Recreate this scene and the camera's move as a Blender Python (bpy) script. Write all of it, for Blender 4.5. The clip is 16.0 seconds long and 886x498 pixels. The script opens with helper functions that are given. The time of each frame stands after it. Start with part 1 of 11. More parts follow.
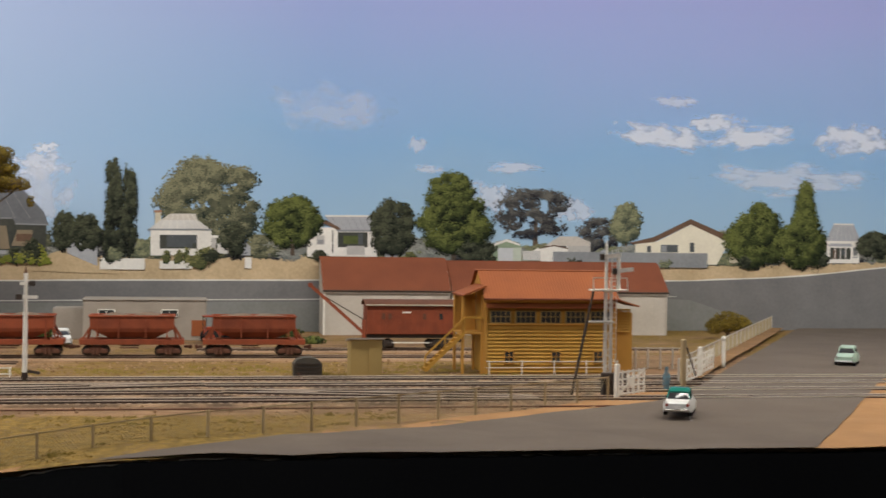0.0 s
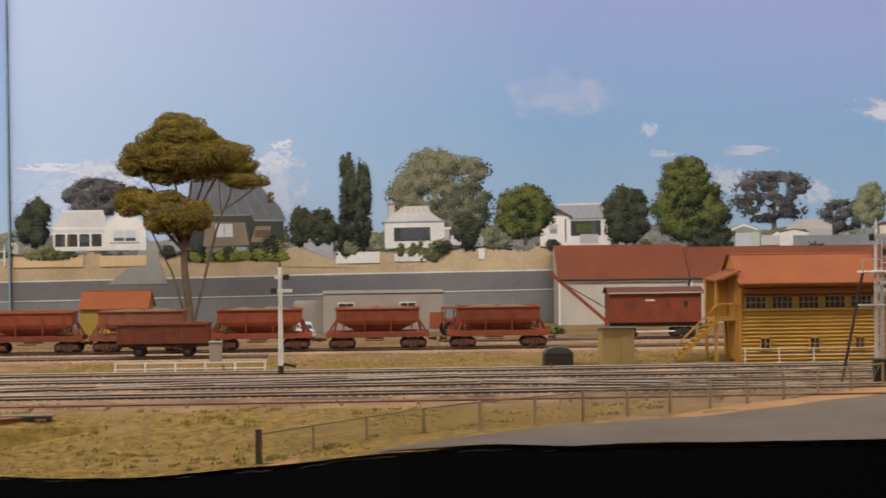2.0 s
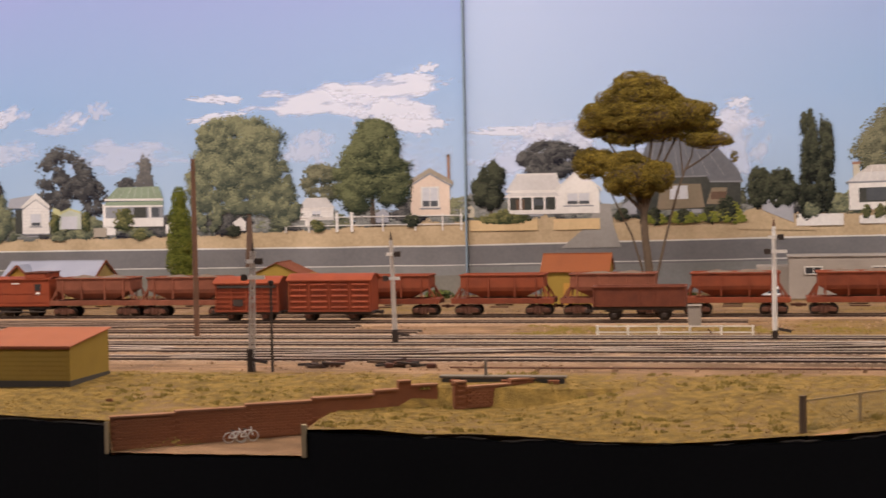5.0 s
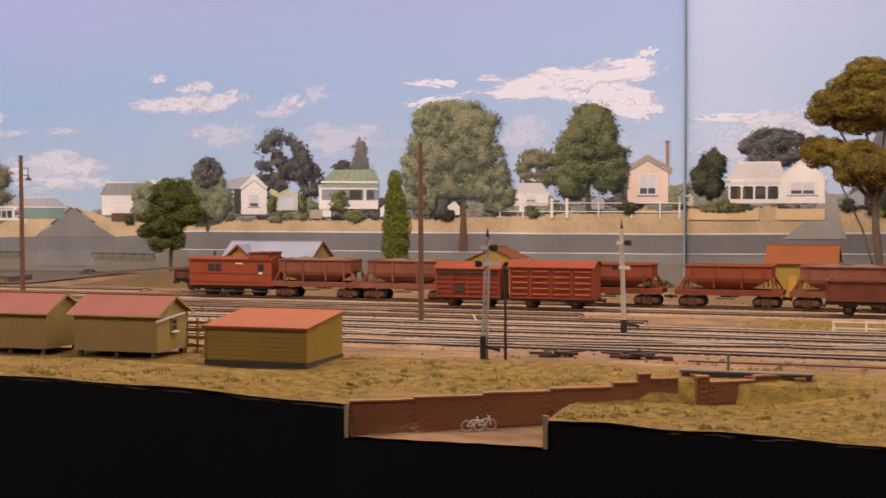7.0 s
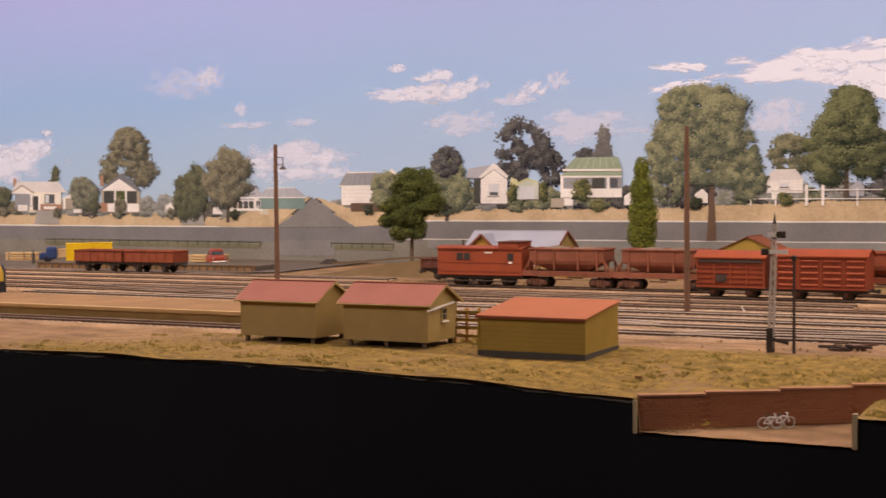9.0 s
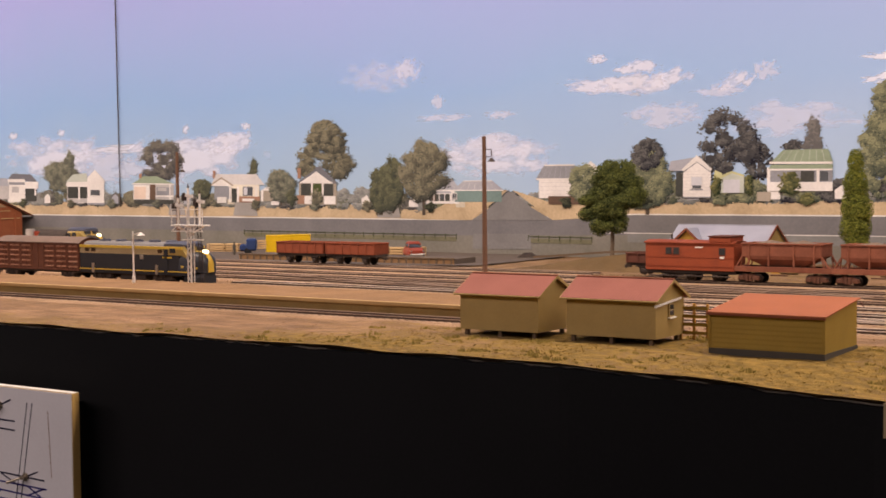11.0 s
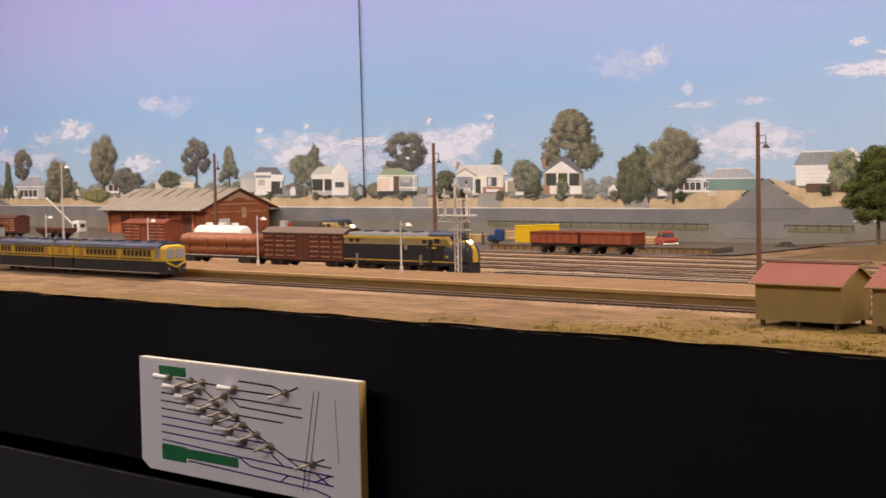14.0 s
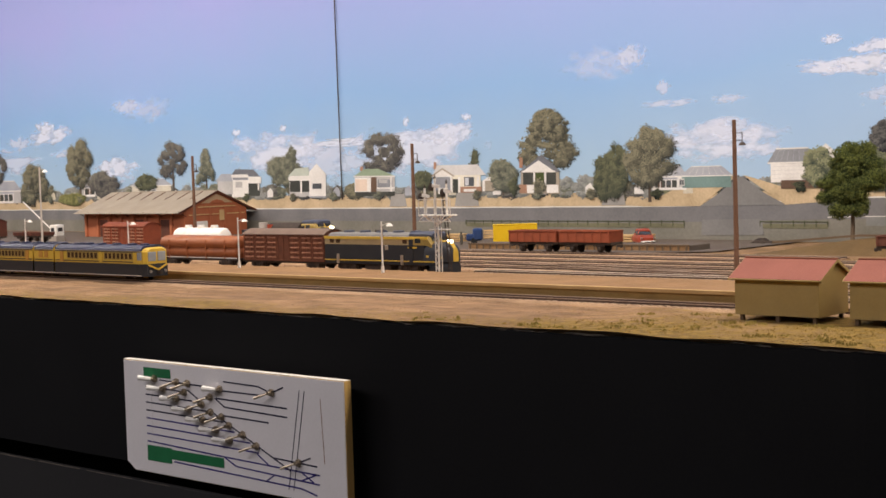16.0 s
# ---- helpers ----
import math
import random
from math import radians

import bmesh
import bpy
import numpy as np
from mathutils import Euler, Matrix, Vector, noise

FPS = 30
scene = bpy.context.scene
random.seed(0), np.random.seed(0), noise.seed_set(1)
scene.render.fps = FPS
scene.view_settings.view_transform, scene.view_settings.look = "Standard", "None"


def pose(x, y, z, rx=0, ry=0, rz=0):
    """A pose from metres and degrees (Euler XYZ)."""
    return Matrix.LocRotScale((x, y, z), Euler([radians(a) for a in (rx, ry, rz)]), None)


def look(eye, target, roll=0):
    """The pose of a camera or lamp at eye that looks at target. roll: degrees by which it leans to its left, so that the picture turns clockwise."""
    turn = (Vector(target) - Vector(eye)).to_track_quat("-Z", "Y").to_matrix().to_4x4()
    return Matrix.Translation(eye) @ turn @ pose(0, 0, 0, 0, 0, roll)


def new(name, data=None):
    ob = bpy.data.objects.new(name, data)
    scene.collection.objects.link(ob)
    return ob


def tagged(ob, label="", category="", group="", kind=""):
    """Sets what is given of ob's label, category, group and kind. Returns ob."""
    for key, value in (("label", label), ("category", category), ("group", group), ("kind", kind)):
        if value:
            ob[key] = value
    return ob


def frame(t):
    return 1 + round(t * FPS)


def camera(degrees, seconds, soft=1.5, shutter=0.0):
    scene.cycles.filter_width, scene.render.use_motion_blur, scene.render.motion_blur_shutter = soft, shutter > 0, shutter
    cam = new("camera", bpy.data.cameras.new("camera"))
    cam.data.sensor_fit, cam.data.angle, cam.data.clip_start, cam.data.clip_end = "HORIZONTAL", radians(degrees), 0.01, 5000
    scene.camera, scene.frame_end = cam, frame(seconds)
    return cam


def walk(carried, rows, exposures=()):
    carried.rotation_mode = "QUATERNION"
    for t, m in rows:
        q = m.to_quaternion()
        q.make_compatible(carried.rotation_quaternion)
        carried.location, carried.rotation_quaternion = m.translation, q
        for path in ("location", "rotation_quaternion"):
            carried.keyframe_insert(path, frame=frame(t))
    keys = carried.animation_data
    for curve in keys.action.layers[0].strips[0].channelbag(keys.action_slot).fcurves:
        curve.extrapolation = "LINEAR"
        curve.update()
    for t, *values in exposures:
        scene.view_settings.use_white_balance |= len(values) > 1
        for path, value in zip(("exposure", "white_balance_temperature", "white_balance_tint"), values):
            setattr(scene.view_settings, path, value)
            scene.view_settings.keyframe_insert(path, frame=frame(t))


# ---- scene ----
# The model stands on a baseboard whose top is 1.10 m above the floor.
# Places below are written in plan units; K turns a plan unit into a metre.
K, TOP = 1.4, 1.10


def P(x, y, z=0.0):
    return Vector((K * x, K * y, TOP + K * z))


def cam_pose(x, y, z, rx, ry, rz):
    return pose(K * x, K * y, TOP + K * (z - 1.1), rx, ry, rz)


cam = camera(33.62, 16.0, soft=1.6, shutter=0.35)
walk(cam, [
    (0, cam_pose(0.0000, 0.0001, 1.1914, 89.430, -0.843, -10.497)),
    (0.5, cam_pose(-0.0064, 0.0062, 1.1916, 89.424, -0.722, -8.153)),
    (1, cam_pose(-0.0106, 0.0116, 1.1902, 89.398, -0.398, -6.651)),
    (1.5, cam_pose(-0.0174, 0.0184, 1.1893, 89.225, 0.204, -4.645)),
    (2, cam_pose(-0.0283, 0.0210, 1.1881, 89.117, 0.595, -2.719)),
    (2.5, cam_pose(-0.0377, 0.0242, 1.1853, 88.919, 0.748, -0.566)),
    (3, cam_pose(-0.0473, 0.0284, 1.1841, 88.658, 0.864, 1.719)),
    (3.5, cam_pose(-0.0555, 0.0319, 1.1844, 88.455, 0.834, 3.903)),
    (4, cam_pose(-0.0676, 0.0390, 1.1832, 88.282, 0.798, 6.387)),
    (4.5, cam_pose(-0.0790, 0.0445, 1.1831, 88.201, 0.957, 8.905)),
    (5, cam_pose(-0.0901, 0.0491, 1.1828, 88.135, 1.127, 12.277)),
    (5.2, cam_pose(-0.0934, 0.0514, 1.1827, 88.121, 1.293, 13.426)),
    (7.3, cam_pose(-0.1227, 0.0558, 1.1845, 87.580, 0.010, 20.545)),
    (7.5, cam_pose(-0.1275, 0.0577, 1.1838, 87.589, -0.041, 21.248)),
    (8, cam_pose(-0.1371, 0.0600, 1.1833, 87.534, 0.274, 23.425)),
    (8.5, cam_pose(-0.1483, 0.0630, 1.1817, 87.436, 0.419, 25.482)),
    (9, cam_pose(-0.1578, 0.0654, 1.1815, 87.338, 0.621, 27.647)),
    (9.2, cam_pose(-0.1620, 0.0669, 1.1809, 87.323, 0.636, 28.416)),
    (11.3, cam_pose(-0.1881, 0.0650, 1.1807, 87.157, 0.877, 35.158)),
    (11.5, cam_pose(-0.1878, 0.0623, 1.1818, 87.160, 1.159, 35.644)),
    (12, cam_pose(-0.1971, 0.0580, 1.1812, 87.186, 1.137, 36.894)),
    (12.5, cam_pose(-0.2061, 0.0526, 1.1810, 87.158, 1.000, 38.202)),
    (13, cam_pose(-0.2162, 0.0500, 1.1798, 87.056, 0.915, 39.606)),
    (13.5, cam_pose(-0.2209, 0.0451, 1.1813, 86.971, 1.103, 40.921)),
    (14, cam_pose(-0.2254, 0.0489, 1.1798, 86.938, 1.167, 42.544)),
    (14.5, cam_pose(-0.2264, 0.0510, 1.1789, 86.859, 1.180, 43.891)),
    (15, cam_pose(-0.2241, 0.0504, 1.1785, 86.833, 1.619, 44.448)),
    (15.5, cam_pose(-0.2234, 0.0481, 1.1790, 86.830, 1.885, 42.431)),
    (16, cam_pose(-0.2234, 0.0398, 1.1797, 86.929, 1.728, 41.509)),
], exposures=[(0, -0.34, 6150, 9), (3.5, -0.24, 6350, 18), (8.5, -0.17, 7200, 30), (12.5, -0.09, 7150, 27), (16, -0.04, 6550, 17)])

# ---------------------------------------------------------------- light
world = bpy.data.worlds.new("hall")
scene.world = world
world.use_nodes = True
world.node_tree.nodes["Background"].inputs[0].default_value = (0.75, 0.80, 1.0, 1)
world.node_tree.nodes["Background"].inputs[1].default_value = 0.16


def strip_lamp(x, y, z, length, watts, colour, tilt):
    data = bpy.data.lights.new("lamp", "AREA")
    data.shape, data.size, data.size_y = "RECTANGLE", length * K, 0.10 * K
    data.energy, data.color = watts, colour
    ob = new("strip_lamp", data)
    ob.matrix_world = Matrix.Translation(P(x, y, z)) @ pose(0, 0, 0, tilt, 0, 0)
    tagged(ob, "fluorescent strip lamp hanging over the layout", "lamp", kind="structure")


for lx in (1.15, 0.45, -0.35, -1.15, -1.95, -2.65):
    strip_lamp(lx, 0.80, 0.62, 0.62, 10.4, (1.0, 0.925, 0.80), 8)

# ceiling lamps of the hall, behind and above the viewer
for lx, watts in ((0.6, 8.0), (-1.2, 17.0), (-2.6, 23.0)):
    data = bpy.data.lights.new("hall_lamp", "AREA")
    data.shape, data.size, data.size_y, data.energy, data.color = "RECTANGLE", 1.6, 0.6, watts, (1.0, 0.97, 0.97)
    ob = new("hall_lamp", data)
    ob.matrix_world = look(P(lx, -0.75, 1.05), P(lx, 0.55, 0.0))
    tagged(ob, "ceiling lamp of the exhibition hall", "lamp", kind="structure")

# ---------------------------------------------------------------- materials


def mat(name, a, b=None, rough=0.8, metal=0.0, scale=60.0, fine=900.0, bump=0.0, island=0.0, rand=0.0, spec=0.3, emit=None, contrast=1.0):
    """A worn surface: a large and a fine noise mix colour a into b; bump in metres."""
    m = bpy.data.materials.new(name)
    m.use_nodes = True
    n, l = m.node_tree.nodes, m.node_tree.links
    p = n["Principled BSDF"]
    p.inputs["Roughness"].default_value, p.inputs["Metallic"].default_value = rough, metal
    p.inputs["Specular IOR Level"].default_value = spec
    b = b or tuple(c * 0.75 for c in a)
    tc = n.new("ShaderNodeTexCoord")
    big, small = n.new("ShaderNodeTexNoise"), n.new("ShaderNodeTexNoise")
    big.inputs["Scale"].default_value, small.inputs["Scale"].default_value = scale, fine
    big.inputs["Detail"].default_value, small.inputs["Detail"].default_value = 3, 2
    l.new(tc.outputs["Object"], big.inputs["Vector"])
    l.new(tc.outputs["Object"], small.inputs["Vector"])
    add = n.new("ShaderNodeMath")
    add.operation = "ADD"
    l.new(big.outputs["Fac"], add.inputs[0])
    half = n.new("ShaderNodeMath")
    half.operation, half.inputs[1].default_value = "MULTIPLY", 0.6
    l.new(small.outputs["Fac"], half.inputs[0])
    l.new(half.outputs[0], add.inputs[1])
    last = add
    if island or rand:
        src = n.new("ShaderNodeNewGeometry") if island else n.new("ShaderNodeObjectInfo")
        r = n.new("ShaderNodeMath")
        r.operation, r.inputs[1].default_value = "MULTIPLY_ADD", island or rand
        r.inputs[2].default_value = -0.5 * (island or rand)
        l.new(src.outputs["Random Per Island" if island else "Random"], r.inputs[0])
        tot = n.new("ShaderNodeMath")
        tot.operation = "ADD"
        l.new(add.outputs[0], tot.inputs[0])
        l.new(r.outputs[0], tot.inputs[1])
        last = tot
    mr = n.new("ShaderNodeMapRange")
    mr.inputs["From Min"].default_value, mr.inputs["From Max"].default_value = 0.8 - 0.35 / contrast, 0.8 + 0.35 / contrast
    l.new(last.outputs[0], mr.inputs["Value"])
    mix = n.new("ShaderNodeMix")
    mix.data_type = "RGBA"
    mix.inputs[6].default_value, mix.inputs[7].default_value = (*a, 1), (*b, 1)
    l.new(mr.outputs[0], mix.inputs[0])
    l.new(mix.outputs[2], p.inputs["Base Color"])
    if bump:
        bp = n.new("ShaderNodeBump")
        bp.inputs["Distance"].default_value, bp.inputs["Strength"].default_value = bump, 0.8
        l.new(add.outputs[0], bp.inputs["Height"])
        l.new(bp.outputs[0], p.inputs["Normal"])
    if emit:
        p.inputs["Emission Color"].default_value, p.inputs["Emission Strength"].default_value = (*emit[:3], 1), emit[3]
    return m


M = {
    "grass": mat("grass_fibre", (0.19, 0.115, 0.048), (0.11, 0.070, 0.028), 0.95, scale=40, fine=1200, bump=0.002),
    "tuft": mat("grass_tuft", (0.34, 0.210, 0.047), (0.22, 0.138, 0.031), 0.95, island=0.4),
    "clump": mat("grass_clump", (0.34, 0.245, 0.060), (0.22, 0.165, 0.040), 0.95, island=0.5),
    "sand": mat("yard_sand", (0.34, 0.195, 0.092), (0.20, 0.112, 0.050), 0.95, scale=25, fine=1500, bump=0.0015),
    "ballast": mat("ballast", (0.51, 0.335, 0.20), (0.33, 0.21, 0.12), 0.95, scale=30, fine=1800, bump=0.002),
    "dirt": mat("orange_dirt", (0.42, 0.225, 0.095), (0.29, 0.155, 0.065), 0.95, scale=30, fine=1200, bump=0.001),
    "asphalt": mat("model_asphalt", (0.150, 0.118, 0.092), (0.105, 0.080, 0.062), 0.9, scale=18, fine=1800, bump=0.0005),
    "sleeper": mat("sleeper_wood", (0.26, 0.185, 0.125), (0.42, 0.30, 0.205), 0.9, island=0.7),
    "rail": mat("rail_side", (0.095, 0.058, 0.04), (0.06, 0.040, 0.03), 0.7, 0.0),
    "railtop": mat("rail_head", (0.82, 0.71, 0.58), (0.58, 0.48, 0.38), 0.4, 0.15),
    "railtop_dull": mat("rail_head_rusty", (0.44, 0.33, 0.24), (0.24, 0.165, 0.115), 0.55, 0.1, scale=14, fine=500, contrast=1.5),
    "black": mat("black_board", (0.0055, 0.0055, 0.006), (0.010, 0.010, 0.0105), 0.75, scale=6, fine=400, spec=0.12),
    "curtain": mat("black_cloth", (0.012, 0.012, 0.013), (0.022, 0.022, 0.023), 0.95, scale=8, fine=900, spec=0.08),
    "oxide": mat("wagon_red", (0.29, 0.068, 0.026), (0.16, 0.040, 0.019), 0.75, scale=70, fine=1000, rand=0.35),
    "oxide_dusty": mat("wagon_red_dusty", (0.29, 0.10, 0.055), (0.17, 0.055, 0.03), 0.85, scale=90, fine=1000, rand=0.5),
    "oxide_brown": mat("wagon_red_brown", (0.21, 0.058, 0.027), (0.11, 0.034, 0.019), 0.8, scale=80, fine=1000),
    "oxide_dark": mat("wagon_brown", (0.14, 0.046, 0.026), (0.08, 0.030, 0.019), 0.8, scale=80, fine=1000, rand=0.4),
    "van_bright": mat("van_red", (0.31, 0.062, 0.020), (0.20, 0.042, 0.017), 0.7, scale=60, fine=900, rand=0.3),
    "louvre": mat("louvre_brown", (0.20, 0.076, 0.040), (0.135, 0.050, 0.028), 0.75, scale=80, fine=900),
    "tank": mat("tank_orange_brown", (0.34, 0.108, 0.036), (0.22, 0.070, 0.028), 0.5, scale=50, fine=700),
    "rust": mat("rust_frame", (0.155, 0.064, 0.037), (0.09, 0.042, 0.027), 0.85, scale=120, fine=1200),
    "black_satin": mat("black_satin_board", (0.020, 0.020, 0.0205), (0.030, 0.029, 0.029), 0.7, scale=6, fine=400, spec=0.2),
    "bare_edge": mat("bare_timber_edge", (0.20, 0.165, 0.13), (0.09, 0.075, 0.06), 0.8, scale=60, fine=700),
    "under": mat("underframe_black", (0.035, 0.027, 0.022), (0.07, 0.05, 0.038), 0.8, scale=120, fine=1200),
    "load": mat("gravel_load", (0.25, 0.175, 0.125), (0.12, 0.085, 0.06), 0.95, scale=200, fine=1800, bump=0.001),
    "box_yellow": mat("weatherboard_yellow", (0.52, 0.29, 0.045), (0.40, 0.215, 0.034), 0.7, scale=50, fine=900),
    "box_trim": mat("ochre_trim", (0.52, 0.27, 0.05), (0.42, 0.21, 0.04), 0.7),
    "terracotta": mat("roof_orange", (0.30, 0.088, 0.026), (0.22, 0.065, 0.022), 0.75, scale=40, fine=900),
    "roof_red": mat("roof_rust_red", (0.235, 0.072, 0.032), (0.165, 0.050, 0.025), 0.85, scale=30, fine=900),
    "roof_pink": mat("roof_faded_red", (0.31, 0.105, 0.075), (0.235, 0.078, 0.055), 0.75, scale=40, fine=900),
    "roof_salmon": mat("roof_salmon", (0.37, 0.115, 0.046), (0.29, 0.092, 0.038), 0.75, scale=40, fine=900),
    "cream": mat("weatherboard_stone", (0.41, 0.29, 0.105), (0.33, 0.23, 0.082), 0.75, scale=50, fine=900),
    "mustard": mat("shed_mustard", (0.34, 0.225, 0.038), (0.27, 0.175, 0.03), 0.75, scale=50, fine=900),
    "plinth": mat("grey_plinth", (0.085, 0.075, 0.06), None, 0.9),
    "panel_edge": mat("panel_edge_timber", (0.80, 0.52, 0.18), (0.68, 0.42, 0.13), 0.6, scale=20, fine=500),
    "white": mat("white_paint", (0.84, 0.81, 0.74), (0.68, 0.64, 0.57), 0.6, scale=120, fine=900),
    "iron_wall": mat("galvanised_wall", (0.58, 0.53, 0.47), (0.42, 0.37, 0.31), 0.7, scale=25, fine=700),
    "concrete": mat("concrete", (0.36, 0.315, 0.265), (0.25, 0.215, 0.18), 0.9, scale=40, fine=900),
    "girder": mat("weathered_girder", (0.24, 0.20, 0.155), (0.15, 0.125, 0.095), 0.9, scale=40, fine=900),
    "brick": mat("brick_red", (0.32, 0.125, 0.055), (0.22, 0.082, 0.038), 0.9, scale=60, fine=1200, rand=0.25, bump=0.0004),
    "brick_wall": mat("brick_orange", (0.42, 0.135, 0.06), (0.33, 0.10, 0.045), 0.9, scale=60, fine=900),
    "render_tan": mat("rendered_gable", (0.50, 0.34, 0.20), (0.40, 0.26, 0.15), 0.85, scale=40, fine=900),
    "mortar": mat("mortar", (0.40, 0.20, 0.11), (0.27, 0.125, 0.065), 0.95),
    "roof_grey": mat("roof_weathered_grey", (0.40, 0.34, 0.26), (0.30, 0.25, 0.19), 0.8, scale=30, fine=900),
    "roof_blue": mat("roof_blue_grey", (0.36, 0.37, 0.42), (0.27, 0.28, 0.33), 0.6, scale=30, fine=900),
    "glass_warm": mat("smoked_glass", (0.085, 0.045, 0.022), (0.05, 0.03, 0.018), 0.25),
    "loco_tan": mat("loco_tan_panel", (0.40, 0.30, 0.15), (0.30, 0.22, 0.11), 0.6, scale=70, fine=900),
    "loco_roof": mat("loco_roof_grey", (0.21, 0.20, 0.185), (0.13, 0.125, 0.12), 0.7, scale=40, fine=800),
    "loco_blue": mat("loco_blue", (0.021, 0.023, 0.028), (0.032, 0.034, 0.038), 0.4, scale=60, fine=900),
    "loco_yellow": mat("loco_yellow", (0.66, 0.44, 0.055), (0.52, 0.34, 0.045), 0.5),
    "roof_van": mat("van_roof", (0.19, 0.13, 0.10), (0.13, 0.09, 0.07), 0.85),
    "loco_olive": mat("loco_upper_panel", (0.36, 0.25, 0.065), (0.26, 0.18, 0.045), 0.5),
    "platform_face": mat("platform_face", (0.30, 0.20, 0.072), (0.18, 0.12, 0.042), 0.95, scale=40, fine=900, bump=0.0006),
    "coping": mat("platform_coping", (0.54, 0.37, 0.165), (0.40, 0.26, 0.11), 0.9),
    "fleck": mat("earth_fleck", (0.27, 0.155, 0.07), (0.15, 0.085, 0.04), 0.95, island=0.8),
    "fence_green": mat("fence_green", (0.075, 0.09, 0.035), (0.05, 0.06, 0.025), 0.9),
    "roof_dark": mat("roof_slate", (0.075, 0.085, 0.12), (0.05, 0.055, 0.075), 0.6, scale=60, fine=900),
    "roof_navy": mat("roof_navy", (0.032, 0.038, 0.085), (0.018, 0.021, 0.042), 0.5, scale=50, fine=900),
    "glass": mat("dark_glass", (0.03, 0.032, 0.034), (0.05, 0.05, 0.05), 0.12, spec=0.6),
    "glass_pale": mat("pale_glass", (0.35, 0.37, 0.38), (0.25, 0.27, 0.28), 0.15, spec=0.6),
    "nickel": mat("switch_nickel", (0.50, 0.42, 0.31), (0.34, 0.28, 0.20), 0.32, 0.85),
    "sleeve": mat("lever_sleeve", (0.92, 0.89, 0.82), (0.84, 0.80, 0.72), 0.4),
    # paler than the van browns: the slats' highlights are put into the colour
    "louvre_edge": mat("louvre_slat_highlight", (0.33, 0.15, 0.085), (0.22, 0.09, 0.05), 0.75, scale=80, fine=900),
    "steel": mat("bright_steel", (0.62, 0.60, 0.56), (0.45, 0.43, 0.40), 0.3, 0.9),
    "pole": mat("pole_timber", (0.19, 0.10, 0.06), (0.12, 0.065, 0.04), 0.85, scale=60, fine=900),
    "post": mat("fence_post", (0.46, 0.35, 0.20), (0.31, 0.23, 0.125), 0.9, rand=0.6),
    "post_dark": mat("corner_post", (0.15, 0.10, 0.06), None, 0.9),
    "wire": mat("fence_wire", (0.50, 0.41, 0.25), (0.36, 0.29, 0.17), 0.6, 0.1),
    "leaf_gold": mat("foliage_olive_gold", (0.29, 0.205, 0.030), (0.055, 0.040, 0.007), 0.95, island=0.45),
    "leaf_green": mat("foliage_green", (0.145, 0.165, 0.036), (0.026, 0.040, 0.012), 0.9, island=0.8),
    "leaf_vine": mat("foliage_vine", (0.22, 0.235, 0.035), (0.065, 0.088, 0.013), 0.9, island=1.0),
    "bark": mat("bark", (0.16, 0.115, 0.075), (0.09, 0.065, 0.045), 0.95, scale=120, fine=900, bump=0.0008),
    "yellow": mat("bright_yellow", (0.80, 0.52, 0.01), (0.68, 0.43, 0.01), 0.55),
    "car_green": mat("car_green", (0.02, 0.20, 0.15), None, 0.25),
    "car_pale": mat("car_pale_green", (0.42, 0.55, 0.44), None, 0.3),
    "car_white": mat("car_white", (0.80, 0.78, 0.74), None, 0.3),
    "car_blue": mat("truck_blue", (0.03, 0.06, 0.16), None, 0.4),
    "car_red": mat("truck_red", (0.36, 0.060, 0.028), None, 0.4),
    "tyre": mat("tyre", (0.02, 0.02, 0.02), None, 0.9),
    "timber": mat("pale_timber", (0.62, 0.42, 0.20), (0.52, 0.33, 0.15), 0.7, scale=30, fine=600),
    "panel": mat("panel_white", (0.80, 0.77, 0.76), (0.72, 0.69, 0.68), 0.5, scale=12, fine=500),
    "ink": mat("diagram_ink", (0.02, 0.018, 0.05), None, 0.6),
    "ink_blue": mat("diagram_blue", (0.04, 0.03, 0.20), None, 0.6),
    "ink_green": mat("diagram_green", (0.012, 0.17, 0.06), None, 0.6),
    "lamp_glow": mat("headlamp_glow", (1.0, 0.9, 0.6), None, 0.5, emit=(1.0, 0.85, 0.5, 5.0)),
    "figure": mat("painted_plastic_blue", (0.10, 0.28, 0.38), (0.16, 0.13, 0.11), 0.7, scale=300),
    "wall_room": mat("hall_wall", (0.10, 0.10, 0.11), None, 0.9),
    "floor_room": mat("hall_floor", (0.09, 0.08, 0.07), None, 0.8),
}

# ---------------------------------------------------------------- builders


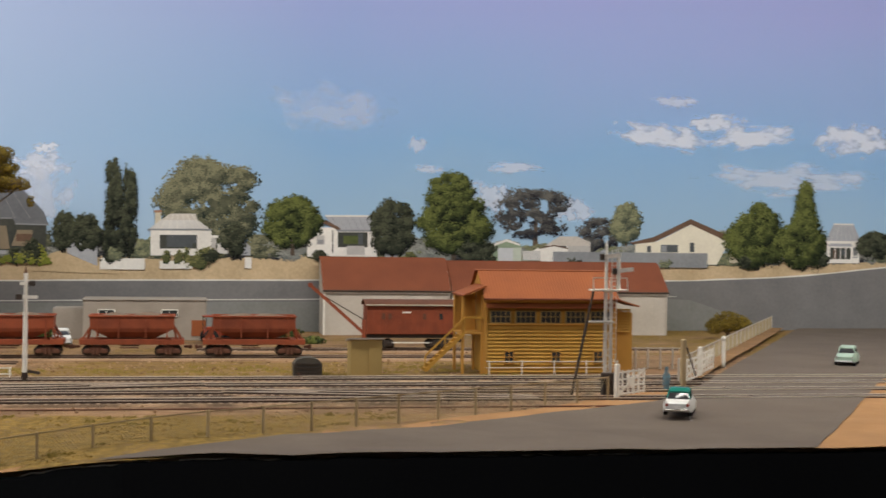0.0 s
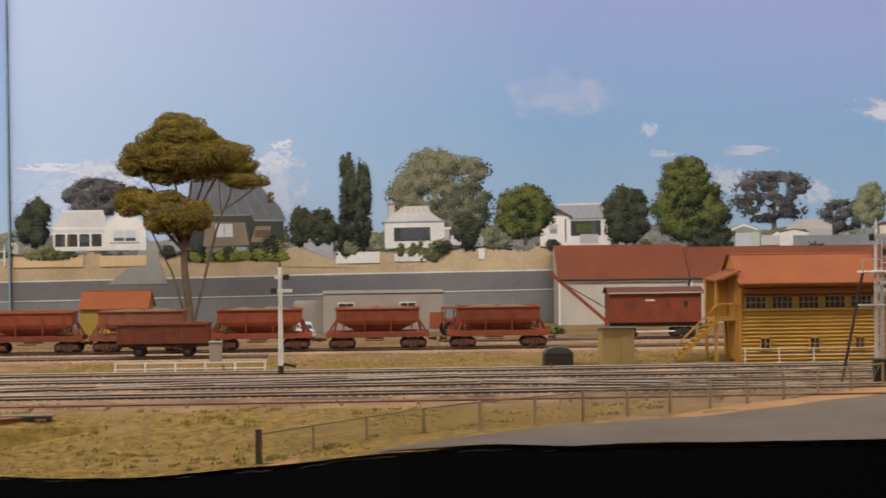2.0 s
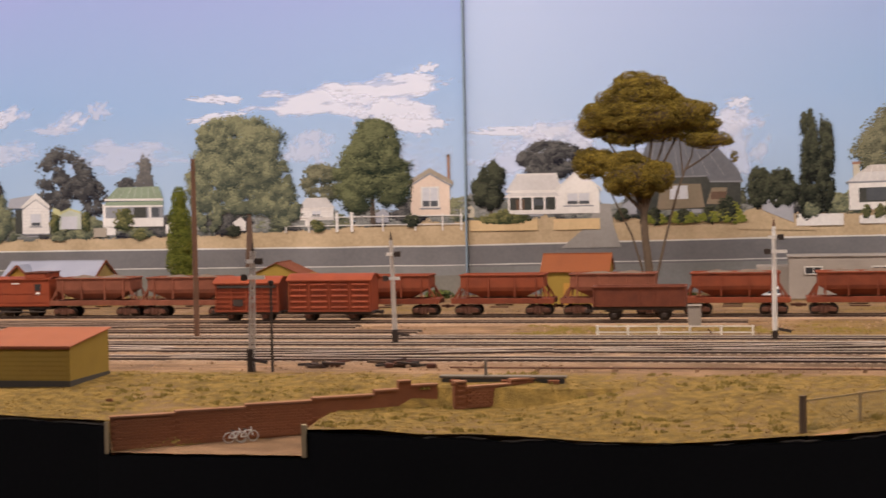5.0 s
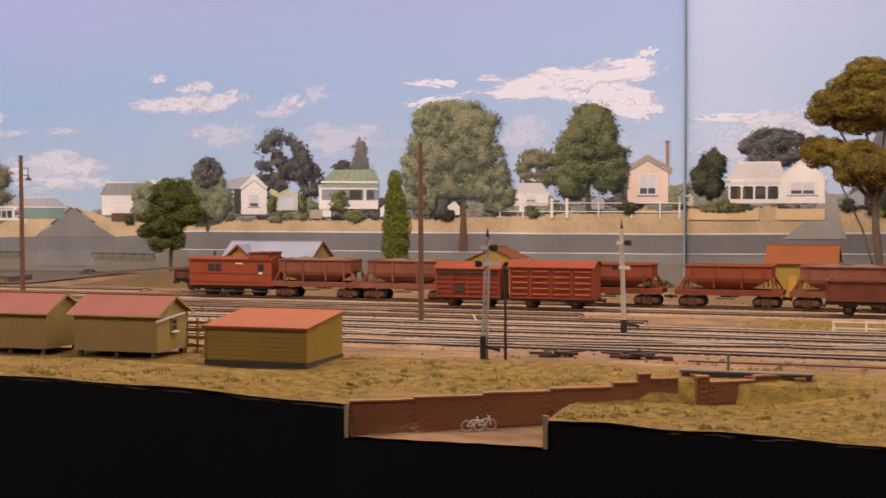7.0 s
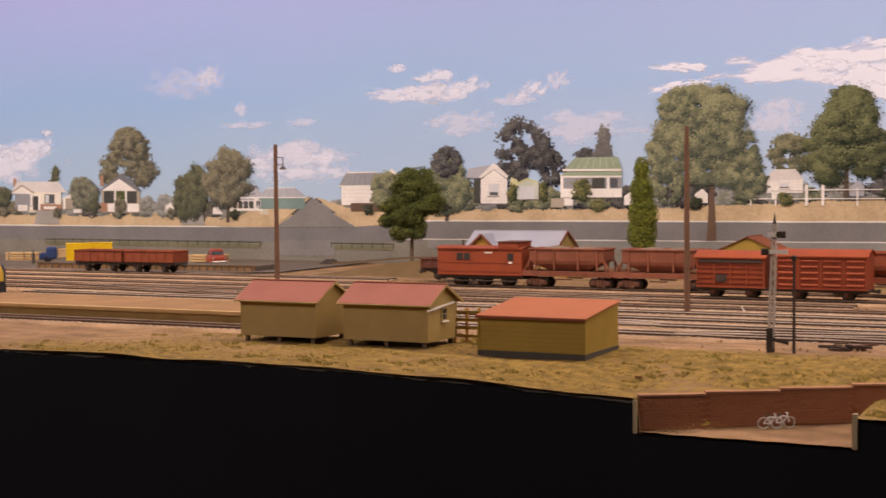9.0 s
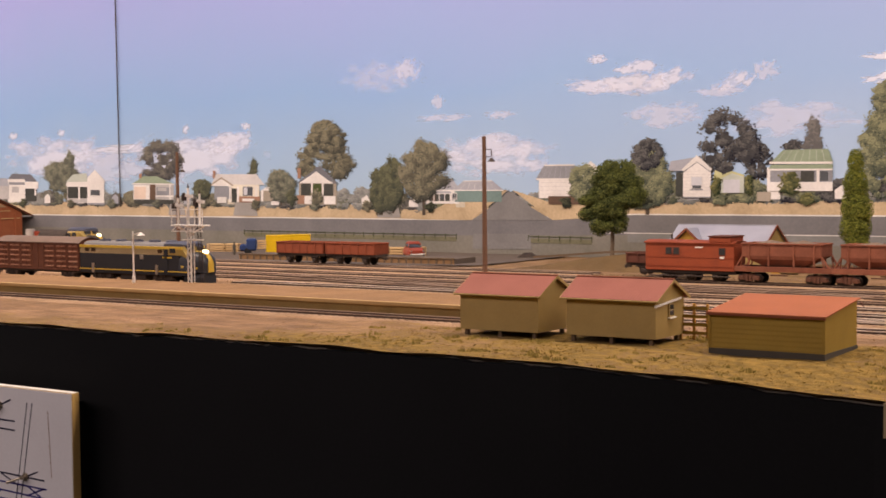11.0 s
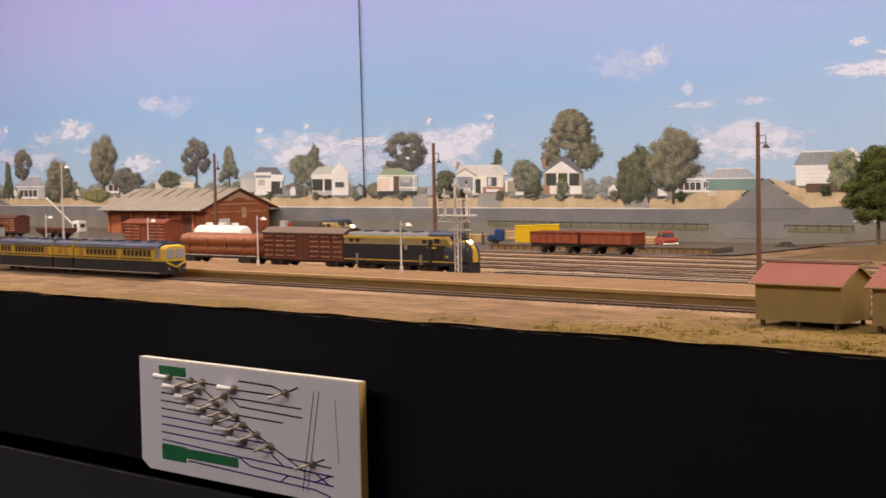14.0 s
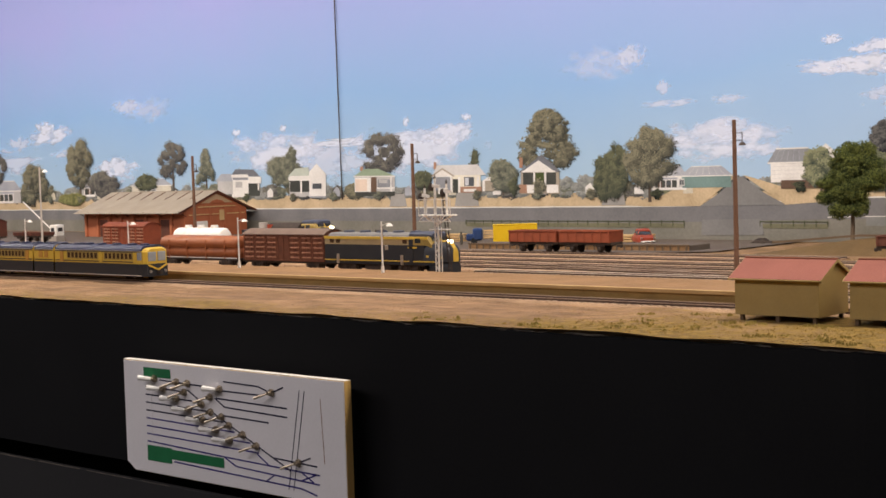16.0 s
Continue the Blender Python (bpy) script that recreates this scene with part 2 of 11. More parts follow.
class Build:
    """Collects faces in plan millimetres round a thing's own base point."""

    def __init__(self):
        self.v, self.f = [], []

    def add(self, pts, faces):
        n = len(self.v)
        self.v += [tuple(p) for p in pts]
        self.f += [tuple(n + i for i in fc) for fc in faces]
        return self

    def box(self, x, y, z, sx, sy, sz, c=0.0):
        """A box centred in x and y that stands on z; c: its chamfer."""
        hx, hy, hz, zc = sx / 2, sy / 2, sz / 2, z + sz / 2
        if c <= 0:
            p = [(x + a * hx, y + b * hy, zc + d * hz) for d in (-1, 1) for b in (-1, 1) for a in (-1, 1)]
            return self.add(p, [(0, 2, 3, 1), (4, 5, 7, 6), (0, 1, 5, 4), (2, 6, 7, 3), (0, 4, 6, 2), (1, 3, 7, 5)])
        c = min(c, hx * 0.9, hy * 0.9, hz * 0.9)
        rings = []
        for d, e in ((-1, 1), (-1, 0), (1, 0), (1, 1)):
            ix, iy = hx - (c if e else 0), hy - (c if e else 0)
            zz = zc + d * (hz - (0 if e else c))
            rings.append([(x + u, y + w, zz) for u, w in ((-ix + c, -iy), (ix - c, -iy), (ix, -iy + c), (ix, iy - c), (ix - c, iy), (-ix + c, iy), (-ix, iy - c), (-ix, -iy + c))])
        return self.loft(rings)

    def loft(self, rings, caps=True, closed=True):
        n, k = len(rings[0]), len(self.v)
        for r in rings:
            self.v += [tuple(p) for p in r]
        for i in range(len(rings) - 1):
            for j in range(n if closed else n - 1):
                a, b = k + i * n + j, k + i * n + (j + 1) % n
                self.f.append((a, b, b + n, a + n))
        if caps:
            self.f.append(tuple(k + j for j in reversed(range(n))))
            self.f.append(tuple(k + (len(rings) - 1) * n + j for j in range(n)))
        return self

    def rod(self, p, q, r, r2=None, n=6):
        p, q = Vector(p), Vector(q)
        w = (q - p).normalized()
        u = w.orthogonal().normalized()
        s = w.cross(u)
        ring = lambda o, rr: [o + rr * (math.cos(t) * u + math.sin(t) * s) for t in (2 * math.pi * i / n for i in range(n))]
        return self.loft([ring(p, r), ring(q, r if r2 is None else r2)])

    def beam(self, p, q, w, h):
        """A straight bar of width w (level) and height h from p to q."""
        p, q = Vector(p), Vector(q)
        d = (q - p).normalized()
        side = d.cross(Vector((0, 0, 1)))
        side = (side if side.length > 1e-4 else Vector((1, 0, 0))).normalized() * (w / 2)
        up = side.cross(d).normalized() * (h / 2)
        ring = lambda o: [o - side - up, o + side - up, o + side + up, o - side + up]
        return self.loft([ring(p), ring(q)])

    def prism(self, outline, axis, a, b):
        """An outline of two coordinates, drawn out along axis (x, y or z) from a to b."""
        put = {"x": lambda s, u, w: (s, u, w), "y": lambda s, u, w: (u, s, w), "z": lambda s, u, w: (u, w, s)}[axis]
        return self.loft([[put(s, u, w) for u, w in outline] for s in (a, b)])

    def blob(self, x, y, z, rx, ry, rz, n=8, m=5, jitter=0.0, rng=random):
        rings = []
        for i in range(m):
            t = math.pi * (i + 0.5) / m
            rings.append([(x + rx * math.sin(t) * math.cos(a) * (1 + jitter * (rng.random() - 0.5)), y + ry * math.sin(t) * math.sin(a) * (1 + jitter * (rng.random() - 0.5)), z - rz * math.cos(t)) for a in (2 * math.pi * j / n for j in range(n))])
        return self.loft(rings)

    def mesh(self, name, s=0.001 * K):
        me = bpy.data.meshes.new(name)
        me.from_pydata([(a * s, b * s, c * s) for a, b, c in self.v], [], self.f)
        bm = bmesh.new()
        bm.from_mesh(me)
        bmesh.ops.recalc_face_normals(bm, faces=bm.faces)
        bm.to_mesh(me)
        bm.free()
        return me


def part(name, b, material, parent, label="", smooth=False, kind=""):
    """ONE mesh under a thing or a part."""
    me = b.mesh(name)
    for mm in (material if isinstance(material, (list, tuple)) else [material]):
        me.materials.append(M[mm] if isinstance(mm, str) else mm)
    if smooth:
        me.shade_smooth()
        me.set_sharp_from_angle(angle=radians(40))
    ob = new(name, me)
    ob.parent = parent
    return tagged(ob, label, kind=kind)


def thing(name, label, category, x, y, z=0.0, turn=0.0, group="", kind=""):
    ob = new(name)
    ob.empty_display_size = 0.01
    ob.matrix_basis = Matrix.Translation(P(x, y, z)) @ pose(0, 0, 0, 0, 0, turn)
    return tagged(ob, label, category, group, kind)


def sheet(name, verts, faces, material, label, category, kind="structure", parent=None):
    me = bpy.data.meshes.new(name)
    me.from_pydata([tuple(P(*v)) for v in verts], [], faces)
    for mm in (material if isinstance(material, (list, tuple)) else [material]):
        me.materials.append(M[mm] if isinstance(mm, str) else mm)
    ob = new(name, me)
    ob.parent = parent
    return tagged(ob, label, category if not parent else "", kind=kind)


def lerp(x, table):
    """Straight-line reading of a table of (x, value)."""
    for (a, u), (b, w) in zip(table, table[1:]):
        if x <= b:
            return u + (w - u) * max(0.0, (x - a) / (b - a))
    return table[-1][1]


# ---------------------------------------------------------------- the hall round the layout
for name, x, y, z, sx, sy, sz, mm in (("floor", -800, 0, -800, 6000, 5000, 10, "floor_room"), ("ceiling", -800, 0, 1500, 6000, 5000, 10, "wall_room"),
                                      ("wall_north", -800, 2400, -790, 6000, 20, 2290, "wall_room"), ("wall_south", -800, -2400, -790, 6000, 20, 2290, "wall_room"),
                                      ("wall_east", 2150, 0, -790, 20, 4780, 2290, "wall_room"), ("wall_west", -3750, 0, -790, 20, 4780, 2290, "wall_room")):
    ob = part(name, Build().box(x, y, z, sx, sy, sz), mm, None)
    ob.location = P(0, 0, 0)
    tagged(ob, "plain dim exhibition hall " + name.split("_")[0], name.split("_")[0], kind="structure")

# ---------------------------------------------------------------- baseboard ground
XL, XR = -2.95, 1.05
EDGE_Y = [(-9, 0.612), (-0.50, 0.612), (-0.37, 0.628), (-0.28, 0.628), (-0.13, 0.618), (-0.07, 0.612), (-0.02, 0.603), (9, 0.600)]
EDGE_Z = [(-9, 0.0), (-0.50, 0.0), (-0.42, -0.0045), (-0.36, -0.0088), (-0.25, -0.0105), (-0.13, -0.0120), (-0.07, -0.0080), (-0.02, -0.001), (0.02, 0.0), (9, 0.0)]
NOTCH_L, NOTCH_R, NOTCH_Z = -0.3640, -0.2775, -0.0215


def back_y(x):
    """The backdrop's line in the plan."""
    return 1.3396 + 0.0797 * x if x > -0.3436 else 1.2920 - 0.0510 * x


def wall_line(y):
    """The brick retaining wall's line: x for a given y, from the front edge back to the little bridge."""
    return -0.365 + (y - 0.6285) * 1.81


def in_cutting(x, y):
    return wall_line(y) + 0.0015 < x < NOTCH_R and y < 0.702


def wall_y(x, y0):
    """Where the cutting's brick wall crosses a line of constant x."""
    return max(y0 + 0.0008, 0.6285 + (min(x, -0.236) + 0.365) / 1.81) if x > NOTCH_L else y0 + 0.0008


def ground_z(x, y, front=None):
    f = max(0.0, min(1.0, (0.735 - y) / 0.115))
    f = f * f * (3 - 2 * f)
    front = y < wall_y(x, 0.62) if front is None else front
    if front and -0.31 < x < -0.12:
        g = max(0.0, min(1.0, (0.738 - y) / 0.032))
        w = max(0.0, min(1.0, (-0.15 - x) / 0.05))
        f = f + (g * g * (3 - 2 * g) - f) * w if g > f else f
    z = lerp(x, EDGE_Z) * f + 0.0012 * noise.noise(Vector((x * 30, y * 30, 0))) * (1 if y < 0.74 else 0.3)
    if front and NOTCH_L < x < NOTCH_R:
        z = NOTCH_Z + 0.05 * (y - 0.63) + 0.0004 * noise.noise(Vector((x * 90, y * 90, 4)))
    return z


def grassy(x, y):
    w = 0.5 + 0.5 * noise.noise(Vector((x * 18, y * 18, 3.0))) + 0.3 * noise.noise(Vector((x * 60, y * 60, 7.0)))
    if in_cutting(x, y) and ground_z(x, y) < -0.018:
        return 0.05
    if y < 0.745:
        base = lerp(x, [(-9, 0.10), (-0.72, 0.16), (-0.60, 0.75), (-0.45, 0.95), (0.02, 0.95), (0.1, 0.6), (0.25, 0.1), (9, 0.0)])
        base *= max(0.0, min(1.0, (0.748 - y) / 0.02)) if x > -0.6 else 1
        if x < -0.6:
            base += 0.42 * max(0.0, min(1.0, (0.665 - y) / 0.03))
        return base * (0.45 + 0.75 * w)
    if 0.925 < y < 1.035:
        return lerp(x, [(-9, 0.05), (-0.32, 0.05), (-0.22, 0.6), (0.16, 0.7), (0.35, 0.1), (9, 0.0)]) * (0.4 + 0.9 * w)
    if y > 1.09:
        return lerp(x, [(-9, 0.35), (-1.0, 0.35), (-0.7, 0.5), (0.2, 0.5), (0.42, 0.8), (9, 0.6)]) * (0.3 + 0.9 * w)
    return 0.04 + 0.1 * w


def ground_material():
    m = mat("layout_ground", (0.41, 0.245, 0.130), (0.22, 0.128, 0.064), 0.95, scale=25, fine=1300, bump=0.0025, contrast=1.8)
    n, l = m.node_tree.nodes, m.node_tree.links
    p = n["Principled BSDF"]
    sand = p.inputs["Base Color"].links[0].from_socket
    at = n.new("ShaderNodeAttribute")
    at.attribute_name = "grassy"
    tc, ns = n.new("ShaderNodeTexCoord"), n.new("ShaderNodeTexNoise")
    ns.inputs["Scale"].default_value, ns.inputs["Detail"].default_value = 140, 5
    l.new(tc.outputs["Object"], ns.inputs["Vector"])
    mp, blot, bm_, soil = n.new("ShaderNodeMapping"), n.new("ShaderNodeTexNoise"), n.new("ShaderNodeMapRange"), n.new("ShaderNodeMix")
    mp.inputs["Scale"].default_value = (0.35, 1.0, 1.0)
    l.new(tc.outputs["Object"], mp.inputs["Vector"])
    l.new(mp.outputs[0], blot.inputs["Vector"])
    blot.inputs["Scale"].default_value, blot.inputs["Detail"].default_value = 75, 7
    bm_.inputs["From Min"].default_value, bm_.inputs["From Max"].default_value, bm_.inputs["To Max"].default_value = 0.42, 0.66, 0.75
    l.new(blot.outputs["Fac"], bm_.inputs["Value"])
    soil.data_type = "RGBA"
    soil.inputs[7].default_value = (0.145, 0.082, 0.042, 1)
    l.new(bm_.outputs[0], soil.inputs[0])
    l.new(sand, soil.inputs[6])
    grass = n.new("ShaderNodeMix")
    grass.data_type = "RGBA"
    grass.inputs[6].default_value, grass.inputs[7].default_value = (0.305, 0.190, 0.042, 1), (0.145, 0.092, 0.019, 1)
    gr = n.new("ShaderNodeMapRange")
    gr.inputs["From Min"].default_value, gr.inputs["From Max"].default_value = 0.34, 0.64
    l.new(ns.outputs["Fac"], gr.inputs["Value"])
    l.new(gr.outputs[0], grass.inputs[0])
    sub = n.new("ShaderNodeMath")
    sub.operation = "SUBTRACT"
    l.new(at.outputs["Fac"], sub.inputs[0])
    l.new(ns.outputs["Fac"], sub.inputs[1])
    mr = n.new("ShaderNodeMapRange")
    mr.inputs["From Min"].default_value, mr.inputs["From Max"].default_value = -0.25, 0.2
    l.new(sub.outputs[0], mr.inputs["Value"])
    mx = n.new("ShaderNodeMix")
    mx.data_type = "RGBA"
    l.new(mr.outputs[0], mx.inputs[0])
    l.new(soil.outputs[2], mx.inputs[6])
    l.new(grass.outputs[2], mx.inputs[7])
    worn, oil, om = n.new("ShaderNodeAttribute"), n.new("ShaderNodeMix"), n.new("ShaderNodeMath")
    worn.attribute_name = "oily"
    om.operation, om.use_clamp = "MULTIPLY", True
    l.new(worn.outputs["Fac"], om.inputs[0])
    l.new(gr.outputs[0], om.inputs[1])
    oil.data_type = "RGBA"
    oil.inputs[7].default_value = (0.095, 0.062, 0.040, 1)
    l.new(om.outputs[0], oil.inputs[0])
    l.new(mx.outputs[2], oil.inputs[6])
    l.new(oil.outputs[2], p.inputs["Base Color"])
    return m


def oily(x, y):
    """How far oil and coal dust have blackened the running lines, most of it by the signal box."""
    along = lerp(x, [(-9, 0.0), (-0.55, 0.15), (-0.15, 0.55), (0.10, 1.25), (0.32, 1.1), (0.5, 0.0)])
    across = lerp(y, [(0.0, 0.0), (0.752, 0.0), (0.775, 1.0), (0.905, 1.0), (0.925, 0.0)])
    return along * across * (0.9 + 0.5 * noise.noise(Vector((x * 12, y * 40, 2.0))))


def build_ground():
    xs = [XL + 0.008 * i for i in range(int((-0.40 - XL) / 0.008) + 1)] + [-0.398 + 0.0012 * i for i in range(150)] + [-0.216 + 0.007 * i for i in range(182)]
    nx, ny = len(xs) - 1, 140
    verts, faces, g, oiled = [], [], [], []
    for i, x in enumerate(xs):
        y0, y1 = lerp(x, EDGE_Y), back_y(x) - 0.002
        yw = wall_y(x, y0)
        for j in range(ny + 1):
            front = j <= 40
            y = y0 + (yw - y0) * j / 40 if front else yw + 0.0006 + (y1 - yw) * ((j - 41) / (ny - 41)) ** 1.35
            verts.append((x, y, ground_z(x, y, front and x > NOTCH_L)))
            g.append(max(0.0, min(1.0, grassy(x, y))))
            oiled.append(max(0.0, oily(x, y)))
    for i in range(nx):
        for j in range(ny):
            a = i * (ny + 1) + j
            faces.append((a, a + ny + 1, a + ny + 2, a + 1))
    ob = sheet("ground", verts, faces, ground_material(), "sandy and dry-grassed scenic ground of the model layout", "ground")
    ob.data.attributes.new("grassy", "FLOAT", "POINT").data.foreach_set("value", g)
    ob.data.attributes.new("oily", "FLOAT", "POINT").data.foreach_set("value", oiled)
    ob.data.shade_smooth()


build_ground()


def build_fascia():
    """The black front board follows the ground's front edge, with a step where the cutting comes out."""
    xs = [XL + 0.004 * i for i in range(int((XR - XL) / 0.004) + 1)] + [NOTCH_L - 1e-4, NOTCH_L, NOTCH_R, NOTCH_R + 1e-4]
    verts, faces = [], []
    for x in sorted(xs):
        top = NOTCH_Z - 0.0015 if NOTCH_L <= x <= NOTCH_R else -0.0016 + lerp(x, EDGE_Z) + 0.0011 * noise.noise(Vector((x * 60, 0, 5))) + 0.0007 * noise.noise(Vector((x * 210, 0, 8))) - 0.0004
        y = lerp(x, EDGE_Y)
        verts += [(x, y + 0.0024, top), (x, y + 0.0004, top - 0.0006), (x, y + 0.0004, -0.104), (x, y + 0.0024, -0.104)]
    for i in range(len(xs) - 1):
        a = 4 * i
        faces += [(a, a + 4, a + 5, a + 1), (a + 1, a + 5, a + 6, a + 2), (a + 2, a + 6, a + 7, a + 3), (a + 3, a + 7, a + 4, a)]
    board = sheet("layout_fascia", verts, faces, "black", "black painted front board of the layout", "fascia")
    chip, rng, x = Build(), random.Random(77), -1.9
    while x < 0.9:
        ln = rng.uniform(0.004, 0.03)
        if noise.noise(Vector((x * 9, 2, 0))) > -0.12 and not NOTCH_L - 0.005 < x < NOTCH_R + 0.005:
            n = max(2, int(ln / 0.002))
            ring = []
            for i in range(n + 1):
                u = x + ln * i / n
                top = -0.0016 + lerp(u, EDGE_Z) + 0.0011 * noise.noise(Vector((u * 60, 0, 5))) + 0.0007 * noise.noise(Vector((u * 210, 0, 8)))
                h = 0.00030 * math.sin(math.pi * i / n) * rng.uniform(0.4, 1.2)
                yy = lerp(u, EDGE_Y) * 1000
                ring.append([(u * 1000, yy + 0.9, 1000 * (top - h)), (u * 1000, yy + 0.9, 1000 * top - 0.1), (u * 1000, yy + 2.3, 1000 * top + 0.2), (u * 1000, yy + 2.3, 1000 * (top - h))])
            chip.loft(ring)
        x += ln + rng.uniform(0.0, 0.018)
    ob = part("chipped_edge", chip, "bare_edge", board, "pale chipped edge where the paint has worn off", kind="stuff")
    ob.location = P(0, 0, 0)
    verts, faces = [], []
    for i in range(241):
        x = XL + (XR - XL) * i / 240
        y = 0.655 + 0.006 * math.sin(i * 0.9) + 0.003 * math.sin(i * 2.3)
        verts += [(x, y, -0.095), (x, y, -0.78)]
    faces = [(2 * i, 2 * i + 1, 2 * i + 3, 2 * i + 2) for i in range(240)]
    sheet("curtain", verts, faces, "curtain", "black cloth skirt hanging below the front board", "curtain").data.shade_smooth()
    sheet("baseboard", [(XL, 0.65, -0.10), (XR, 0.65, -0.10), (XR, 1.5, -0.10), (XL, 1.5, -0.10)], [(0, 1, 2, 3)], "timber", "plywood baseboard under the scenery", "baseboard")


build_fascia()

# ---------------------------------------------------------------- the printed backdrop


def bd(x, z, off):
    """A point of the backdrop, off millimetres before its face."""
    slope = 0.0797 if x > -0.3436 else -0.0510
    k = off * 0.00028 / math.hypot(1, slope)
    return (x + slope * k, back_y(x) - k, z)


def sky_material():
    m = mat("printed_sky", (0.5, 0.5, 0.5), rough=0.7, spec=0.2)
    n, l = m.node_tree.nodes, m.node_tree.links
    p = n["Principled BSDF"]
    tc, sep, ramp = n.new("ShaderNodeTexCoord"), n.new("ShaderNodeSeparateXYZ"), n.new("ShaderNodeValToRGB")
    l.new(tc.outputs["Object"], sep.inputs[0])
    mr, ns = n.new("ShaderNodeMapRange"), n.new("ShaderNodeTexNoise")
    mr.inputs["From Min"].default_value, mr.inputs["From Max"].default_value = TOP + K * 0.05, TOP + K * 0.33
    ns.inputs["Scale"].default_value, ns.inputs["Detail"].default_value = 5, 3
    l.new(tc.outputs["Object"], ns.inputs["Vector"])
    ma = n.new("ShaderNodeMath")
    ma.operation, ma.inputs[1].default_value, ma.inputs[2].default_value = "MULTIPLY_ADD", 0.3, -0.15
    l.new(ns.outputs["Fac"], ma.inputs[0])
    ad = n.new("ShaderNodeMath")
    ad.operation = "ADD"
    l.new(sep.outputs[2], mr.inputs["Value"])
    l.new(mr.outputs[0], ad.inputs[0])
    l.new(ma.outputs[0], ad.inputs[1])
    l.new(ad.outputs[0], ramp.inputs[0])
    e = ramp.color_ramp.elements
    e[0].position, e[0].color = 0.0, (0.365, 0.515, 0.650, 1)
    e[1].position, e[1].color = 1.0, (0.35, 0.40, 0.76, 1)
    mid = ramp.color_ramp.elements.new(0.45)
    mid.color = (0.258, 0.44, 0.72, 1)
    # paler towards the joint: light that the east board catches, put into the colour
    fx, pale = n.new("ShaderNodeMapRange"), n.new("ShaderNodeMix")
    fx.inputs["From Min"].default_value, fx.inputs["From Max"].default_value = 0.14 * K, -0.30 * K
    fx.inputs["To Max"].default_value = 0.72
    l.new(sep.outputs[0], fx.inputs["Value"])
    east = n.new("ShaderNodeMath")
    east.operation, east.inputs[1].default_value = "GREATER_THAN", -0.3436 * K
    l.new(sep.outputs[0], east.inputs[0])
    amount = n.new("ShaderNodeMath")
    amount.operation = "MULTIPLY"
    l.new(fx.outputs[0], amount.inputs[0])
    l.new(east.outputs[0], amount.inputs[1])
    # the sky is also paler low down on the west board
    wx, low, both = n.new("ShaderNodeMapRange"), n.new("ShaderNodeMath"), n.new("ShaderNodeMath")
    wx.inputs["From Min"].default_value, wx.inputs["From Max"].default_value = -1.2 * K, -0.345 * K
    wx.inputs["To Max"].default_value = 0.55
    l.new(sep.outputs[0], wx.inputs["Value"])
    low.operation, low.use_clamp, low.inputs[0].default_value = "SUBTRACT", True, 1.0
    l.new(mr.outputs[0], low.inputs[1])
    both.operation = "MULTIPLY"
    l.new(wx.outputs[0], both.inputs[0])
    l.new(low.outputs[0], both.inputs[1])
    west, most = n.new("ShaderNodeMath"), n.new("ShaderNodeMix")
    west.operation, west.inputs[0].default_value = "SUBTRACT", 1.0
    l.new(east.outputs[0], west.inputs[1])
    most.data_type = "FLOAT"
    l.new(west.outputs[0], most.inputs[0])
    l.new(amount.outputs[0], most.inputs[2])
    l.new(both.outputs[0], most.inputs[3])
    pale.data_type = "RGBA"
    pale.inputs[7].default_value = (0.53, 0.66, 0.87, 1)
    l.new(most.outputs[0], pale.inputs[0])
    l.new(ramp.outputs[0], pale.inputs[6])
    l.new(pale.outputs[2], p.inputs["Base Color"])
    return m


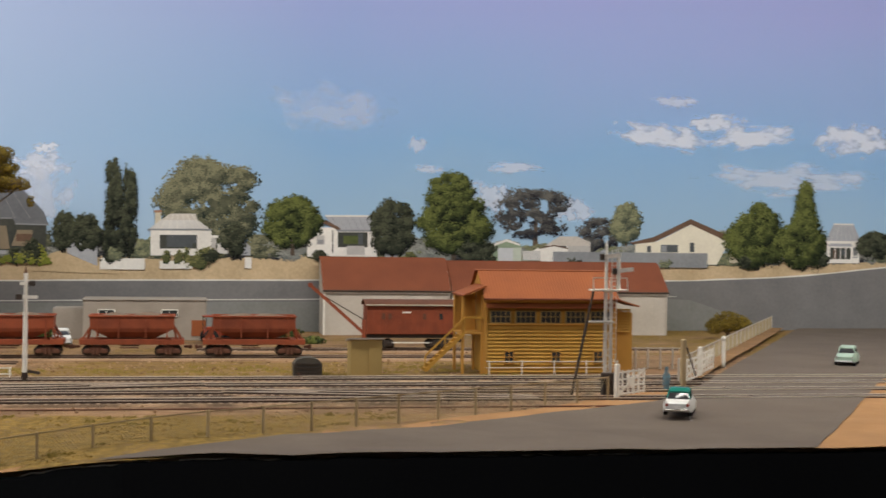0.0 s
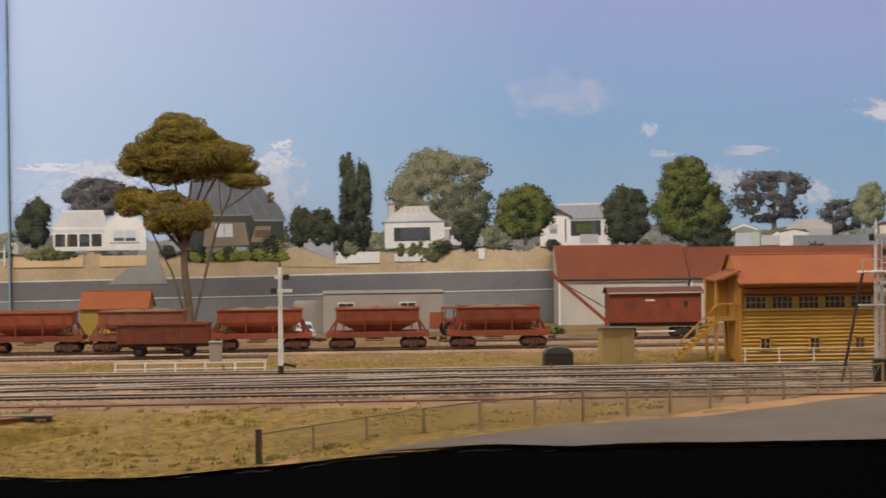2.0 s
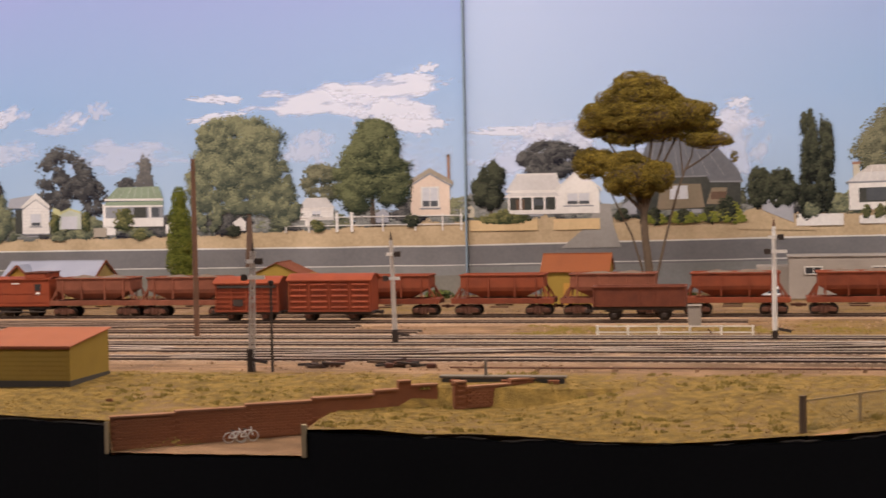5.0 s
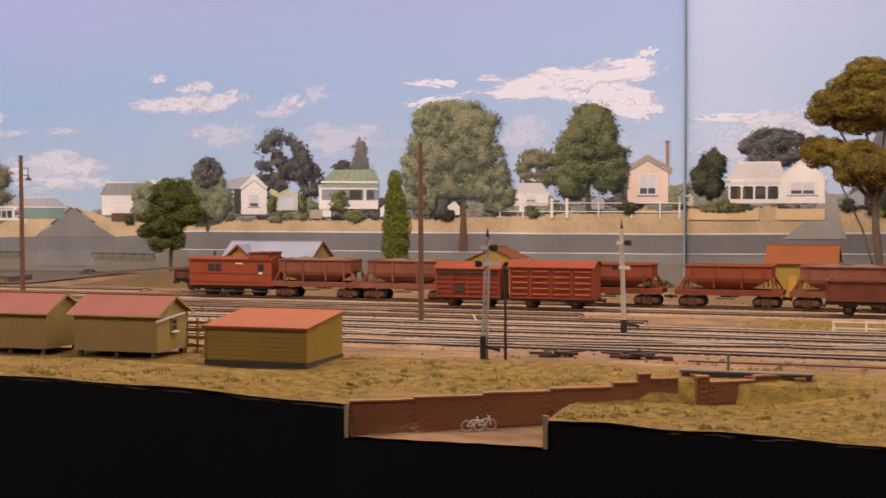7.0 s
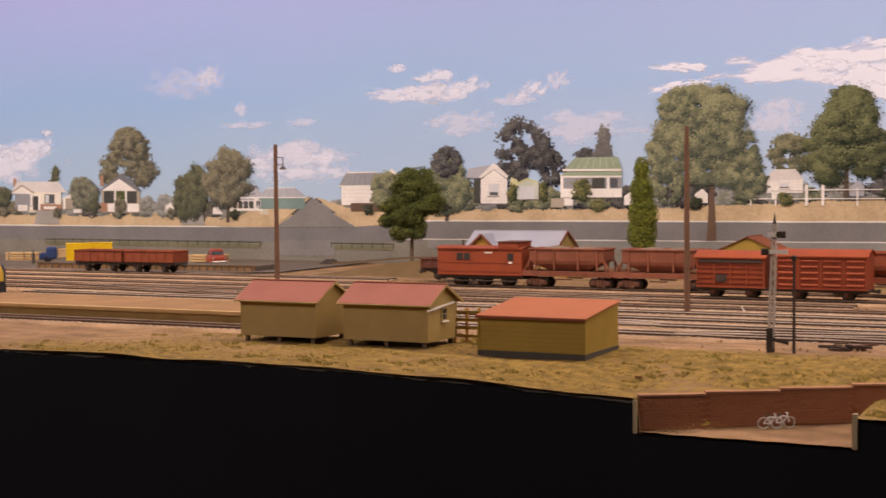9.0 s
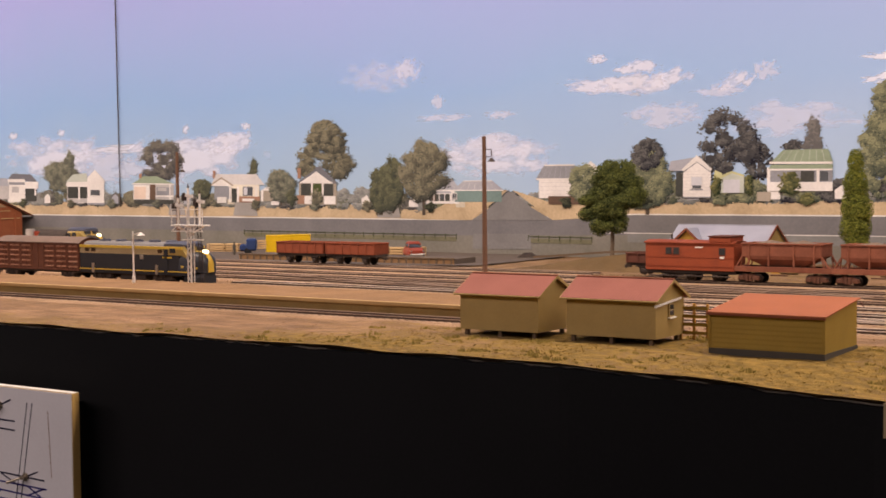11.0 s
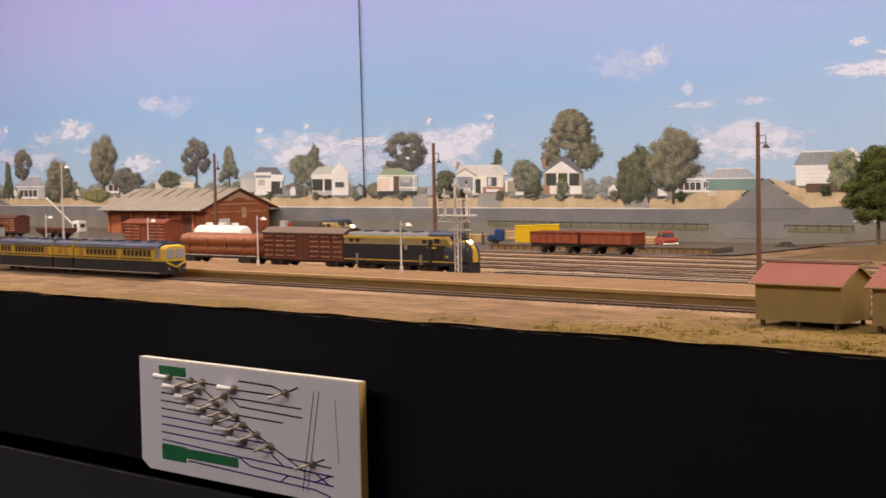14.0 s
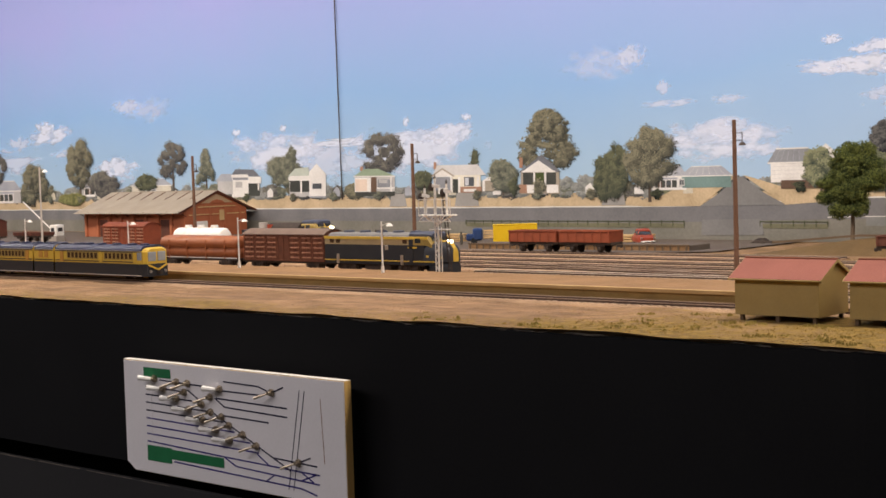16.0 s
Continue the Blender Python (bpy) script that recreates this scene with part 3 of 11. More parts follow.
def cloud_material(most, soft):
    """Printed cloud ink over the sky; most: how dense it gets, soft: how its edge fades."""
    m = bpy.data.materials.new("printed_cloud")
    m.use_nodes = True
    n, l = m.node_tree.nodes, m.node_tree.links
    p, out = n["Principled BSDF"], n["Material Output"]
    p.inputs["Base Color"].default_value, p.inputs["Roughness"].default_value = (0.80, 0.85, 0.97, 1), 0.8
    p.inputs["Specular IOR Level"].default_value = 0.1
    info, ns, uv = n.new("ShaderNodeObjectInfo"), n.new("ShaderNodeTexNoise"), n.new("ShaderNodeUVMap")
    sc = n.new("ShaderNodeMapping")
    sc.inputs["Scale"].default_value = (2.4, 1.5, 1.0)
    l.new(uv.outputs[0], sc.inputs["Vector"])
    ns.noise_dimensions = "4D"
    wm = n.new("ShaderNodeMath")
    wm.operation, wm.inputs[1].default_value = "MULTIPLY", 40.0
    l.new(info.outputs["Random"], wm.inputs[0])
    l.new(wm.outputs[0], ns.inputs["W"])
    ns.inputs["Scale"].default_value, ns.inputs["Detail"].default_value, ns.inputs["Roughness"].default_value = 1.25, 4, 0.5
    l.new(sc.outputs[0], ns.inputs["Vector"])
    ln = n.new("ShaderNodeVectorMath")
    ln.operation = "LENGTH"
    l.new(uv.outputs[0], ln.inputs[0])
    sq, sub, lump = n.new("ShaderNodeMath"), n.new("ShaderNodeMath"), n.new("ShaderNodeMapRange")
    sq.operation, sq.inputs[1].default_value = "POWER", 2.0
    l.new(ln.outputs["Value"], sq.inputs[0])
    lump.inputs["From Min"].default_value, lump.inputs["From Max"].default_value = 0.38, 0.66
    l.new(ns.outputs["Fac"], lump.inputs["Value"])
    sub.operation, sub.inputs[1].default_value = "MULTIPLY_ADD", -0.95
    l.new(sq.outputs[0], sub.inputs[0])
    l.new(lump.outputs[0], sub.inputs[2])
    mr = n.new("ShaderNodeMapRange")
    mr.inputs["From Min"].default_value, mr.inputs["From Max"].default_value = -0.14 - soft, 0.02 + soft
    mr.inputs["To Max"].default_value = most
    l.new(sub.outputs[0], mr.inputs["Value"])
    tr, mx = n.new("ShaderNodeBsdfTransparent"), n.new("ShaderNodeMixShader")
    l.new(mr.outputs[0], mx.inputs[0])
    l.new(tr.outputs[0], mx.inputs[1])
    l.new(p.outputs[0], mx.inputs[2])
    l.new(mx.outputs[0], out.inputs["Surface"])
    return m




def ballast_bed_material():
    """Pinkish ballast, blackened by oil and coal dust towards the signal box."""
    m = mat("ballast_bed", (0.51, 0.335, 0.20), (0.30, 0.19, 0.11), 0.95, scale=30, fine=1800, bump=0.002, contrast=1.4)
    n, l = m.node_tree.nodes, m.node_tree.links
    p = n["Principled BSDF"]
    clean = p.inputs["Base Color"].links[0].from_socket
    at, ns, tc = n.new("ShaderNodeAttribute"), n.new("ShaderNodeTexNoise"), n.new("ShaderNodeNewGeometry")
    at.attribute_name = "oily"
    ns.inputs["Scale"].default_value, ns.inputs["Detail"].default_value = 55, 6
    l.new(tc.outputs["Position"], ns.inputs["Vector"])
    mr, mul, mx = n.new("ShaderNodeMapRange"), n.new("ShaderNodeMath"), n.new("ShaderNodeMix")
    mr.inputs["From Min"].default_value, mr.inputs["From Max"].default_value = 0.32, 0.56
    l.new(ns.outputs["Fac"], mr.inputs["Value"])
    mul.operation, mul.use_clamp = "MULTIPLY", True
    l.new(at.outputs["Fac"], mul.inputs[0])
    l.new(mr.outputs[0], mul.inputs[1])
    mx.data_type = "RGBA"
    mx.inputs[7].default_value = (0.10, 0.066, 0.043, 1)
    l.new(mul.outputs[0], mx.inputs[0])
    l.new(clean, mx.inputs[6])
    l.new(mx.outputs[2], p.inputs["Base Color"])
    return m


M["ballast_bed"] = ballast_bed_material()
M["sky"], M["cloud"], M["cloud_thin"], M["cloud_faint"], M["cloud_wisp"] = sky_material(), cloud_material(0.86, 0.13), cloud_material(0.50, 0.26), cloud_material(0.30, 0.36), cloud_material(0.74, 0.30)
for nm, a, b in (("p_verge", (0.62, 0.475, 0.30), (0.43, 0.325, 0.195)), ("p_road", (0.205, 0.20, 0.20), (0.158, 0.155, 0.158)), ("p_kerb", (0.78, 0.75, 0.70), (0.60, 0.58, 0.54)),
                 ("p_lower", (0.235, 0.222, 0.188), (0.170, 0.165, 0.135)), ("p_mesh", (0.25, 0.25, 0.245), (0.195, 0.20, 0.185)), ("p_white", (0.84, 0.81, 0.76), (0.66, 0.63, 0.59)),
                 ("p_cream", (0.66, 0.60, 0.47), None), ("p_pink", (0.78, 0.63, 0.51), (0.66, 0.53, 0.43)), ("p_grey", (0.30, 0.31, 0.33), None), ("p_greyroof", (0.42, 0.43, 0.46), (0.33, 0.34, 0.38)),
                 ("p_whiteroof", (0.68, 0.66, 0.64), (0.55, 0.53, 0.51)), ("p_greenroof", (0.31, 0.39, 0.27), (0.24, 0.30, 0.21)), ("p_mint", (0.56, 0.60, 0.52), (0.44, 0.48, 0.41)), ("p_blind", (0.62, 0.63, 0.66), (0.52, 0.53, 0.56)), ("p_brown", (0.16, 0.10, 0.07), None), ("p_bark", (0.13, 0.095, 0.07), (0.075, 0.058, 0.045)),
                 ("p_dark", (0.045, 0.05, 0.045), (0.08, 0.08, 0.07)), ("p_window", (0.10, 0.11, 0.12), None), ("p_brick", (0.42, 0.24, 0.16), None), ("p_tanwall", (0.76, 0.56, 0.31), (0.64, 0.46, 0.25)),
                 ("p_tandull", (0.27, 0.215, 0.15), (0.20, 0.165, 0.115)), ("p_roofslate", (0.18, 0.185, 0.205), (0.135, 0.14, 0.155)), ("p_shade", (0.52, 0.50, 0.48), (0.40, 0.385, 0.37)), ("p_paleroof", (0.62, 0.57, 0.52), (0.48, 0.44, 0.40)),
                 ("p_creamwhite", (0.80, 0.75, 0.62), (0.68, 0.63, 0.52)), ("p_side", (0.235, 0.23, 0.22), (0.185, 0.18, 0.175)), ("p_lime", (0.62, 0.62, 0.33), None), ("p_drive", (0.37, 0.35, 0.325), (0.30, 0.285, 0.26)), ("p_green", (0.195, 0.185, 0.115), (0.13, 0.125, 0.08)), ("p_rail_green", (0.085, 0.095, 0.05), None), ("p_teal", (0.20, 0.30, 0.28), None), ("p_hedge", (0.11, 0.13, 0.045), (0.05, 0.07, 0.025)), ("p_slope", (0.40, 0.35, 0.28), (0.33, 0.285, 0.22))):
    M[nm] = mat("print_" + nm[2:], a, b, 0.8, scale=22, fine=260, spec=0.15, contrast=1.4)
FOLIAGE = {"t_olive": ((0.26, 0.245, 0.10), (0.055, 0.065, 0.03)), "t_green": ((0.17, 0.19, 0.055), (0.020, 0.030, 0.013)), "t_dark": ((0.098, 0.104, 0.064), (0.018, 0.023, 0.017)),
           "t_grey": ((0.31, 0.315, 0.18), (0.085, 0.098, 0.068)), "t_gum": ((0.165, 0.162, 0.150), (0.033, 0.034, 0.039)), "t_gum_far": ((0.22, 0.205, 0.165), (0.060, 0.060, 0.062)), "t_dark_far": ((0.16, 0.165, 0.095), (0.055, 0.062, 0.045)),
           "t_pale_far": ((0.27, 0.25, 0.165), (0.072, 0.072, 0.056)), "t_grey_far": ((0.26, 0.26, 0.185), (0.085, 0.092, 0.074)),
           "t_haze": ((0.36, 0.36, 0.33), (0.17, 0.18, 0.17)), "t_lime": ((0.34, 0.33, 0.06), (0.14, 0.16, 0.03)), "t_elm": ((0.19, 0.205, 0.10), (0.040, 0.050, 0.028)), "t_lime_far": ((0.30, 0.29, 0.11), (0.11, 0.115, 0.05)),
           "t_haze_dark": ((0.22, 0.21, 0.19), (0.11, 0.11, 0.11)), "t_pale": ((0.28, 0.27, 0.165), (0.058, 0.065, 0.045))}

PANEL = {}
for nm, x0, x1 in (("backdrop_east", -0.3430, XR), ("backdrop_west", XL, -0.3442)):
    v = [bd(x, z, o) for o in (0, -6) for x, z in ((x0, -0.02), (x1, -0.02), (x1, 0.52), (x0, 0.52))]
    PANEL[nm] = sheet(nm, v, [(0, 1, 2, 3), (7, 6, 5, 4), (0, 4, 5, 1), (1, 5, 6, 2), (2, 6, 7, 3), (3, 7, 4, 0)], "sky",
                      "printed backdrop board with summer sky and a street of houses", "backdrop")


def panel_at(x):
    return PANEL["backdrop_east" if x > -0.3436 else "backdrop_west"]


def plate(name, outline, off, material, parent, label="", thick=0.6):
    """A flat printed piece: an outline of (x, z) on the backdrop, off millimetres before its face."""
    n = len(outline)
    v = [bd(x, z, off) for x, z in outline] + [bd(x, z, off - thick) for x, z in outline]
    f = [tuple(range(n)), tuple(range(2 * n - 1, n - 1, -1))] + [(i, i + n, (i + 1) % n + n, (i + 1) % n) for i in range(n)]
    ob = sheet(name, v, f, material, label, "", "", parent)
    return ob


def strip(name, x0, x1, lo, hi, off, material, label):
    """A band along the backdrop; lo and hi are tables of (x, z)."""
    n = max(2, int((x1 - x0) / 0.03))
    xs = [x0 + (x1 - x0) * i / n for i in range(n + 1)]
    wob = lambda x, s: 0.0006 * noise.noise(Vector((x * 25, s, 1)))
    outline = [(x, lerp(x, lo) + wob(x, 1)) for x in xs] + [(x, lerp(x, hi) + wob(x, 2)) for x in reversed(xs)]
    n2 = len(xs)
    v = [bd(x, z, off) for x, z in outline]
    f = [(i, i + 1, 2 * n2 - 2 - i, 2 * n2 - 1 - i) for i in range(n2 - 1)]
    sheet(name, v, f, material, label, "", "", panel_at((x0 + x1) / 2))


KERB_HI = [(-3, 0.0345), (-1.76, 0.0345), (-1.05, 0.035), (-0.84, 0.0425), (-0.35, 0.0435), (-0.05, 0.0465), (0.14, 0.0475), (0.50, 0.0490), (0.62, 0.0540), (0.72, 0.0640), (1.1, 0.085)]
VERGE_HI = [(-3, 0.053), (-1.4, 0.052), (-1.05, 0.050), (-0.85, 0.058), (-0.6, 0.060), (-0.35, 0.070), (0.14, 0.072), (0.5, 0.068), (0.7, 0.0735), (1.1, 0.090)]
ROAD_LO = [(-3, 0.020), (-1.05, 0.0205), (-0.84, 0.0245), (-0.35, 0.0265), (0.14, 0.0300), (0.42, 0.0335), (0.50, 0.0335), (0.56, 0.015), (0.62, -0.002), (1.1, -0.004)]
ZERO = [(-3, -0.006), (1.1, -0.006)]
for a, b in ((XL, -0.3442), (-0.3430, XR)):
    strip("printed_verge", a, b, [(x, z - 0.004) for x, z in KERB_HI], VERGE_HI, 1.0, "p_verge", "dry tan grass verge printed on the backdrop")
    strip("printed_road", a, b, [(x, z - 0.002) for x, z in ROAD_LO], KERB_HI, 1.5, "p_road", "grey printed street")
    strip("printed_kerb", a, b, [(x, z - 0.0006) for x, z in KERB_HI], [(x, z + 0.0007) for x, z in KERB_HI], 1.9, "p_kerb", "pale printed kerb line")
    if a < -1:
        strip("printed_lower_ground", a, b, ZERO, ROAD_LO, 1.2, "p_lower", "grey-green ground printed below the street")
    else:
        strip("printed_lower_ground", a, 0.64, ZERO, ROAD_LO, 1.2, "p_mesh", "grey fence printed below the street")
        strip("printed_kerb", a, 0.49, [(x, z - 0.0004) for x, z in ROAD_LO], [(x, z + 0.0004) for x, z in ROAD_LO], 2.2, "p_kerb", "pale printed fence rail")
strip("printed_fence", -0.84, -0.345, [(x, z - 0.009) for x, z in ROAD_LO], ROAD_LO, 1.7, "p_mesh", "grey mesh fence printed below the street")
strip("printed_kerb", -0.88, -0.345, [(x, z - 0.0004) for x, z in ROAD_LO], [(x, z + 0.0004) for x, z in ROAD_LO], 2.2, "p_kerb", "pale printed fence rail")


cloud_count = []


def cloud(x0, x1, z0, z1, mm, tilt=0.0):
    """A ragged printed cloud; tilt: how far it rises from its middle to its end."""
    cloud_count.append(x0)
    nx, cx, cz, hx, hz = 8, (x0 + x1) / 2, (z0 + z1) / 2, (x1 - x0) * 0.60, (z1 - z0) * 0.66
    v, uvs = [], []
    for i in range(nx + 1):
        for s in (-1, 1):
            u = -1 + 2 * i / nx
            v.append(bd(cx + u * hx, cz + s * hz + u * tilt, 0.2 + 0.012 * len(cloud_count)))
            uvs.append((u * 1.1, s * 1.1))
    f = [(2 * i, 2 * i + 2, 2 * i + 3, 2 * i + 1) for i in range(nx)]
    ob = sheet("printed_cloud", v, f, mm, "white wispy cloud printed on the sky", "", "", panel_at(cx))
    layer = ob.data.uv_layers.new(name="UVMap")
    for lp in ob.data.loops:
        layer.data[lp.index].uv = uvs[lp.vertex_index]


# bright, thin and faint clouds of the east board, then the west board from the joint outwards
for c in ((0.088, 0.196, 0.188, 0.226, "cloud_faint"), (0.216, 0.235, 0.168, 0.182, "cloud_thin"), (0.29, 0.349, 0.151, 0.161, "cloud_thin"), (0.423, 0.522, 0.178, 0.202, "cloud_wisp", -0.006),
          (0.498, 0.564, 0.196, 0.214, "cloud_wisp"), (0.522, 0.616, 0.182, 0.202, "cloud_wisp", 0.006), (0.52, 0.70, 0.137, 0.165, "cloud_thin"), (0.462, 0.508, 0.220, 0.230, "cloud_thin"),
          (0.222, 0.251, 0.149, 0.156, "cloud_thin"), (0.64, 0.73, 0.178, 0.208, "cloud_wisp"), (0.27, 0.32, 0.112, 0.142, "cloud_thin"), (0.36, 0.40, 0.105, 0.128, "cloud_thin")):
    cloud(*c)
for c in ((-0.341, -0.262, 0.138, 0.147, "cloud", -0.003), (-0.300, -0.225, 0.126, 0.150, "cloud_wisp"), (-0.339, -0.22, 0.100, 0.140, "cloud_thin"), (-0.139, -0.088, 0.137, 0.158, "cloud_wisp"),
          (-0.122, -0.098, 0.158, 0.167, "cloud", 0.002), (-0.150, -0.085, 0.098, 0.146, "cloud_thin"), (-0.20, -0.11, 0.10, 0.14, "cloud_faint")):
    cloud(*c)
# the great bright cloud beside the joint
for c in ((-0.548, -0.352, 0.163, 0.189, "cloud", 0.003), (-0.480, -0.358, 0.176, 0.196, "cloud", 0.004), (-0.455, -0.362, 0.148, 0.176, "cloud", -0.004), (-0.42, -0.362, 0.142, 0.160, "cloud", -0.003),
          (-0.606, -0.545, 0.176, 0.184, "cloud", -0.002), (-0.612, -0.540, 0.158, 0.168, "cloud", 0.004), (-0.390, -0.365, 0.196, 0.204, "cloud", 0.003), (-0.515, -0.462, 0.119, 0.149, "cloud_thin"), (-0.47, -0.35, 0.10, 0.135, "cloud_faint")):
    cloud(*c)
for c in ((-0.736, -0.610, 0.117, 0.144, "cloud_thin"), (-0.84, -0.754, 0.126, 0.147, "cloud_thin"), (-0.748, -0.706, 0.157, 0.174, "cloud_wisp", 0.005), (-0.77, -0.72, 0.152, 0.160, "cloud_thin"), (-0.71, -0.684, 0.166, 0.182, "cloud_thin"),
          (-0.830, -0.769, 0.162, 0.178, "cloud_wisp", 0.006), (-0.852, -0.805, 0.176, 0.190, "cloud_wisp"), (-0.914, -0.834, 0.160, 0.174, "cloud_wisp", -0.003), (-0.875, -0.800, 0.158, 0.176, "cloud_wisp"), (-0.885, -0.862, 0.189, 0.197, "cloud_wisp"), (-1.01, -0.970, 0.139, 0.147, "cloud_thin"),
          (-1.070, -0.922, 0.084, 0.120, "cloud_wisp"), (-1.06, -0.95, 0.100, 0.122, "cloud_thin"), (-1.20, -1.092, 0.176, 0.205, "cloud_faint"), (-1.13, -1.09, 0.184, 0.206, "cloud_thin"), (-1.078, -1.06, 0.153, 0.167, "cloud_thin"), (-1.10, -1.03, 0.139, 0.146, "cloud_thin")):
    cloud(*c)
# the long bank behind the far houses
for c in ((-1.815, -1.585, 0.078, 0.134, "cloud_wisp"), (-1.70, -1.50, 0.070, 0.118, "cloud_thin"), (-1.64, -1.515, 0.114, 0.124, "cloud_wisp", 0.001), (-1.545, -1.335, 0.082, 0.132, "cloud_wisp"), (-1.43, -1.338, 0.112, 0.136, "cloud_wisp", 0.004), 
          (-1.805, -1.785, 0.136, 0.145, "cloud_wisp"), (-1.70, -1.685, 0.138, 0.147, "cloud_wisp"), (-1.462, -1.45, 0.136, 0.146, "cloud_wisp"), (-1.362, -1.345, 0.138, 0.146, "cloud_wisp"), (-2.054, -1.949, 0.168, 0.198, "cloud_faint"), (-2.10, -2.03, 0.18, 0.20, "cloud_thin"),
          (-2.355, -2.225, 0.142, 0.166, "cloud_wisp", 0.004), (-2.33, -2.27, 0.158, 0.178, "cloud_wisp"), (-2.740, -2.530, 0.122, 0.172, "cloud_wisp"), (-2.62, -2.505, 0.148, 0.172, "cloud_wisp", 0.006), (-2.155, -2.04, 0.080, 0.113, "cloud_wisp"), (-2.65, -2.30, 0.096, 0.134, "cloud_thin"), (-2.42, -2.35, 0.135, 0.155, "cloud_thin"), (-2.28, -2.19, 0.118, 0.132, "cloud_thin")):
    cloud(*c)


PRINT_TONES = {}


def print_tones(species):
    """Four ink tones of one kind of printed foliage, from deep to pale: its shade and sunlight put into the ink."""
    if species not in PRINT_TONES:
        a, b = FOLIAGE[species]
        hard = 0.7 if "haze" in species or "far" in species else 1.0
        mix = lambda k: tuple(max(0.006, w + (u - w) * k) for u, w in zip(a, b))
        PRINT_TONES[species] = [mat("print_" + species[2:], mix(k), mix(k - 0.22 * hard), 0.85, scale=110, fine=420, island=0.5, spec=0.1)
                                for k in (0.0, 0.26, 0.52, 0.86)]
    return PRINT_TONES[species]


def crown_width(shape, v):
    """Half width of a crown's outline at the height v from -1 to 1."""
    if shape == "dome":
        return math.sqrt(max(0.0, 1 - ((v + 0.2) / 1.2) ** 2)) if v > -0.2 else 1.0 - 0.45 * ((-0.2 - v) / 0.8) ** 2
    if shape == "cone":
        return 0.06 + 0.47 * (1 - v)
    if shape == "column":
        return 0.92 * math.sqrt(max(0.0, 1 - v ** 4)) * (0.86 + 0.14 * math.sin(9 * v))
    return math.sqrt(max(0.0, 1 - v * v))


def printed_tree(x0, x1, z0, z1, mm, trunk=0.0, seed=1, gap=0.0, shape="round", off=3.0):
    """A printed tree: overlapping leaf masses, each of many small patches of ink, paler on the sunny side."""
    off += 1.9 if off >= 2.5 else 0
    # trees near the far end take paler inks, distance haze put into the colour
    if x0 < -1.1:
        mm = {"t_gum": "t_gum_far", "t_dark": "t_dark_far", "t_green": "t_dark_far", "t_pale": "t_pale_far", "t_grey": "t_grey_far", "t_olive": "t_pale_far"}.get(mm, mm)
    if trunk and x0 < -0.6:
        z0 -= 0.6 * trunk
    rng = random.Random(seed)
    cx, cz, hx, hz = (x0 + x1) / 2, (z0 + z1) / 2, (x1 - x0) / 2, (z1 - z0) / 2
    small = max(hx, hz) < 0.016
    count = 9 if small else 46 if shape in ("round", "dome") else 30
    lobes = []
    for i in range(count):
        v = 1 - 2 * (i + rng.random()) / count
        r = rng.uniform(0.13, 0.28) if not small else rng.uniform(0.35, 0.5)
        side = rng.choice((-1, 1)) if i % 2 else rng.uniform(-0.85, 0.85)
        ragged = 1.0 if shape == "cone" else 0.90 + 0.30 * noise.noise(Vector((2.2 * v, 1.3 * (1 if side > 0 else -1), seed * 1.7)))
        w = max(0.0, crown_width(shape, v * 0.94) * ragged - r * 0.7)
        u = w * side * (rng.uniform(0.75, 1.0) if i % 2 else 1.0)
        if gap and i > 3 and rng.random() < gap * 0.8:
            continue
        lobes.append((cx + u * hx, cz + v * 0.86 * hz, r * hx * rng.uniform(0.9, 1.25), r * hz * rng.uniform(0.75, 1.05) * (0.8 if shape == "column" else 1)))
    if not gap:
        lobes.insert(0, (cx, cz - (0.1 * hz if shape == "dome" else 0), 0.55 * hx if shape != "cone" else 0.32 * hx, 0.62 * hz))
    holes = [(cx + hx * rng.uniform(-0.8, 0.8), cz + hz * rng.uniform(-0.9, 0.5), rng.uniform(0.05, 0.17) * min(hx, hz)) for _ in range(int(70 * gap))]
    size = 0.00078 if not small else 0.0009
    v, f, tone = [], [], []
    layer = 0.75 / len(lobes)
    for j, (lx, lz, rx, rz) in enumerate(lobes):
        n0, n, o = len(v), 22, off + layer * j
        v.append(bd(lx, lz, o))
        for i in range(n):
            k = (0.62 if gap > 0.3 else 0.86) * rng.uniform(0.78, 1.12)
            v.append(bd(lx + rx * k * math.cos(6.2832 * i / n), lz + rz * k * math.sin(6.2832 * i / n), o))
        f += [(n0, n0 + 1 + i, n0 + 1 + (i + 1) % n) for i in range(n)]
        tone += [0 if j == 0 and not gap else 1] * n
        for i in range(min(700, int(2.3 * rx * rz / size ** 2 * (0.5 if small else 1)))):
            a, r = rng.random() * 6.2832, math.sqrt(rng.random()) * rng.choice((0.95, 1.05, 1.2, 1.5))
            du, dv = r * math.cos(a), r * math.sin(a)
            x, z = lx + rx * du, lz + rz * dv
            if any((x - p) ** 2 + (z - q) ** 2 < s * s for p, q, s in holes):
                continue
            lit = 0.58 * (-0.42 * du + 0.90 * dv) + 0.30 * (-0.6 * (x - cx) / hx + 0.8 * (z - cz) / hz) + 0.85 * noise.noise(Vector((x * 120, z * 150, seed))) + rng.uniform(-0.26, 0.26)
            s, t0, n0, o2 = size * rng.uniform(0.7, 1.7), rng.random() * 6.28, len(v), o + layer * rng.uniform(0.2, 0.9)
            for k in range(5):
                v.append(bd(x + s * rng.uniform(0.6, 1.2) * math.cos(t0 + 1.2566 * k), z + 0.8 * s * rng.uniform(0.6, 1.2) * math.sin(t0 + 1.2566 * k), o2))
            f.append(tuple(range(n0, n0 + 5)))
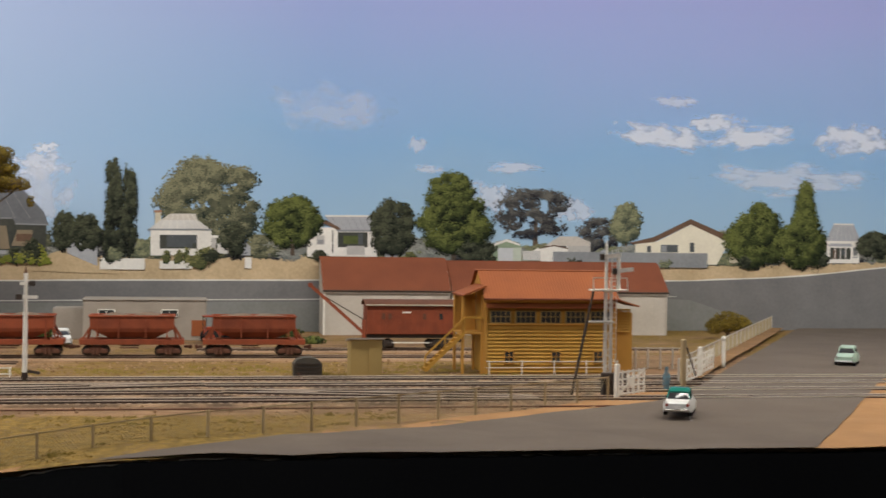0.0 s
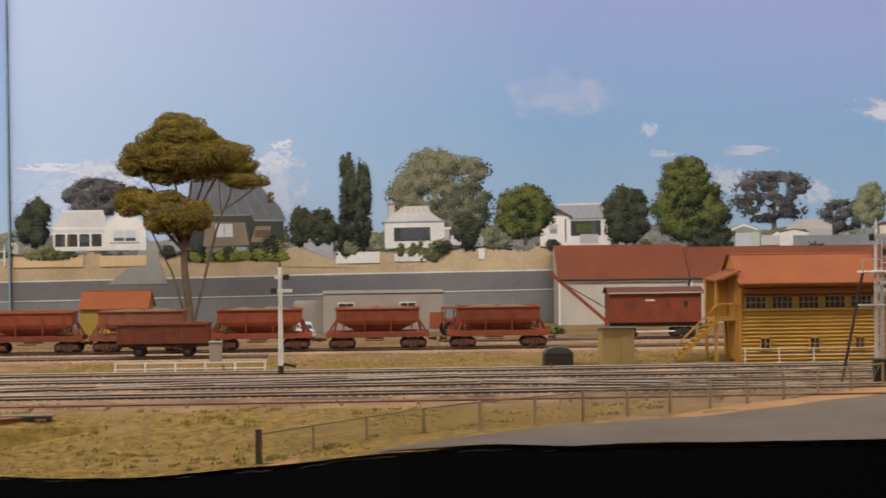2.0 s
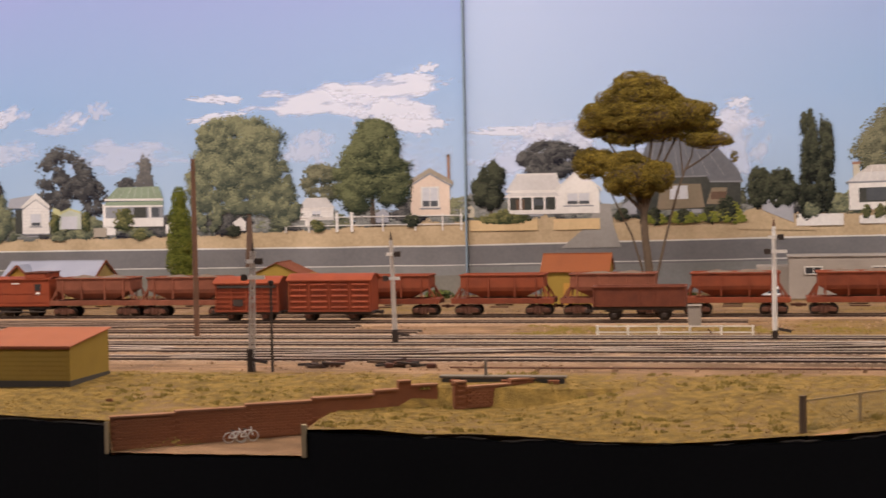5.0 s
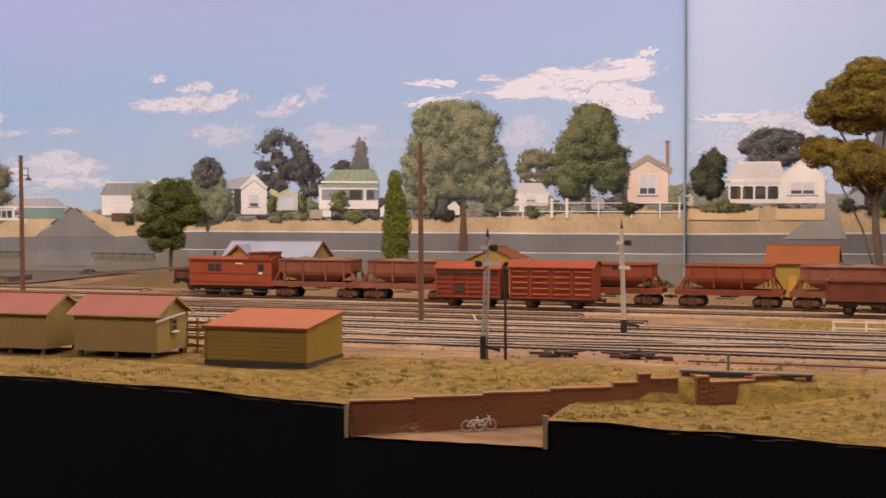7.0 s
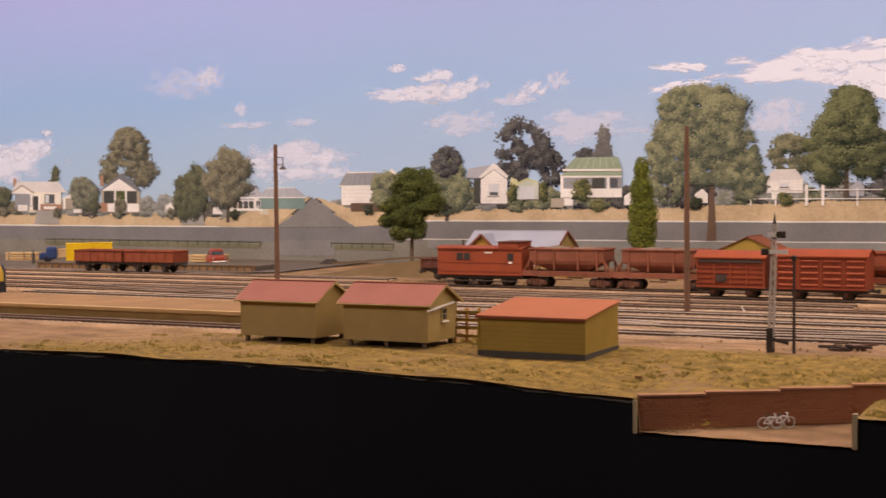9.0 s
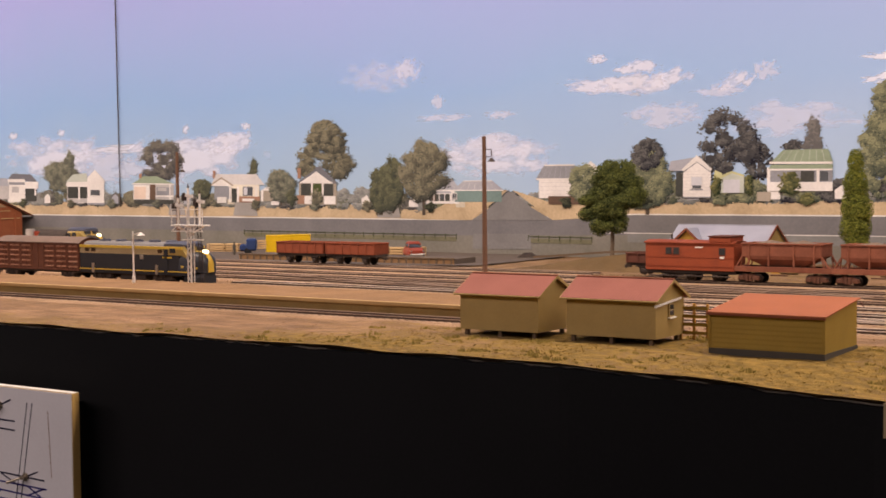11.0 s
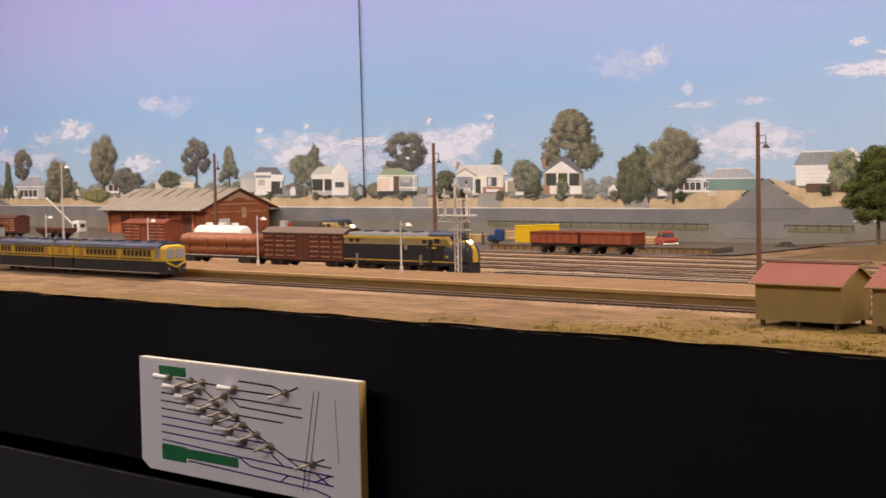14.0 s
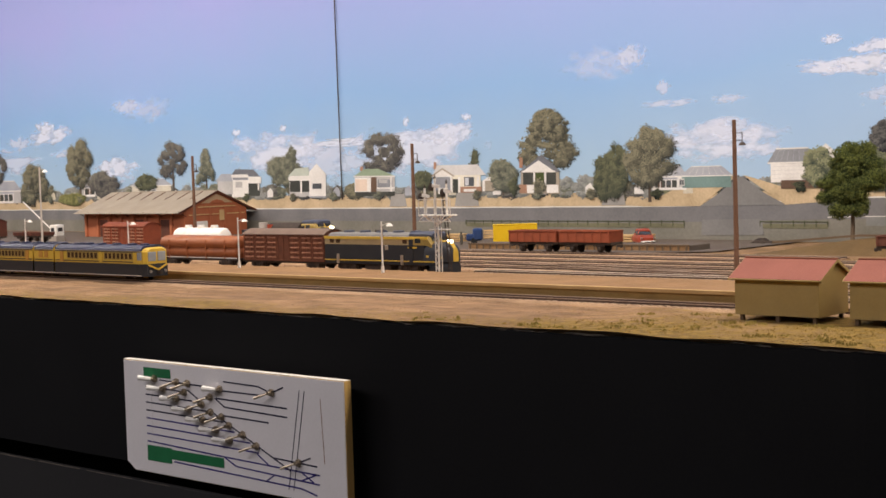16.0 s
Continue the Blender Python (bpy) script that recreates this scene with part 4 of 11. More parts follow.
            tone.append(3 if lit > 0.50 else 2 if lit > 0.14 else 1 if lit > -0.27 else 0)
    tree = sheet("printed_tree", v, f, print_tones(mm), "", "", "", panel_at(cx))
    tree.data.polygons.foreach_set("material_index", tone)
    if trunk:
        w = max(0.0008, hx * 0.045)
        plate("trunk", [(cx - w * 1.4, z0 - trunk), (cx + w * 1.4, z0 - trunk), (cx + w * 0.7, cz), (cx - w * 0.7, cz)], off - 1.6, "p_bark", tree)
    return tree


def printed_house(x0, x1, z0, z1, wall="p_white", roof="p_greyroof", kind="hip", wins=2, verandah=True, chimney=None, off=1.8, trim="p_white", eave=0.55, broad=False):
    """A flat printed cottage: boarded wall, seamed roof, shady verandah with posts, windows with blinds."""
    off += 1.6
    w, h = x1 - x0, z1 - z0
    X, Z = lambda u: x0 + u * w, lambda v: z0 + v * h
    ev = eave if kind != "shed" else 0.72
    top_in = 0.13 if broad else 0.22
    house = None

    def flat_piece(name, pts, o, mm):
        return plate(name, [(X(u), Z(v)) for u, v in pts], off + o, mm, house or panel_at((x0 + x1) / 2))

    def rect(name, u0, v0, u1, v1, o, mm):
        return flat_piece(name, [(u0, v0), (u1, v0), (u1, v1), (u0, v1)], o, mm)

    def glazed(u, v0, v1, hw, blind):
        rect("window_frame", u - hw * 1.25, v0 - 0.03, u + hw * 1.25, v1 + 0.03, 1.0, "p_kerb")
        rect("window", u - hw, v0, u + hw, v1, 1.3, "p_window")
        if blind:
            rect("blind", u - hw, v0 + 0.3 * (v1 - v0), u + hw, v1, 1.45, "p_blind")
        rect("glazing_bar", u - 0.06 * hw, v0, u + 0.06 * hw, v1, 1.6, "p_kerb")
        rect("sill", u - hw * 1.4, v0 - 0.06, u + hw * 1.4, v0 - 0.03, 1.1, "p_grey")

    body = [(0.04, 0), (0.96, 0), (0.96, ev), (0.04, ev)]
    if kind == "gable":
        body = [(0.05, 0), (0.95, 0), (0.95, ev), (0.5, 0.94), (0.05, ev)]
    house = flat_piece("printed_house", body, 0, wall)
    for i in range(1, 5 if wall in ("p_white", "p_cream") else 1):
        rect("board_line", 0.05, ev * i / 5, 0.95, ev * i / 5 + 0.012, 0.12, "p_whiteroof")
    ridge = 0.95 if kind == "wing" else 1.0
    right = 0.60 if kind == "wing" else 1.0
    if kind != "gable":
        a, b = (0.0, right) if kind != "shed" else (0.0, 1.0)
        i0, i1 = (0.12, right - 0.05) if kind == "wing" else (0.08, 0.92) if kind == "shed" else (top_in, 1 - top_in)
        flat_piece("roof", [(a, ev), (b, ev), (i1, ridge), (i0, ridge)], 0.5, roof)
        for i in range(1, 7 if w < 0.098 else 1):
            f = i / 7
            lo, hi = a + (b - a) * f, i0 + (i1 - i0) * f
            flat_piece("roof_seam", [(lo - 0.003, ev), (lo + 0.003, ev), (hi + 0.002, ridge), (hi - 0.002, ridge)], 0.62, "p_whiteroof" if roof != "p_grey" else "p_greyroof")
        rect("ridge_cap", i0, ridge - 0.03, i1, ridge + 0.01, 0.75, "p_kerb")
        rect("gutter", a, ev - 0.03, b, ev + 0.015, 0.8, trim)
    else:
        for s in (-1, 1):
            flat_piece("roof", [(0.5 + s * 0.53, ev - 0.09), (0.5 + s * 0.53, ev), (0.5, 1.0), (0.5, 0.90)][::s], 0.6, roof)
            flat_piece("eave_line", [(0.5 + s * 0.50, ev - 0.13), (0.5 + s * 0.50, ev - 0.09), (0.5, 0.90), (0.5, 0.86)][::s], 0.55, "p_grey")
    if kind == "wing":
        flat_piece("wing", [(0.55, 0), (1.0, 0), (1.0, ev), (0.775, 1.0), (0.55, ev)], 0.7, wall)
        for s in (-1, 1):
            flat_piece("bargeboard", [(0.775 + s * 0.25, ev - 0.03), (0.775 + s * 0.25, ev + 0.03), (0.775, 1.04), (0.775, 0.97)][::s], 0.95, "p_kerb")
        glazed(0.775, 0.22, ev - 0.08, 0.115, True)
    if verandah:
        a, b = (0.10, 0.90) if kind == "gable" else (0.03, 0.54) if kind == "wing" else (0.05, 0.95) if broad else (0.12, 0.72)
        zt = ev - (0.17 if broad else 0.12)
        rect("verandah", a, 0.08, b, zt, 0.25, "p_dark")
        c = a + (b - a) * 0.24
        rect("door", c - 0.045, 0.10, c + 0.045, zt - 0.08, 0.5, "p_brown")
        c = a + (b - a) * 0.66
        rect("window", c - 0.075, 0.20, c + 0.075, zt - 0.08, 0.5, "p_window")
        n = 5 if kind != "gable" else 4
        for i in range(n):
            u = a + (b - a) * i / (n - 1)
            rect("post", u - 0.010, 0.0, u + 0.010, zt, 1.0, trim)
            if i < n - 1:
                d = (b - a) / (n - 1)
                flat_piece("bracket", [(u + 0.01, zt), (u + 0.01, zt - 0.06), (u + 0.25 * d, zt - 0.012), (u + 0.75 * d, zt - 0.012), (u + d - 0.01, zt - 0.06), (u + d - 0.01, zt)], 0.95, trim)
        rect("balustrade", a, 0.0, b, 0.10, 0.9, trim if kind != "gable" else "p_whiteroof")
        flat_piece("verandah_roof", [(a - 0.05, zt - 0.02), (b + 0.04, zt - 0.02), (b, ev - 0.05), (a, ev - 0.05)], 1.1, roof)
        rect("fascia_line", a - 0.05, zt - 0.035, b + 0.04, zt - 0.005, 1.2, trim)
        if kind == "hip" and not broad and wins:
            glazed(0.84, 0.2, ev - 0.14, 0.055, False)
    else:
        for i in range(wins if kind != "wing" else 0):
            u = 0.5 if wins == 1 else 0.28 + 0.46 * i / (wins - 1)
            glazed(u, 0.2, ev - 0.14, 0.17 if eave > 0.6 else 0.11, eave > 0.6 or wins == 1)
    if chimney is not None:
        t = 1.27 if eave > 0.6 else 1.12
        rect("chimney", chimney - 0.03, ev, chimney + 0.03, t, 0.4, "p_brick")
        rect("chimney_cap", chimney - 0.04, t - 0.05, chimney + 0.04, t, 0.45, "p_brown")
    return house


def printed_wall(x0, x1, z0, z1, mm, off=3.2, label=""):
    plate("printed_wall", [(x0, z0), (x1, z0), (x1, z1), (x0, z1)], off + 1.8, mm, panel_at((x0 + x1) / 2), label)


# far tree line and haze of bushes behind the houses
for i in range(220):
    rr = random.Random(i + 900)
    x = XL + 0.1 + (XR - XL - 0.2) * (i + rr.random()) / 220
    zb = lerp(x, VERGE_HI)
    w = rr.uniform(0.014, 0.026)
    printed_tree(x - w, x + w, zb - 0.005, zb + rr.uniform(0.006, 0.019), rr.choice(("t_haze", "t_haze", "t_gum", "t_grey", "t_pale")), seed=i + 50, off=1.2)
    if -1.04 < x < -0.91:
        continue
    if i % 4 == 0:
        plate("printed_house", [(x, zb - 0.002), (x + 0.012, zb - 0.002), (x + 0.012, zb + 0.006), (x + 0.007, zb + 0.0105), (x, zb + 0.006)], 2.6, rr.choice(("p_white", "p_greyroof", "p_cream")), panel_at(x))
    if i % 5 == 2:
        printed_tree(x - 0.008, x + 0.008, zb - 0.007, zb + 0.003, rr.choice(("t_olive", "t_dark", "t_grey")), seed=i + 350, off=4.2)

def printed_cottage():
    """White cottage with a stepped pale roof and a deep verandah."""
    house = plate("printed_house", [(-0.0181, 0.0687), (0.0358, 0.0692), (0.0355, 0.0922), (-0.0184, 0.0916)], 3.4, "p_white", PANEL["backdrop_east"], "white cottage with a pale stepped roof printed on the backdrop")
    plate("chimney", [(-0.0146, 0.0941), (-0.0092, 0.0942), (-0.0094, 0.1078), (-0.0147, 0.1077)], 3.00, "p_cream", house)
    plate("chimney_cap", [(-0.0154, 0.1072), (-0.0087, 0.1073), (-0.0087, 0.1095), (-0.0154, 0.1094)], 3.20, "p_brick", house)
    plate("roof", [(-0.0209, 0.0915), (0.0355, 0.0922), (0.0227, 0.1015), (-0.0093, 0.1010)], 3.80, "p_whiteroof", house)
    plate("roof_crown", [(-0.0096, 0.1006), (0.0231, 0.1011), (0.0213, 0.1069), (-0.0006, 0.1065)], 3.90, "p_paleroof", house)
    plate("roof_seam", [(-0.0102, 0.0922), (-0.0095, 0.0922), (-0.0023, 0.1060), (-0.0028, 0.1060)], 4.02, "p_kerb", house)
    plate("roof_seam", [(-0.0028, 0.0923), (-0.0022, 0.0923), (0.0017, 0.1061), (0.0012, 0.1061)], 4.02, "p_kerb", house)
    plate("roof_seam", [(0.0046, 0.0924), (0.0052, 0.0924), (0.0058, 0.1061), (0.0053, 0.1061)], 4.02, "p_kerb", house)
    plate("roof_seam", [(0.0120, 0.0925), (0.0127, 0.0925), (0.0098, 0.1062), (0.0093, 0.1062)], 4.02, "p_kerb", house)
    plate("roof_seam", [(0.0194, 0.0926), (0.0201, 0.0926), (0.0139, 0.1063), (0.0134, 0.1062)], 4.02, "p_kerb", house)
    plate("roof_seam", [(0.0269, 0.0926), (0.0276, 0.0927), (0.0179, 0.1063), (0.0174, 0.1063)], 4.02, "p_kerb", house)
    plate("gutter", [(-0.0209, 0.0912), (0.0357, 0.0919), (0.0357, 0.0934), (-0.0209, 0.0927)], 4.10, "p_grey", house)
    plate("verandah", [(-0.0102, 0.0747), (0.0230, 0.0751), (0.0229, 0.0877), (-0.0103, 0.0873)], 3.70, "p_dark", house)
    plate("verandah_wall", [(-0.0040, 0.0765), (0.0188, 0.0767), (0.0186, 0.0873), (-0.0041, 0.0870)], 3.85, "p_window", house)
    plate("window", [(0.0044, 0.0774), (0.0098, 0.0775), (0.0097, 0.0826), (0.0043, 0.0825)], 4.00, "p_window", house)
    plate("window", [(0.0179, 0.0801), (0.0226, 0.0802), (0.0225, 0.0870), (0.0178, 0.0869)], 4.00, "p_window", house)
    plate("low_wall", [(-0.0131, 0.0688), (0.0358, 0.0692), (0.0357, 0.0755), (-0.0132, 0.0750)], 4.20, "p_white", house)
    plate("post", [(-0.0127, 0.0727), (-0.0100, 0.0727), (-0.0102, 0.0879), (-0.0128, 0.0879)], 4.30, "p_white", house)
    plate("post", [(0.0229, 0.0730), (0.0261, 0.0730), (0.0259, 0.0884), (0.0227, 0.0883)], 4.30, "p_white", house)
    plate("lean_to_roof", [(0.0331, 0.0874), (0.0419, 0.0875), (0.0419, 0.0855), (0.0331, 0.0854)], 3.80, "p_white", house)
    plate("lean_to", [(0.0359, 0.0731), (0.0400, 0.0732), (0.0399, 0.0855), (0.0358, 0.0854)], 3.70, "p_shade", house)
    plate("side_shed", [(0.0409, 0.0710), (0.0506, 0.0711), (0.0505, 0.0801), (0.0450, 0.0821), (0.0408, 0.0795)], 3.75, "p_whiteroof", house)


def printed_verandah_house():
    """White house with a grey roof, a gabled side and a shady verandah."""
    house = plate("printed_house", [(0.1230, 0.0691), (0.1885, 0.0697), (0.1881, 0.0968), (0.1227, 0.0960)], 3.4, "p_white", PANEL["backdrop_east"], "white house with a grey roof and dark verandah printed on the backdrop")
    plate("roof", [(0.1508, 0.0934), (0.1882, 0.0938), (0.1880, 0.1073), (0.1392, 0.1066)], 3.90, "p_greyroof", house)
    plate("ridge_cap", [(0.1392, 0.1061), (0.1880, 0.1068), (0.1880, 0.1084), (0.1392, 0.1076)], 4.10, "p_kerb", house)
    plate("roof_seam", [(0.1544, 0.0936), (0.1547, 0.0936), (0.1454, 0.1060), (0.1450, 0.1060)], 4.02, "p_grey", house)
    plate("roof_seam", [(0.1600, 0.0937), (0.1604, 0.0937), (0.1517, 0.1061), (0.1514, 0.1061)], 4.02, "p_grey", house)
    plate("roof_seam", [(0.1657, 0.0937), (0.1661, 0.0937), (0.1581, 0.1062), (0.1578, 0.1062)], 4.02, "p_grey", house)
    plate("roof_seam", [(0.1714, 0.0938), (0.1718, 0.0938), (0.1645, 0.1063), (0.1641, 0.1063)], 4.02, "p_grey", house)
    plate("roof_seam", [(0.1771, 0.0939), (0.1774, 0.0939), (0.1709, 0.1064), (0.1705, 0.1064)], 4.02, "p_grey", house)
    plate("roof_seam", [(0.1828, 0.0940), (0.1832, 0.0940), (0.1773, 0.1065), (0.1769, 0.1065)], 4.02, "p_grey", house)
    plate("bargeboard", [(0.1375, 0.1001), (0.1392, 0.1036), (0.1535, 0.0958), (0.1530, 0.0934)], 4.20, "p_brown", house)
    plate("gutter", [(0.1500, 0.0925), (0.1882, 0.0930), (0.1882, 0.0949), (0.1499, 0.0944)], 4.20, "p_grey", house)
    plate("verandah", [(0.1514, 0.0772), (0.1794, 0.0775), (0.1793, 0.0923), (0.1512, 0.0920)], 3.80, "p_dark", house)
    plate("verandah_window", [(0.1566, 0.0813), (0.1705, 0.0814), (0.1704, 0.0891), (0.1566, 0.0889)], 3.95, "p_hedge", house)
    plate("door", [(0.1705, 0.0809), (0.1749, 0.0809), (0.1748, 0.0914), (0.1704, 0.0914)], 4.00, "p_window", house)
    plate("post", [(0.1472, 0.0702), (0.1515, 0.0702), (0.1512, 0.0929), (0.1470, 0.0928)], 4.30, "p_white", house)
    plate("window", [(0.1316, 0.0803), (0.1390, 0.0804), (0.1389, 0.0887), (0.1315, 0.0886)], 4.00, "p_shade", house)
    plate("window_pane", [(0.1327, 0.0810), (0.1379, 0.0811), (0.1379, 0.0849), (0.1326, 0.0848)], 4.15, "p_grey", house)
    plate("balustrade", [(0.1515, 0.0702), (0.1885, 0.0706), (0.1884, 0.0784), (0.1514, 0.0781)], 4.00, "p_white", house)
    plate("garden_bush", [(0.1600, 0.0712), (0.1768, 0.0713), (0.1767, 0.0797), (0.1599, 0.0795)], 4.15, "p_shade", house)
    plate("downpipe", [(0.1461, 0.0728), (0.1472, 0.0728), (0.1469, 0.0937), (0.1459, 0.0937)], 4.35, "p_dark", house)


def printed_garage():
    """Green-fronted garage with a white gable edge."""
    house = plate("printed_house", [(0.3011, 0.0662), (0.3294, 0.0665), (0.3292, 0.0817), (0.3142, 0.0869), (0.3009, 0.0814)], 3.4, "p_greenroof", PANEL["backdrop_east"], "green gabled garage with a grey roller door printed on the backdrop")
    plate("bargeboard", [(0.2994, 0.0823), (0.3003, 0.0805), (0.3142, 0.0854), (0.3142, 0.0878)], 3.80, "p_white", house)
    plate("bargeboard", [(0.3142, 0.0878), (0.3142, 0.0854), (0.3273, 0.0817), (0.3283, 0.0831)], 3.82, "p_white", house)
    plate("roller_door", [(0.3061, 0.0663), (0.3210, 0.0664), (0.3208, 0.0794), (0.3059, 0.0793)], 3.80, "p_blind", house)
    plate("side_wall", [(0.3210, 0.0664), (0.3294, 0.0665), (0.3292, 0.0799), (0.3208, 0.0798)], 3.70, "p_mint", house)
    plate("paling_fence", [(0.3309, 0.0677), (0.3501, 0.0679), (0.3499, 0.0769), (0.3308, 0.0767)], 3.60, "p_whiteroof", house)
    plate("paling", [(0.3316, 0.0679), (0.3320, 0.0679), (0.3319, 0.0763), (0.3315, 0.0763)], 3.85, "p_grey", house)
    plate("paling", [(0.3339, 0.0679), (0.3343, 0.0679), (0.3342, 0.0764), (0.3338, 0.0763)], 3.85, "p_grey", house)
    plate("paling", [(0.3361, 0.0679), (0.3365, 0.0679), (0.3364, 0.0764), (0.3360, 0.0764)], 3.85, "p_grey", house)
    plate("paling", [(0.3384, 0.0680), (0.3388, 0.0680), (0.3387, 0.0764), (0.3383, 0.0764)], 3.85, "p_grey", house)
    plate("paling", [(0.3407, 0.0680), (0.3410, 0.0680), (0.3409, 0.0764), (0.3405, 0.0764)], 3.85, "p_grey", house)
    plate("paling", [(0.3429, 0.0680), (0.3433, 0.0680), (0.3432, 0.0764), (0.3428, 0.0764)], 3.85, "p_grey", house)
    plate("paling", [(0.3452, 0.0680), (0.3455, 0.0680), (0.3454, 0.0765), (0.3450, 0.0765)], 3.85, "p_grey", house)
    plate("paling", [(0.3474, 0.0680), (0.3478, 0.0680), (0.3477, 0.0765), (0.3473, 0.0765)], 3.85, "p_grey", house)


def printed_sheds():
    """Low pale sheds behind the grey fence."""
    house = plate("printed_house", [(0.3745, 0.0749), (0.3993, 0.0752), (0.3992, 0.0860), (0.3744, 0.0858)], 3.4, "p_whiteroof", PANEL["backdrop_east"], "low pale sheds with grey roofs printed on the backdrop")
    plate("roof", [(0.3527, 0.0819), (0.3992, 0.0824), (0.3982, 0.0864), (0.3857, 0.0913), (0.3677, 0.0911)], 3.70, "p_paleroof", house)
    plate("front", [(0.3764, 0.0750), (0.3993, 0.0752), (0.3992, 0.0824), (0.3763, 0.0822)], 3.75, "p_shade", house)
    plate("gable_wall", [(0.3482, 0.0666), (0.3762, 0.0668), (0.3760, 0.0800), (0.3621, 0.0826), (0.3484, 0.0792)], 4.00, "p_white", house)
    plate("roof_edge", [(0.3480, 0.0801), (0.3480, 0.0790), (0.3621, 0.0817), (0.3764, 0.0789), (0.3764, 0.0802), (0.3621, 0.0829)], 4.15, "p_brown", house)


def printed_gabled_house():
    """Cream-white gabled house with dark brown eaves."""
    house = plate("printed_house", [(0.4456, 0.0756), (0.4454, 0.0847), (0.4688, 0.0877), (0.5039, 0.1047), (0.5459, 0.0886), (0.5323, 0.0653), (0.4457, 0.0647)], 4.0, "p_creamwhite", PANEL["backdrop_east"], "cream gabled house with dark brown eaves printed on the backdrop")
    plate("roof_edge", [(0.4396, 0.0861), (0.4425, 0.0843), (0.4658, 0.0871), (0.5039, 0.1048), (0.5038, 0.1102), (0.4648, 0.0919)], 4.40, "p_brown", house)
    plate("roof_edge", [(0.5038, 0.1102), (0.5039, 0.1048), (0.5435, 0.0884), (0.5483, 0.0892), (0.5478, 0.0929)], 4.42, "p_brown", house)
    plate("window", [(0.4582, 0.0768), (0.4621, 0.0769), (0.4620, 0.0831), (0.4581, 0.0830)], 4.50, "p_window", house)
    plate("window", [(0.4724, 0.0769), (0.4905, 0.0771), (0.4904, 0.0845), (0.4723, 0.0843)], 4.50, "p_window", house)
    plate("window_pane", [(0.4732, 0.0773), (0.4787, 0.0774), (0.4786, 0.0836), (0.4731, 0.0835)], 4.65, "p_grey", house)
    plate("window", [(0.5033, 0.0776), (0.5079, 0.0777), (0.5077, 0.0869), (0.5032, 0.0868)], 4.50, "p_window", house)
    plate("side_roof", [(0.5337, 0.0995), (0.5598, 0.1004), (0.5599, 0.0906), (0.5479, 0.0904)], 3.50, "p_greyroof", house)
    plate("side_wall", [(0.5460, 0.0839), (0.5600, 0.0841), (0.5599, 0.0915), (0.5459, 0.0914)], 3.40, "p_shade", house)


def printed_green_roof_house():
    """Shady house under a green hipped roof."""
    house = plate("printed_house", [(-1.5517, 0.0555), (-1.4786, 0.0552), (-1.4780, 0.0750), (-1.5510, 0.0759)], 3.4, "p_shade", PANEL["backdrop_west"], "shady house with a green hipped roof printed on the backdrop")
    plate("roof", [(-1.5546, 0.0752), (-1.4767, 0.0743), (-1.5078, 0.0841), (-1.5323, 0.0844)], 3.80, "p_greenroof", house)
    plate("chimney", [(-1.5412, 0.0817), (-1.5359, 0.0816), (-1.5357, 0.0876), (-1.5410, 0.0877)], 3.60, "p_brick", house)
    plate("verandah", [(-1.5220, 0.0553), (-1.5115, 0.0553), (-1.5109, 0.0742), (-1.5213, 0.0743)], 3.70, "p_brown", house)
    plate("wing", [(-1.5510, 0.0562), (-1.5290, 0.0561), (-1.5285, 0.0713), (-1.5504, 0.0715)], 4.00, "p_pink", house)
    plate("wing_edge", [(-1.5524, 0.0552), (-1.5220, 0.0551), (-1.5214, 0.0731), (-1.5518, 0.0735)], 3.90, "p_white", house)
    plate("window", [(-1.5093, 0.0600), (-1.4829, 0.0599), (-1.4825, 0.0704), (-1.5089, 0.0706)], 3.90, "p_grey", house)
    plate("blind", [(-1.5067, 0.0659), (-1.4912, 0.0658), (-1.4911, 0.0700), (-1.5065, 0.0701)], 4.00, "p_shade", house)
    plate("rail", [(-1.5114, 0.0588), (-1.4785, 0.0587), (-1.4784, 0.0605), (-1.5113, 0.0607)], 4.10, "p_white", house)
    plate("footing", [(-1.5512, 0.0500), (-1.4788, 0.0498), (-1.4786, 0.0552), (-1.5510, 0.0555)], 3.90, "p_dark", house)
    plate("eave_line", [(-1.5539, 0.0745), (-1.4767, 0.0736), (-1.4766, 0.0750), (-1.5539, 0.0759)], 4.05, "p_kerb", house)
    plate("post", [(-1.4861, 0.0552), (-1.4840, 0.0552), (-1.4835, 0.0736), (-1.4855, 0.0737)], 4.20, "p_white", house)


